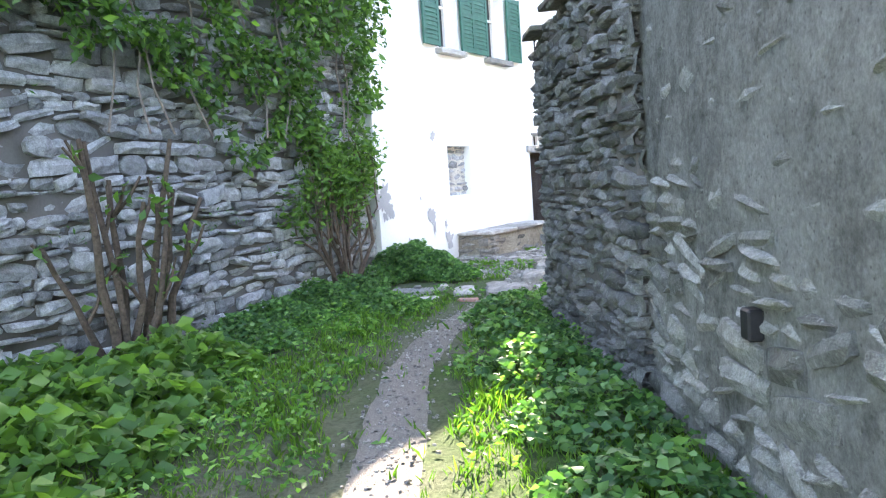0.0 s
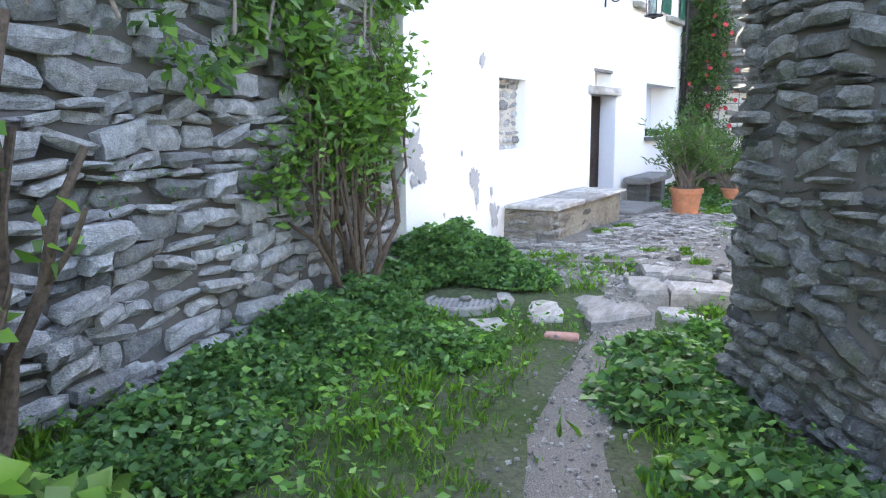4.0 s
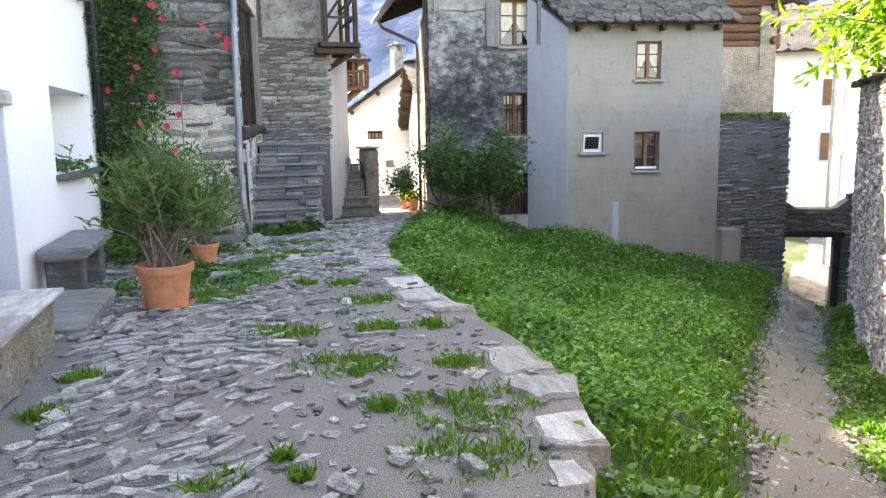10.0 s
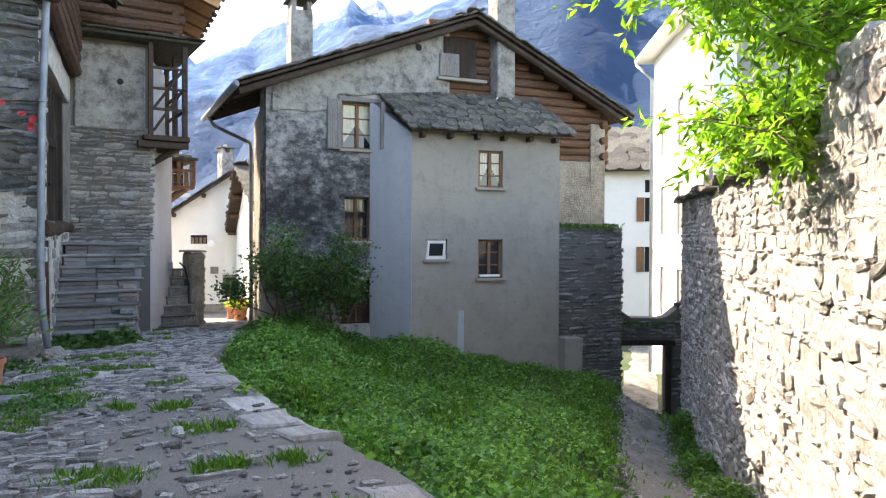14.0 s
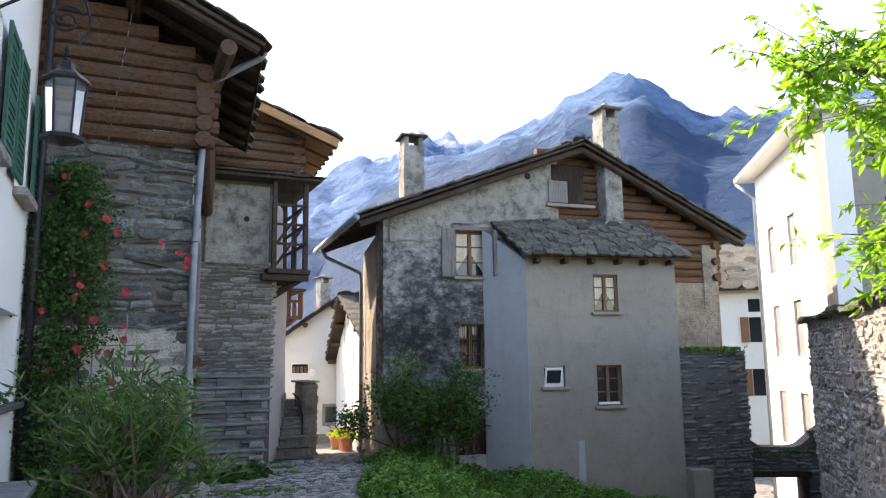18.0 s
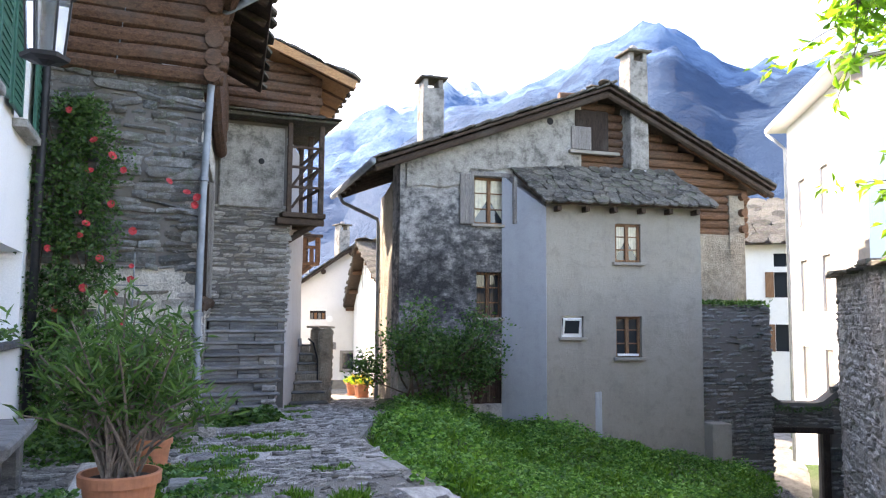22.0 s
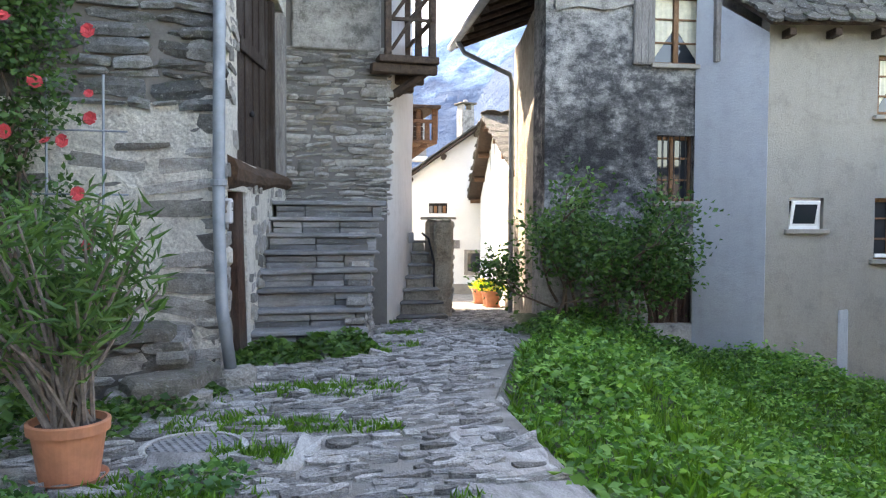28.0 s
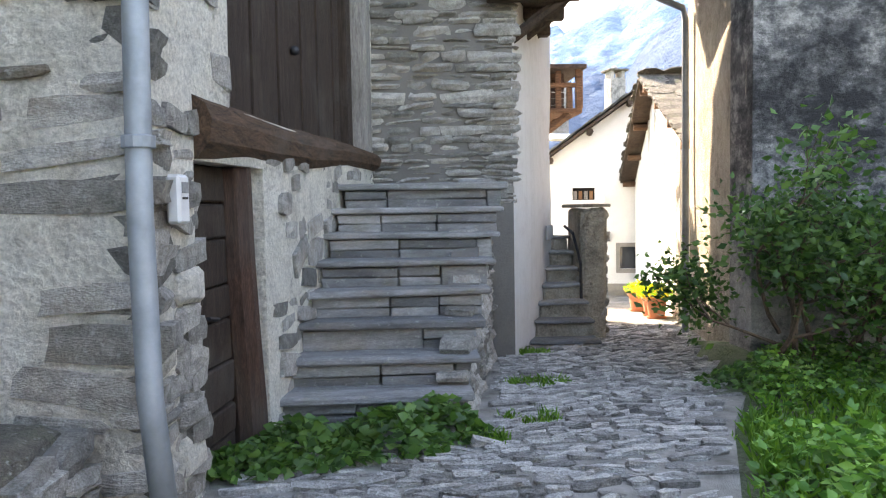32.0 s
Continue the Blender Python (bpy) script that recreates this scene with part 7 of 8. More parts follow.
mound("track_side_weeds", [(9.6, -3.0, 0.5, 0.3), (10.2, -2.2, 0.5, 0.3), (11.2, -1.1, 0.5, 0.25), (12.4, 0.2, 0.5, 0.2), (8.7, -4.0, 0.5, 0.25), (13.6, 1.6, 0.45, 0.2), (7.6, -5.2, 0.35, 0.2), (6.6, -6.3, 0.3, 0.22), (8.0, -4.4, 0.3, 0.14), (14.4, 2.6, 0.4, 0.16)], 4600, (0.035, 0.08), M_leaf_shrub, "sunlit weeds at the foot of the rubble wall", 102)

rcl = random.Random(109)
for cname, cmat, cseed, clab in (("meadow_clumps", M_leaf_meadow, 110, "low leafy clumps scattered over the meadow"), ("tall_meadow_clumps", M_leaf_shrub, 111, "taller pale green weeds scattered over the meadow")):
    spots = []
    while len(spots) < 75:
        x, y = rcl.uniform(3.9, 14.5), rcl.uniform(-8.5, 5.2)
        if in_field(x, y) and path_dist(TRACK, x, y) > 0.75:
            spots.append((x, y, rcl.uniform(0.15, 0.5), rcl.uniform(0.08, 0.26)))
    mound(cname, spots, 11000, (0.035, 0.095), cmat, clab, cseed)

# ledge of stacked stones with two flat slabs, at the foot of the barn
ledge = thing("stone_ledge", "rough ledge of stacked stones with two worn flat slabs", "stones")
lb = part("core", bbox(1.15, 2.28, 1.5, 1.98, -0.2, 0.36, 0.03, None, 0.02), M_mortar, ledge)
lb2 = part("core", bbox(1.95, 2.42, 1.12, 1.6, -0.2, 0.05, 0.03, None, 0.02), M_mortar, ledge)
pl = Pile("stone", V_step, lb, 120, "stone_rest", M_barn)
rubble(pl, face_frame((1.12, 1.48), (2.3, 1.48)), 1.18, 0.37, -0.15, (0.06, 0.13), (0.14, 0.4), (0.0, 0.06), random.Random(171), lean=6)
rubble(pl, face_frame((2.3, 1.48), (2.32, 1.98)), 0.5, 0.37, -0.15, (0.06, 0.13), (0.14, 0.3), (0.0, 0.05), random.Random(172), lean=6)
rubble(pl, face_frame((1.9, 1.1), (2.44, 1.1)), 0.54, 0.06, -0.2, (0.06, 0.1), (0.14, 0.3), (0.0, 0.05), random.Random(173), lean=6)
rubble(pl, face_frame((2.44, 1.1), (2.46, 1.62)), 0.52, 0.06, -0.2, (0.06, 0.1), (0.14, 0.3), (0.0, 0.05), random.Random(174), lean=6)
pl.done()
flag("slab", ((1.1, 1.42), (1.75, 1.40), (2.2, 1.46), (2.22, 1.95), (1.1, 2.0)), 0.41, 0.07, M_roof_o, ledge, 181)
flag("slab", ((2.02, 1.05), (2.36, 1.12), (2.52, 1.68), (2.4, 1.95), (2.1, 1.5), (1.9, 1.3)), 0.12, 0.09, M_roof_o, ledge, 182)


# ---- shrubs, climbers and trees ----
def grow(bm, p, d, length, r, rng, depth, tips, wob=0.25, seg=4, spread=0.7, kids=(2, 3), shrink=0.66, keep=None, core=None):
    """A tapered limb that forks; collects points along the thin twigs."""
    pts = [Vector(p)]
    d = Vector(d).normalized()
    for i in range(seg):
        d = (d + Vector((rng.gauss(0, wob), rng.gauss(0, wob), rng.gauss(0, wob * 0.6))) * 0.5).normalized()
        if keep and not keep(pts[-1] + d * length / seg):
            d = ((core - pts[-1]).normalized() * 0.8 + Vector((0, 0, 0.8)) + d * 0.3).normalized()
        pts.append(pts[-1] + d * length / seg)
    tube(bm, pts, r, 6, r * 0.6)
    if depth <= 1:
        for q in pts[1:]:
            tips.append((q, d.copy()))
    if depth > 0:
        for k2 in range(rng.randint(*kids)):
            t = rng.randint(max(1, seg - 2), seg)
            nd = (d + Vector((rng.gauss(0, spread), rng.gauss(0, spread), rng.gauss(0.1, spread * 0.7)))).normalized()
            grow(bm, pts[t], nd, length * shrink * rng.uniform(0.8, 1.15), r * 0.55, rng, depth - 1, tips, wob, seg, spread, kids, shrink, keep, core)
    return pts


def shrub(name, label, cat, bases, mat_leaf, mat_bark, rng, depth, per, size, aspect=0.45, spreadr=0.12, droop=0.3, up=0.3, kids=(2, 3), spread=0.55, wob=0.25, keep=lambda q: True, core=None):
    s = thing(name, label, cat, bases[0][0])
    s.matrix_basis = Matrix.Identity(4)
    tips = []
    for p, d, L, r in bases:
        bm = bmesh.new()
        grow(bm, p, d, L, r, rng, depth, tips, wob, 4, spread, kids, 0.66, keep, core)
        part("limb", bm, mat_bark, s)
    tips = [t for t in tips if keep(t[0])]
    P, D, S = [], [], []
    for q, d in tips:
        for i in range(per):
            o = Vector((rng.gauss(0, spreadr), rng.gauss(0, spreadr), rng.gauss(0, spreadr)))
            P.append(q + o)
            D.append((d.x * 0.6 + rng.gauss(0, 0.8), d.y * 0.6 + rng.gauss(0, 0.8), up * d.z + rng.gauss(0, 0.5)))
            S.append(rng.uniform(*size))
    if P:
        scatter_leaves("foliage", P, D, S, mat_leaf, s, 0.25, aspect, rng.randrange(999), droop=droop)
    return s


# pruned shrub against the left wall
rs = random.Random(201)
prun = thing("pruned_shrub", "pruned brown shrub with few fresh leaves against the stone wall", "shrub")
P, D, S = [], [], []
for i in range(9):
    b = Vector((0.40 + 0.06 * (i % 3), -13.62 + 0.055 * i, -0.15))
    t1 = b + Vector((rs.uniform(0.0, 0.3), (i - 4) * 0.13 + rs.uniform(-0.1, 0.1), rs.uniform(1.2, 2.3)))
    bm = bmesh.new()
    pts = [b.lerp(t1, q) + Vector((rs.uniform(-0.03, 0.03), rs.uniform(-0.04, 0.04), 0)) for q in (0, 0.2, 0.4, 0.6, 0.8, 1)]
    tube(bm, pts, rs.uniform(0.035, 0.05), 8, 0.02)
    part("stem", bm, M_bark, prun, "stem cut off at the tip")
    for q in range(2):
        a = pts[rs.randint(2, 4)]
        e1 = a + Vector((rs.uniform(0, 0.2), rs.uniform(-0.3, 0.3), rs.uniform(0.25, 0.5)))
        bm = bmesh.new()
        tube(bm, [a, a.lerp(e1, 0.5) + Vector((0.02, 0.02, 0)), e1], 0.02, 6, 0.012)
        part("branch", bm, M_bark, prun)
        for k2 in range(4):
            P.append(a.lerp(e1, rs.uniform(0.3, 1)))
            D.append((rs.gauss(0.5, 0.6), rs.gauss(0, 0.7), rs.gauss(0.1, 0.5)))
            S.append(rs.uniform(0.08, 0.17))
scatter_leaves("foliage", P, D, S, M_leaf_shrub, prun, 0.25, 0.5, 202)
# leafy shrub at the corner of the white house
rs = random.Random(202)
base = [(Vector((0.10 + 0.1 * math.cos(i * 1.3), -9.72 + 0.13 * math.sin(i * 1.3), -0.15)), Vector((rs.uniform(-0.02, 0.16), rs.uniform(-0.5, 0.12), 1)), rs.uniform(1.0, 1.35), rs.uniform(0.022, 0.04)) for i in range(12)]
shrub("corner_shrub", "tall leafy shrub with many stems at the house corner", "shrub", base, M_leaf_shrub, M_bark, rs, 3, 7, (0.06, 0.125), 0.42, 0.09, kids=(2, 2), spread=0.34, keep=lambda q: q.x < 0.28 + 0.2 * max(0, q.z - 1.3) and q.y < -9.0, core=Vector((0.1, -10.0, 2.0)))
# growth hanging over the left wall
vine = thing("wall_vine", "dense climbers and ivy hanging over the top of the stone wall", "climber")
rv = random.Random(203)
P, D, S = [], [], []
for i in range(23000):
    u = rv.uniform(3.0, LWL)
    lowz = float(np.interp(u, (3, 9.2, 10.2, 11.3, 12.4, 13.3), (2.7, 2.75, 2.1, 1.75, 1.45, 1.3))) + 0.7 * noise.noise(Vector((u * 1.1, 0, 3)))
    z = lowz + (4.9 - lowz) * rv.random()
    if noise.noise(Vector((u * 1.6, z * 1.6, 8))) < -0.06 and z < 3.6:
        continue
    v = 0.1 + 0.32 * rv.random() * (0.5 + 0.6 * abs(noise.noise(Vector((u * 0.9, z * 0.9, 1)))))
    P.append(LW @ Vector((u, v + 0.25 * max(0, z - 2.2) * rv.random(), z)))
    D.append((rv.gauss(0.4, 0.6), rv.gauss(0, 0.6), rv.gauss(-0.5, 0.5)))
    S.append(rv.uniform(0.05, 0.13))
scatter_leaves("foliage", P[::2], D[::2], S[::2], M_leaf_ivy, vine, 0.25, 0.6, 204)
scatter_leaves("foliage", P[1::2], D[1::2], [q * 1.25 for q in S[1::2]], M_leaf_shrub, vine, 0.25, 0.5, 208)
P, D, S = [], [], []
for i in range(2600):
    u = rv.uniform(3.0, LWL - 0.5)
    z = rv.uniform(0.3, 2.4)
    if noise.noise(Vector((u * 2.2, z * 2.2, 18))) > 0.33:
        P.append(LW @ Vector((u, 0.1 + 0.06 * rv.random(), z)))
        D.append((rv.gauss(0.4, 0.5), rv.gauss(0, 0.6), rv.gauss(-0.2, 0.6)))
        S.append(rv.uniform(0.03, 0.07))
scatter_leaves("wall_ferns", P, D, S, M_leaf_nettle, vine, 0.25, 0.35, 205)
for i in range(14):
    u = rv.uniform(4, LWL - 0.5)
    bm = bmesh.new()
    tube(bm, [LW @ Vector((u + rv.uniform(-0.2, 0.2), 0.12 + 0.05 * k2, 3.8 - 0.45 * k2)) for k2 in range(5)], 0.012, 5)
    part("stem", bm, M_greybark, vine)

# climbing rose on the barn front
rose = thing("climbing_rose", "climbing rose with coral blooms trained up the barn wall", "climbing rose")
rr = random.Random(206)
P, D, S = [], [], []
n = 0
while n < 11500:
    z = rr.uniform(0.15, 4.05)
    c = float(np.interp(z, (0, 1.2, 2.0, 3.0, 4.1), (0.95, 0.95, 1.0, 1.1, 1.05)))
    w = float(np.interp(z, (0, 0.8, 1.6, 2.4, 3.3, 4.1), (0.75, 0.85, 0.75, 0.55, 0.6, 0.25)))
    x = c + rr.gauss(0, 0.5) * w
    if abs(x - c) > w * (1.0 + 0.35 * noise.noise(Vector((z * 2.2, x * 2.2, 4)))) or x < 0.25:
        if not (z > 2.6 and z < 3.6 and x < 2.35 and rr.random() < 0.10):
            continue
    if noise.noise(Vector((x * 2.6, z * 2.6, 6))) < -0.22:
        continue
    P.append((x, 1.92 - abs(rr.gauss(0, 0.2)), z))
    D.append((rr.gauss(0, 1), rr.gauss(-0.6, 0.6), rr.gauss(-0.1, 0.6)))
    S.append(rr.uniform(0.035, 0.075))
    n += 1
scatter_leaves("foliage", P, D, S, M_leaf_rose, rose, 0.25, 0.62, 207)
for i in range(10):
    bm = bmesh.new()
    x0 = rr.uniform(0.7, 1.2)
    pts = [(x0 + (rr.uniform(-0.3, 0.5)) * k2 / 5, 1.86 - 0.08 * math.sin(k2), -0.05 + k2 * rr.uniform(0.62, 0.8)) for k2 in range(6)]
    tube(bm, pts, 0.014, 6, 0.006)
    part("cane", bm, M_bark, rose)
ROSES = [(1.23, 3.51), (1.44, 3.33), (1.2, 3.14), (1.11, 2.64), (1.19, 2.5), (1.13, 2.36), (0.53, 1.83), (1.7, 2.44), (1.7, 2.02), (1.7, 1.86), (1.57, 3.17), (2.09, 3.07), (2.42, 2.89), (2.4, 2.8), (1.19, 1.75), (1.42, 1.7), (1.53, 1.7), (1.66, 1.0), (1.2, 0.74), (0.95, 3.85), (1.6, 1.35), (1.35, 2.1), (0.8, 2.2), (0.9, 1.5), (1.45, 2.75), (2.3, 2.95)]


def bloom_mesh(seed):
    rg = random.Random(seed)
    bm = bmesh.new()
    heart = bm.verts.new((0, 0, -0.004))
    for layer, (cnt, rad, tilt, size) in enumerate(((6, 0.016, 1.15, 0.042), (5, 0.010, 0.75, 0.036), (4, 0.005, 0.35, 0.028))):
        for i in range(cnt):
            a = 2 * math.pi * (i + 0.5 * layer) / cnt + rg.uniform(-0.2, 0.2)
            m = Matrix.Rotation(a, 4, "Z") @ Matrix.Translation((rad, 0, 0)) @ Matrix.Rotation(tilt, 4, "Y")
            g = [[bm.verts.new(m @ Vector((0.012 * math.sin(v * 2.2), (u - 0.5) * size * (0.6 + 0.8 * math.sin(v * 1.6)), v * size))) for v in (0, 0.5, 1.0)] for u in (0, 0.5, 1.0)]
            for p in range(2):
                bm.faces.new((heart, g[p + 1][0], g[p][0]))
                for q in range(2):
                    bm.faces.new((g[p][q], g[p + 1][q], g[p + 1][q + 1], g[p][q + 1]))
    me = bpy.data.meshes.new("rose_bloom")
    bm.to_mesh(me)
    bm.free()
    me.materials.append(M_rose)
    return me


BLOOMS = [bloom_mesh(i) for i in range(3)]
for i, (x, z) in enumerate(ROSES):
    ob = new("rose_bloom", BLOOMS[i % 3])
    ob.parent = rose
    ob.matrix_basis = pose(x, 1.56 + rr.uniform(-0.05, 0.08), z, 70 + rr.uniform(-30, 25), 0, rr.uniform(-40, 40)) @ Matrix.Scale(rr.uniform(0.5, 0.9), 4)
trel = thing("trellis", "thin metal trellis rods against the barn wall", "trellis")
for x in (1.35, 1.72):
    bm = bmesh.new()
    tube(bm, [(x, 1.8, 0.0), (x + 0.02, 1.84, 2.2)], 0.010, 6)
    part("rod", bm, M_zinc, trel)
for z in (0.9, 1.35, 1.8):
    bm = bmesh.new()
    tube(bm, [(1.2, 1.81, z), (1.9, 1.82, z)], 0.007, 6)
    part("rod", bm, M_zinc, trel)


# potted oleanders
def flowerpot(name, x, y, z, r, h, label, rz=0):
    p = thing(name, label, "plant pot", (x, y, z), rz)
    bm = bmesh.new()
    lathe(bm, [(r * 0.70, 0.0), (r * 0.72, 0.01), (r * 0.90, h * 0.80), (r * 0.905, h * 0.81), (r * 1.0, h * 0.82), (r * 1.02, h * 0.98), (r * 0.99, h), (r * 0.92, h), (r * 0.90, h * 0.9), (r * 0.88, h * 0.86)], 36)
    part("body", bm, M_terra, p, smooth=False)
    bm = bmesh.new()
    lathe(bm, [(r * 0.1, h * 0.85), (r * 0.89, h * 0.87), (r * 0.88, h * 0.88), (0.02, h * 0.9)], 24)
    part("soil", bm, M_soil, p)
    bm = bmesh.new()
    lathe(bm, [(r * 0.8, -0.005), (r * 0.95, 0.03), (r * 0.92, 0.03), (r * 0.7, 0.006)], 30)
    part("saucer", bm, M_terra, p)
    return p


def oleander(name, x, y, z, stems, height, spread_, rng, label, n):
    o = thing(name, label, "oleander", (0, 0, 0))
    P, D, S = [], [], []
    for i in range(stems):
        a = rng.uniform(0, 6.28)
        lean = rng.uniform(0.05, 1.0) * spread_
        top = Vector((x + math.cos(a) * lean, y + math.sin(a) * lean * 0.9, z + height * rng.uniform(0.45, 1.05) * (1 - 0.25 * lean / spread_)))
        b = Vector((x + rng.uniform(-0.1, 0.1), y + rng.uniform(-0.1, 0.1), z))
        pts = [b.lerp(top, t) + Vector((0, 0, 0.10 * math.sin(t * 3.1))) for t in (0, 0.25, 0.5, 0.75, 1.0)]
        bm = bmesh.new()
        tube(bm, pts, 0.012, 5, 0.005)
        part("stem", bm, M_greybark, o)
        for j in range(n):
            t = 0.35 + 0.65 * rng.random() ** 0.7
            q = b.lerp(top, t) + Vector((rng.gauss(0, 0.05), rng.gauss(0, 0.05), 0.10 * math.sin(t * 3.1) + rng.gauss(0, 0.04)))
            P.append(q)
            c = rng.uniform(0, 6.28)
            D.append((math.cos(c) * 0.9, math.sin(c) * 0.9, rng.uniform(0.0, 1.2)))
            S.append(rng.uniform(0.075, 0.15))
    scatter_leaves("foliage", P, D, S, M_leaf_ol, o, 0.2, 0.16, rng.randrange(999), droop=0.5)
    return o


zp = terrace_z(1.6, -2.9)
flowerpot("terracotta_pot", 1.6, -2.9, zp, 0.25, 0.40, "large terracotta pot with rolled rim on the cobbles")
oleander("oleander", 1.6, -2.86, zp + 0.34, 50, 1.2, 0.8, random.Random(211), "bushy green oleander growing in a terracotta pot", 46)
flowerpot("terracotta_pot", 1.93, -0.25, terrace_z(1.93, -0.25), 0.18, 0.29, "smaller terracotta pot before the barn wall")
oleander("oleander", 1.93, -0.25, terrace_z(1.93, -0.25) + 0.26, 40, 1.15, 0.72, random.Random(212), "second oleander in a small pot by the barn", 40)
for i, (x, y) in enumerate(((8.05, 13.4), (7.9, 12.2), (7.75, 11.6))):
    flowerpot("terracotta_pot", x, y, ground_z(x, y) if on_terrace(x, y) else terrace_z(x, y), 0.24 - 0.03 * i, 0.36, "terracotta pot with yellow flowers in the sunny alley")
    P, D, S = [], [], []
    rp = random.Random(220 + i)
    for j in range(420):
        a, q = rp.uniform(0, 6.28), rp.random()
        P.append((x + 0.28 * q * math.cos(a), y + 0.28 * q * math.sin(a), terrace_z(x, y) + 0.34 + rp.uniform(0, 0.25) * (1 - q * 0.5)))
        D.append((math.cos(a), math.sin(a), rp.uniform(0, 1.2)))
        S.append(rp.uniform(0.04, 0.09))
    fl = thing("yellow_flowers", "bunch of yellow flowers and light green leaves in a pot", "flowers")
    scatter_leaves("foliage", P[:250], D[:250], S[:250], M_leaf_tree, fl, 0.25, 0.5, 230 + i)
    scatter_leaves("petals", P[250:], D[250:], S[250:], M_yellow, fl, 0.25, 0.7, 240 + i)

# bush before the gable house
rb2 = random.Random(213)
base = [(Vector((6.55 + 0.17 * i, 5.15 - 0.05 * rb2.random(), -0.2)), Vector((rb2.uniform(-0.35, 0.25), rb2.uniform(-0.35, 0.0), 1)), rb2.uniform(0.45, 1.15), 0.028) for i in range(11)]
base.append((Vector((6.6, 5.2, 0.1)), Vector((-0.75, -0.25, 0.9)), 0.95, 0.02))
base.append((Vector((6.6, 5.2, 0.0)), Vector((-0.8, -0.1, 0.35)), 0.6, 0.018))
shrub("dark_bush", "dense dark green bush against the gable house wall", "bush", base, M_leaf_bush, M_bark, rb2, 3, 7, (0.045, 0.10), 0.6, 0.12, kids=(2, 3), spread=0.6)

# tree behind the rubble wall
rt2 = random.Random(214)
base = [(Vector((9.7, -4.9, -1.6)), Vector((-0.18, 0.12, 1)), 4.2, 0.15)]
garden = thing("garden_tree", "sunlit garden tree with yellow-green leaves leaning over the wall", "tree")
bm = bmesh.new()
tube(bm, [(9.7, -4.9, -1.9), (9.6, -4.85, 0.5), (9.35, -4.7, 2.2), (9.0, -4.5, 3.6), (8.7, -4.4, 4.8)], 0.17, 9, 0.08)
part("trunk", bm, M_bark, garden)
BOUGHS = [((9.3, -4.65, 2.3), (8.5, -4.2, 3.0), (7.7, -4.3, 2.4)), ((9.0, -4.5, 3.5), (7.9, -4.1, 4.4), (6.7, -4.3, 3.9)), ((8.8, -4.4, 4.4), (7.6, -4.8, 5.2), (6.7, -5.3, 4.9)),
         ((9.2, -4.6, 3.0), (8.5, -4.9, 3.7), (7.5, -5.0, 3.1)), ((9.0, -4.5, 3.6), (8.3, -5.1, 4.5), (7.4, -5.4, 4.1)), ((9.2, -4.6, 2.8), (9.0, -3.9, 3.2), (8.8, -3.5, 2.6)), ((9.0, -4.5, 3.8), (8.7, -4.0, 4.7), (8.0, -3.6, 4.7)),
         ((9.3, -4.7, 2.4), (8.5, -4.9, 2.9), (7.6, -4.9, 2.35)), ((9.0, -4.6, 3.9), (8.8, -5.6, 4.9), (8.2, -6.3, 4.8)), ((9.1, -4.6, 3.2), (10.2, -4.4, 4.2), (11.2, -4.0, 4.4)), ((9.1, -4.6, 3.1), (8.6, -5.5, 3.6), (7.9, -6.0, 3.3)), ((9.0, -4.5, 3.4), (8.2, -4.4, 3.9), (7.2, -4.7, 3.5))]
tips = []
for a, b, c in BOUGHS:
    bm = bmesh.new()
    a, b, c = Vector(a), Vector(b), Vector(c)
    pts = [a * (1 - t) ** 2 + b * 2 * t * (1 - t) + c * t * t for t in np.linspace(0, 1, 9)]
    tube(bm, pts, 0.05, 6, 0.01)
    part("limb", bm, M_bark, garden)
    for q in pts[3:]:
        for k2 in range(6):
            tw = bmesh.new()
            d = Vector((rt2.gauss(0, 0.5), rt2.gauss(0, 0.5), rt2.gauss(-0.1, 0.35)))
            e1 = q + d * 0.75
            tube(tw, [q, q + d * 0.4 + Vector((0, 0, 0.05)), e1], 0.008, 4, 0.003)
            part("twig", tw, M_bark, garden)
            for t in np.linspace(0.25, 1.05, 9):
                tips.append((q.lerp(e1, t), d))
P, D, S = [], [], []
for q, d in tips:
    for k2 in range(3):
        P.append(q + Vector((rt2.gauss(0, 0.03), rt2.gauss(0, 0.03), rt2.gauss(0, 0.03))))
        D.append((d.x * 0.5 + rt2.gauss(0, 0.5), d.y * 0.5 + rt2.gauss(0, 0.5), rt2.gauss(-0.35, 0.35)))
        S.append(rt2.uniform(0.08, 0.17))
scatter_leaves("foliage", P, D, S, M_leaf_tree, garden, 0.25, 0.36, 260, droop=0.6)

# grass and ivy on top of the wall stub, the gate and the rubble wall
def cap_growth(name, m, L, zf, v0, v1, n, seed, mat, label, size):
    rg = random.Random(seed)
    P, D, S = [], [], []
    for i in range(n):
        u = rg.uniform(0, L)
        P.append(m @ Vector((u, rg.uniform(v0, v1), zf(u) + rg.uniform(-0.05, 0.06))))
        D.append((rg.gauss(0, 0.6), rg.gauss(0, 0.6), rg.uniform(-0.2, 1)))
        S.append(rg.uniform(*size))
    return tagged(scatter_leaves(name, P, D, S, mat, fold=0.2, aspect=0.4, seed=seed), label, "plants", kind="stuff")


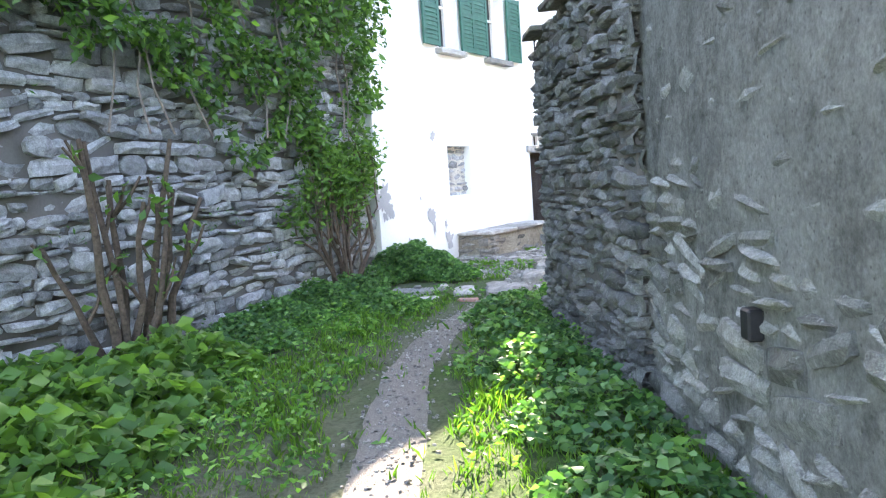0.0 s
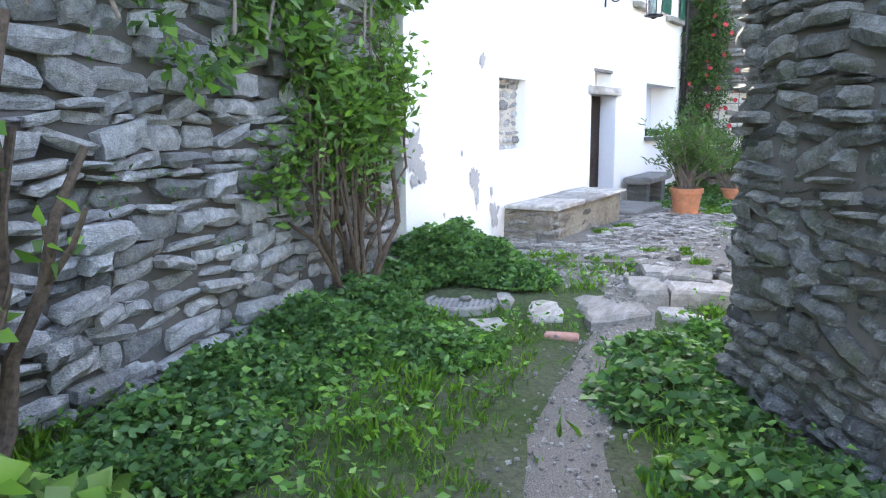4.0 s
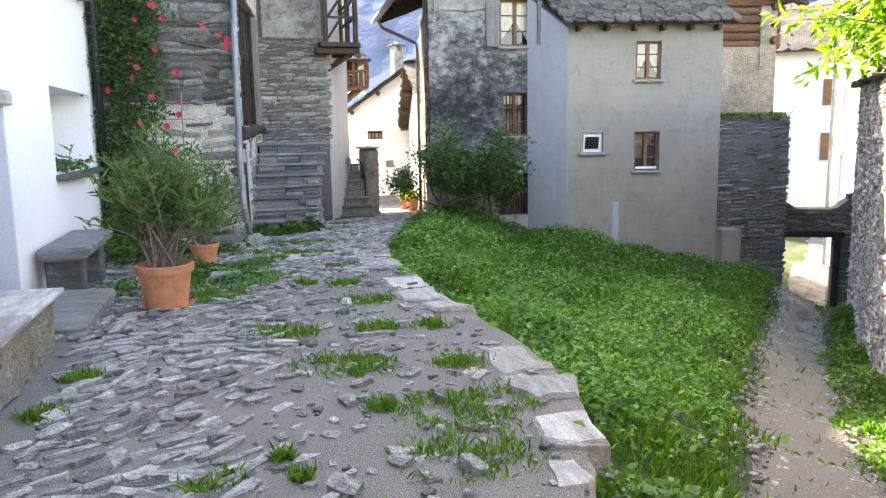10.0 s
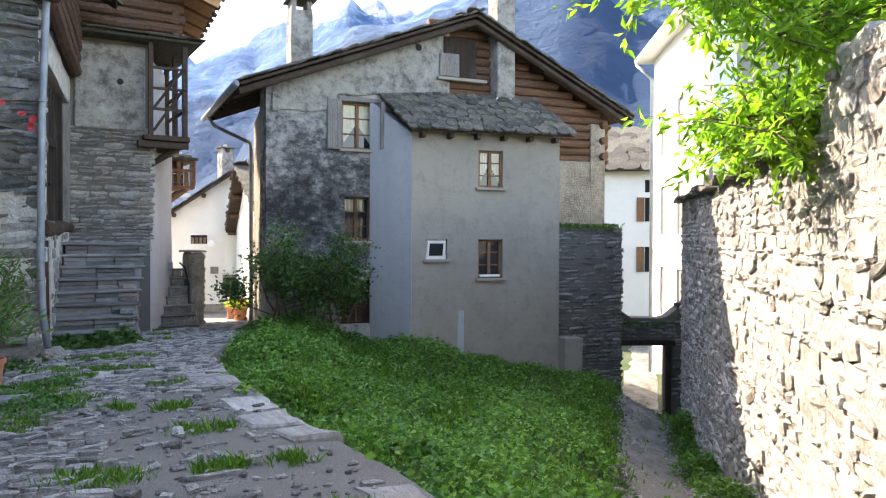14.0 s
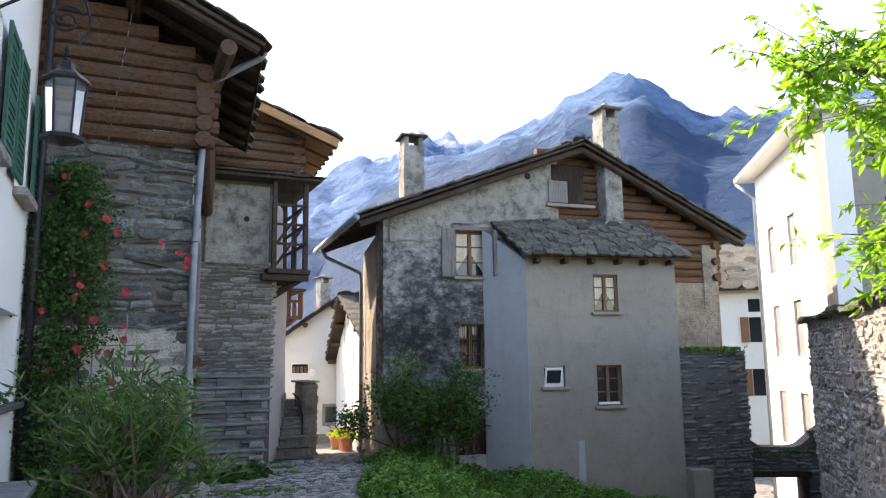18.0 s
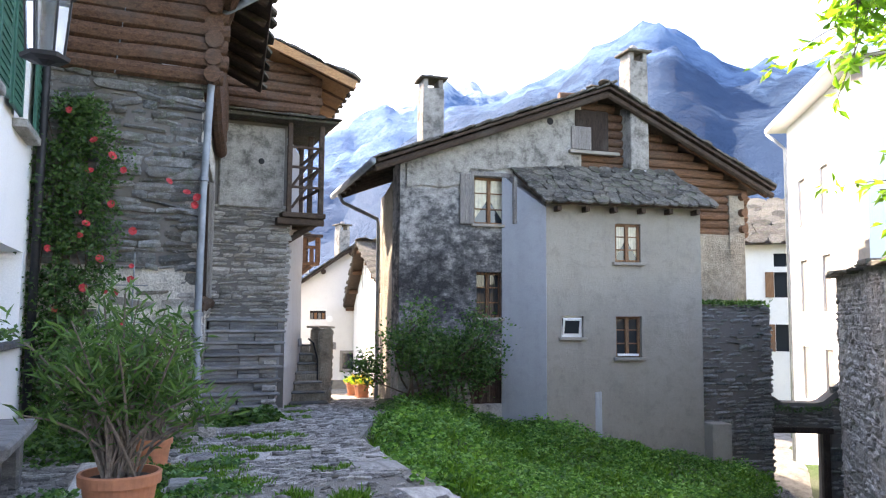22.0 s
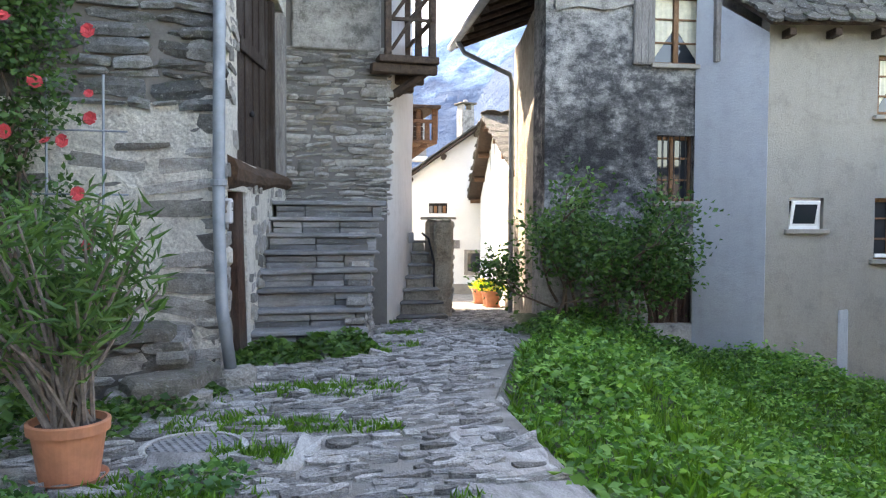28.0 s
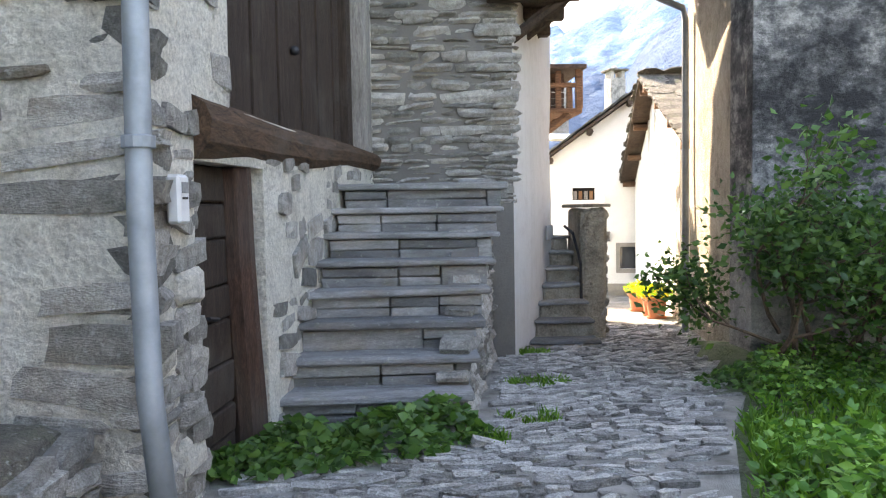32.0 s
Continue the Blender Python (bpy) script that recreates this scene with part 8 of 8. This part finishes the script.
cap_growth("wall_top_plants", face_frame((12.45, 3.95), (14.05, 3.72)), 1.62, lambda u: 1.72, -0.6, 0.08, 1500, 301, M_leaf_ivy, "moss and plants on the wall stub", (0.04, 0.1))
cap_growth("gate_top_plants", GF, GLn, lambda u: gate_top(u) * 0.6 - 0.25, 0.0, 0.12, 500, 302, M_leaf_bush, "moss and ferns on the gateway", (0.03, 0.08))
cap_growth("roof_moss", AF @ Matrix.Translation((1.6, -0.3, 0)), 1.4, lambda u: 4.05, -0.15, 0.15, 200, 303, M_leaf_ivy, "moss cushions on the annex roof", (0.02, 0.05))
P, D, S = [], [], []
ra_ = random.Random(305)
for i in range(420):
    P.append(WF @ Vector((ra_.uniform(8.05, 9.9), ra_.uniform(-0.4, 0.05), 1.17 + ra_.uniform(0.0, 0.12))))
    D.append((ra_.gauss(0, 1), ra_.gauss(0, 1), ra_.uniform(-0.2, 0.8)))
    S.append(ra_.uniform(0.04, 0.08))
tagged(scatter_leaves("sill_plants", P, D, S, M_leaf_rose, fold=0.25, aspect=0.6, seed=306), "small dark plants along the alcove sill", "plants", kind="stuff")

# ---- wrought-iron lantern ----
lan = thing("wall_lantern", "black wrought-iron scroll bracket carrying a glazed lantern", "lantern")
LU, LZ = 5.5, 3.30     # along the wall, height of the bracket foot


def LP(v, z):
    return WF @ Vector((LU, v * 1.03, LZ + z))


def scroll(c, r, turns, a0, sgn=1):
    pts = []
    for i in range(28):
        t = i / 27
        a = a0 + sgn * t * turns * 2 * math.pi
        q = r * (1 - 0.82 * t)
        pts.append(LP(c[0] + q * math.cos(a), c[1] + q * math.sin(a)))
    return pts


br = bmesh.new()
tube(br, [LP(0.03, -0.15), LP(0.03, 0.95)], 0.014, 6)
br_ = part("wall_bar", br, M_iron, lan)
for pts in ([LP(0.03 + 0.80 * t, 0.42 + 0.34 * math.sin(t * 2.5)) for t in np.linspace(0, 1, 14)],
            [LP(0.03 + 0.45 * t, 0.1 + 0.5 * t ** 0.6) for t in np.linspace(0, 1, 10)],
            [LP(0.83, 0.62), LP(0.86, 0.5), LP(0.85, 0.4), LP(0.80, 0.33)],
            scroll((0.16, 0.26), 0.14, 1.4, 2.2), scroll((0.17, 0.0), 0.12, 1.4, 2.0, -1), scroll((0.15, 0.72), 0.13, 1.4, 3.6, -1), scroll((0.72, 0.48), 0.11, 1.5, 0.5, 1), scroll((0.45, 0.70), 0.10, 1.4, 3.4, -1)):
    bm = bmesh.new()
    tube(bm, pts, 0.011, 6)
    part("scroll", bm, M_iron, lan)
lc = WF @ Vector((LU, 0.76, 0))
for k2 in range(3):
    bm = bmesh.new()
    lathe(bm, [(0.016, 0), (0.02, 0.012), (0.016, 0.024)], 8, (lc.x, lc.y, LZ + 0.20 + 0.035 * k2))
    part("chain_link", bm, M_iron, lan)
head = bmesh.new()
lathe(head, [(0.02, 0.20), (0.05, 0.185), (0.06, 0.14), (0.13, 0.09), (0.155, 0.06), (0.15, 0.05)], 6, (lc.x, lc.y, LZ))
hd_ = part("cap", head, M_iron, lan)
bm = bmesh.new()
lathe(bm, [(0.10, -0.30), (0.125, 0.05)], 6, (lc.x, lc.y, LZ))
part("glass", bm, M_lglass, lan, "clear lantern panes")
for j in range(6):
    a = 2 * math.pi * j / 6
    bm = bmesh.new()
    tube(bm, [(lc.x + 0.103 * math.cos(a), lc.y + 0.103 * math.sin(a), LZ - 0.30), (lc.x + 0.128 * math.cos(a), lc.y + 0.128 * math.sin(a), LZ + 0.05)], 0.008, 5)
    part("rib", bm, M_iron, lan)
bm = bmesh.new()
lathe(bm, [(0.02, -0.37), (0.06, -0.345), (0.135, -0.335), (0.14, -0.31), (0.105, -0.30)], 6, (lc.x, lc.y, LZ))
part("base_ring", bm, M_iron, lan)

# thin cable hanging down the barn front
cable = thing("cable", "thin pale cable hanging down the barn gable", "cable")
bm = bmesh.new()
tube(bm, [(1.62, 1.9, 6.2), (1.5, 1.92, 5.2), (1.42, 1.93, 4.45)], 0.006, 5)
part("wire", bm, M_zinc, cable)

# stacked logs in the sunny yard beyond the gate
for i in range(6):
    lg = tagged(part("firewood_log", tube(bmesh.new(), [(17.4 + 0.12 * (i % 3), 7.75 + 0.1 * (i // 3), -2.78 + 0.17 * (i // 3)), (18.1 + 0.12 * (i % 3), 7.45 + 0.1 * (i // 3), -2.76 + 0.17 * (i // 3))], 0.085, 9), M_newwood), "fresh reddish log lying in the yard behind the gate", "log", "firewood logs")
mound("pot_side_plants", [(2.05, -1.2, 0.35, 0.14), (2.3, -1.9, 0.35, 0.12), (1.7, -1.0, 0.4, 0.25), (2.5, -0.5, 0.25, 0.1), (1.2, -2.0, 0.35, 0.2)], 1900, (0.03, 0.07), M_leaf_nettle, "low weeds growing round the flower pots", 105, zf=terrace_z)
flag("flagstone", ((1.95, -1.75), (2.25, -1.8), (2.3, -1.55), (2.0, -1.5)), 0.10, 0.08, M_step, pavement, 191)
flag("flagstone", ((2.2, -0.35), (2.5, -0.4), (2.55, -0.12), (2.25, -0.08)), 0.02, 0.08, M_edge, pavement, 192)
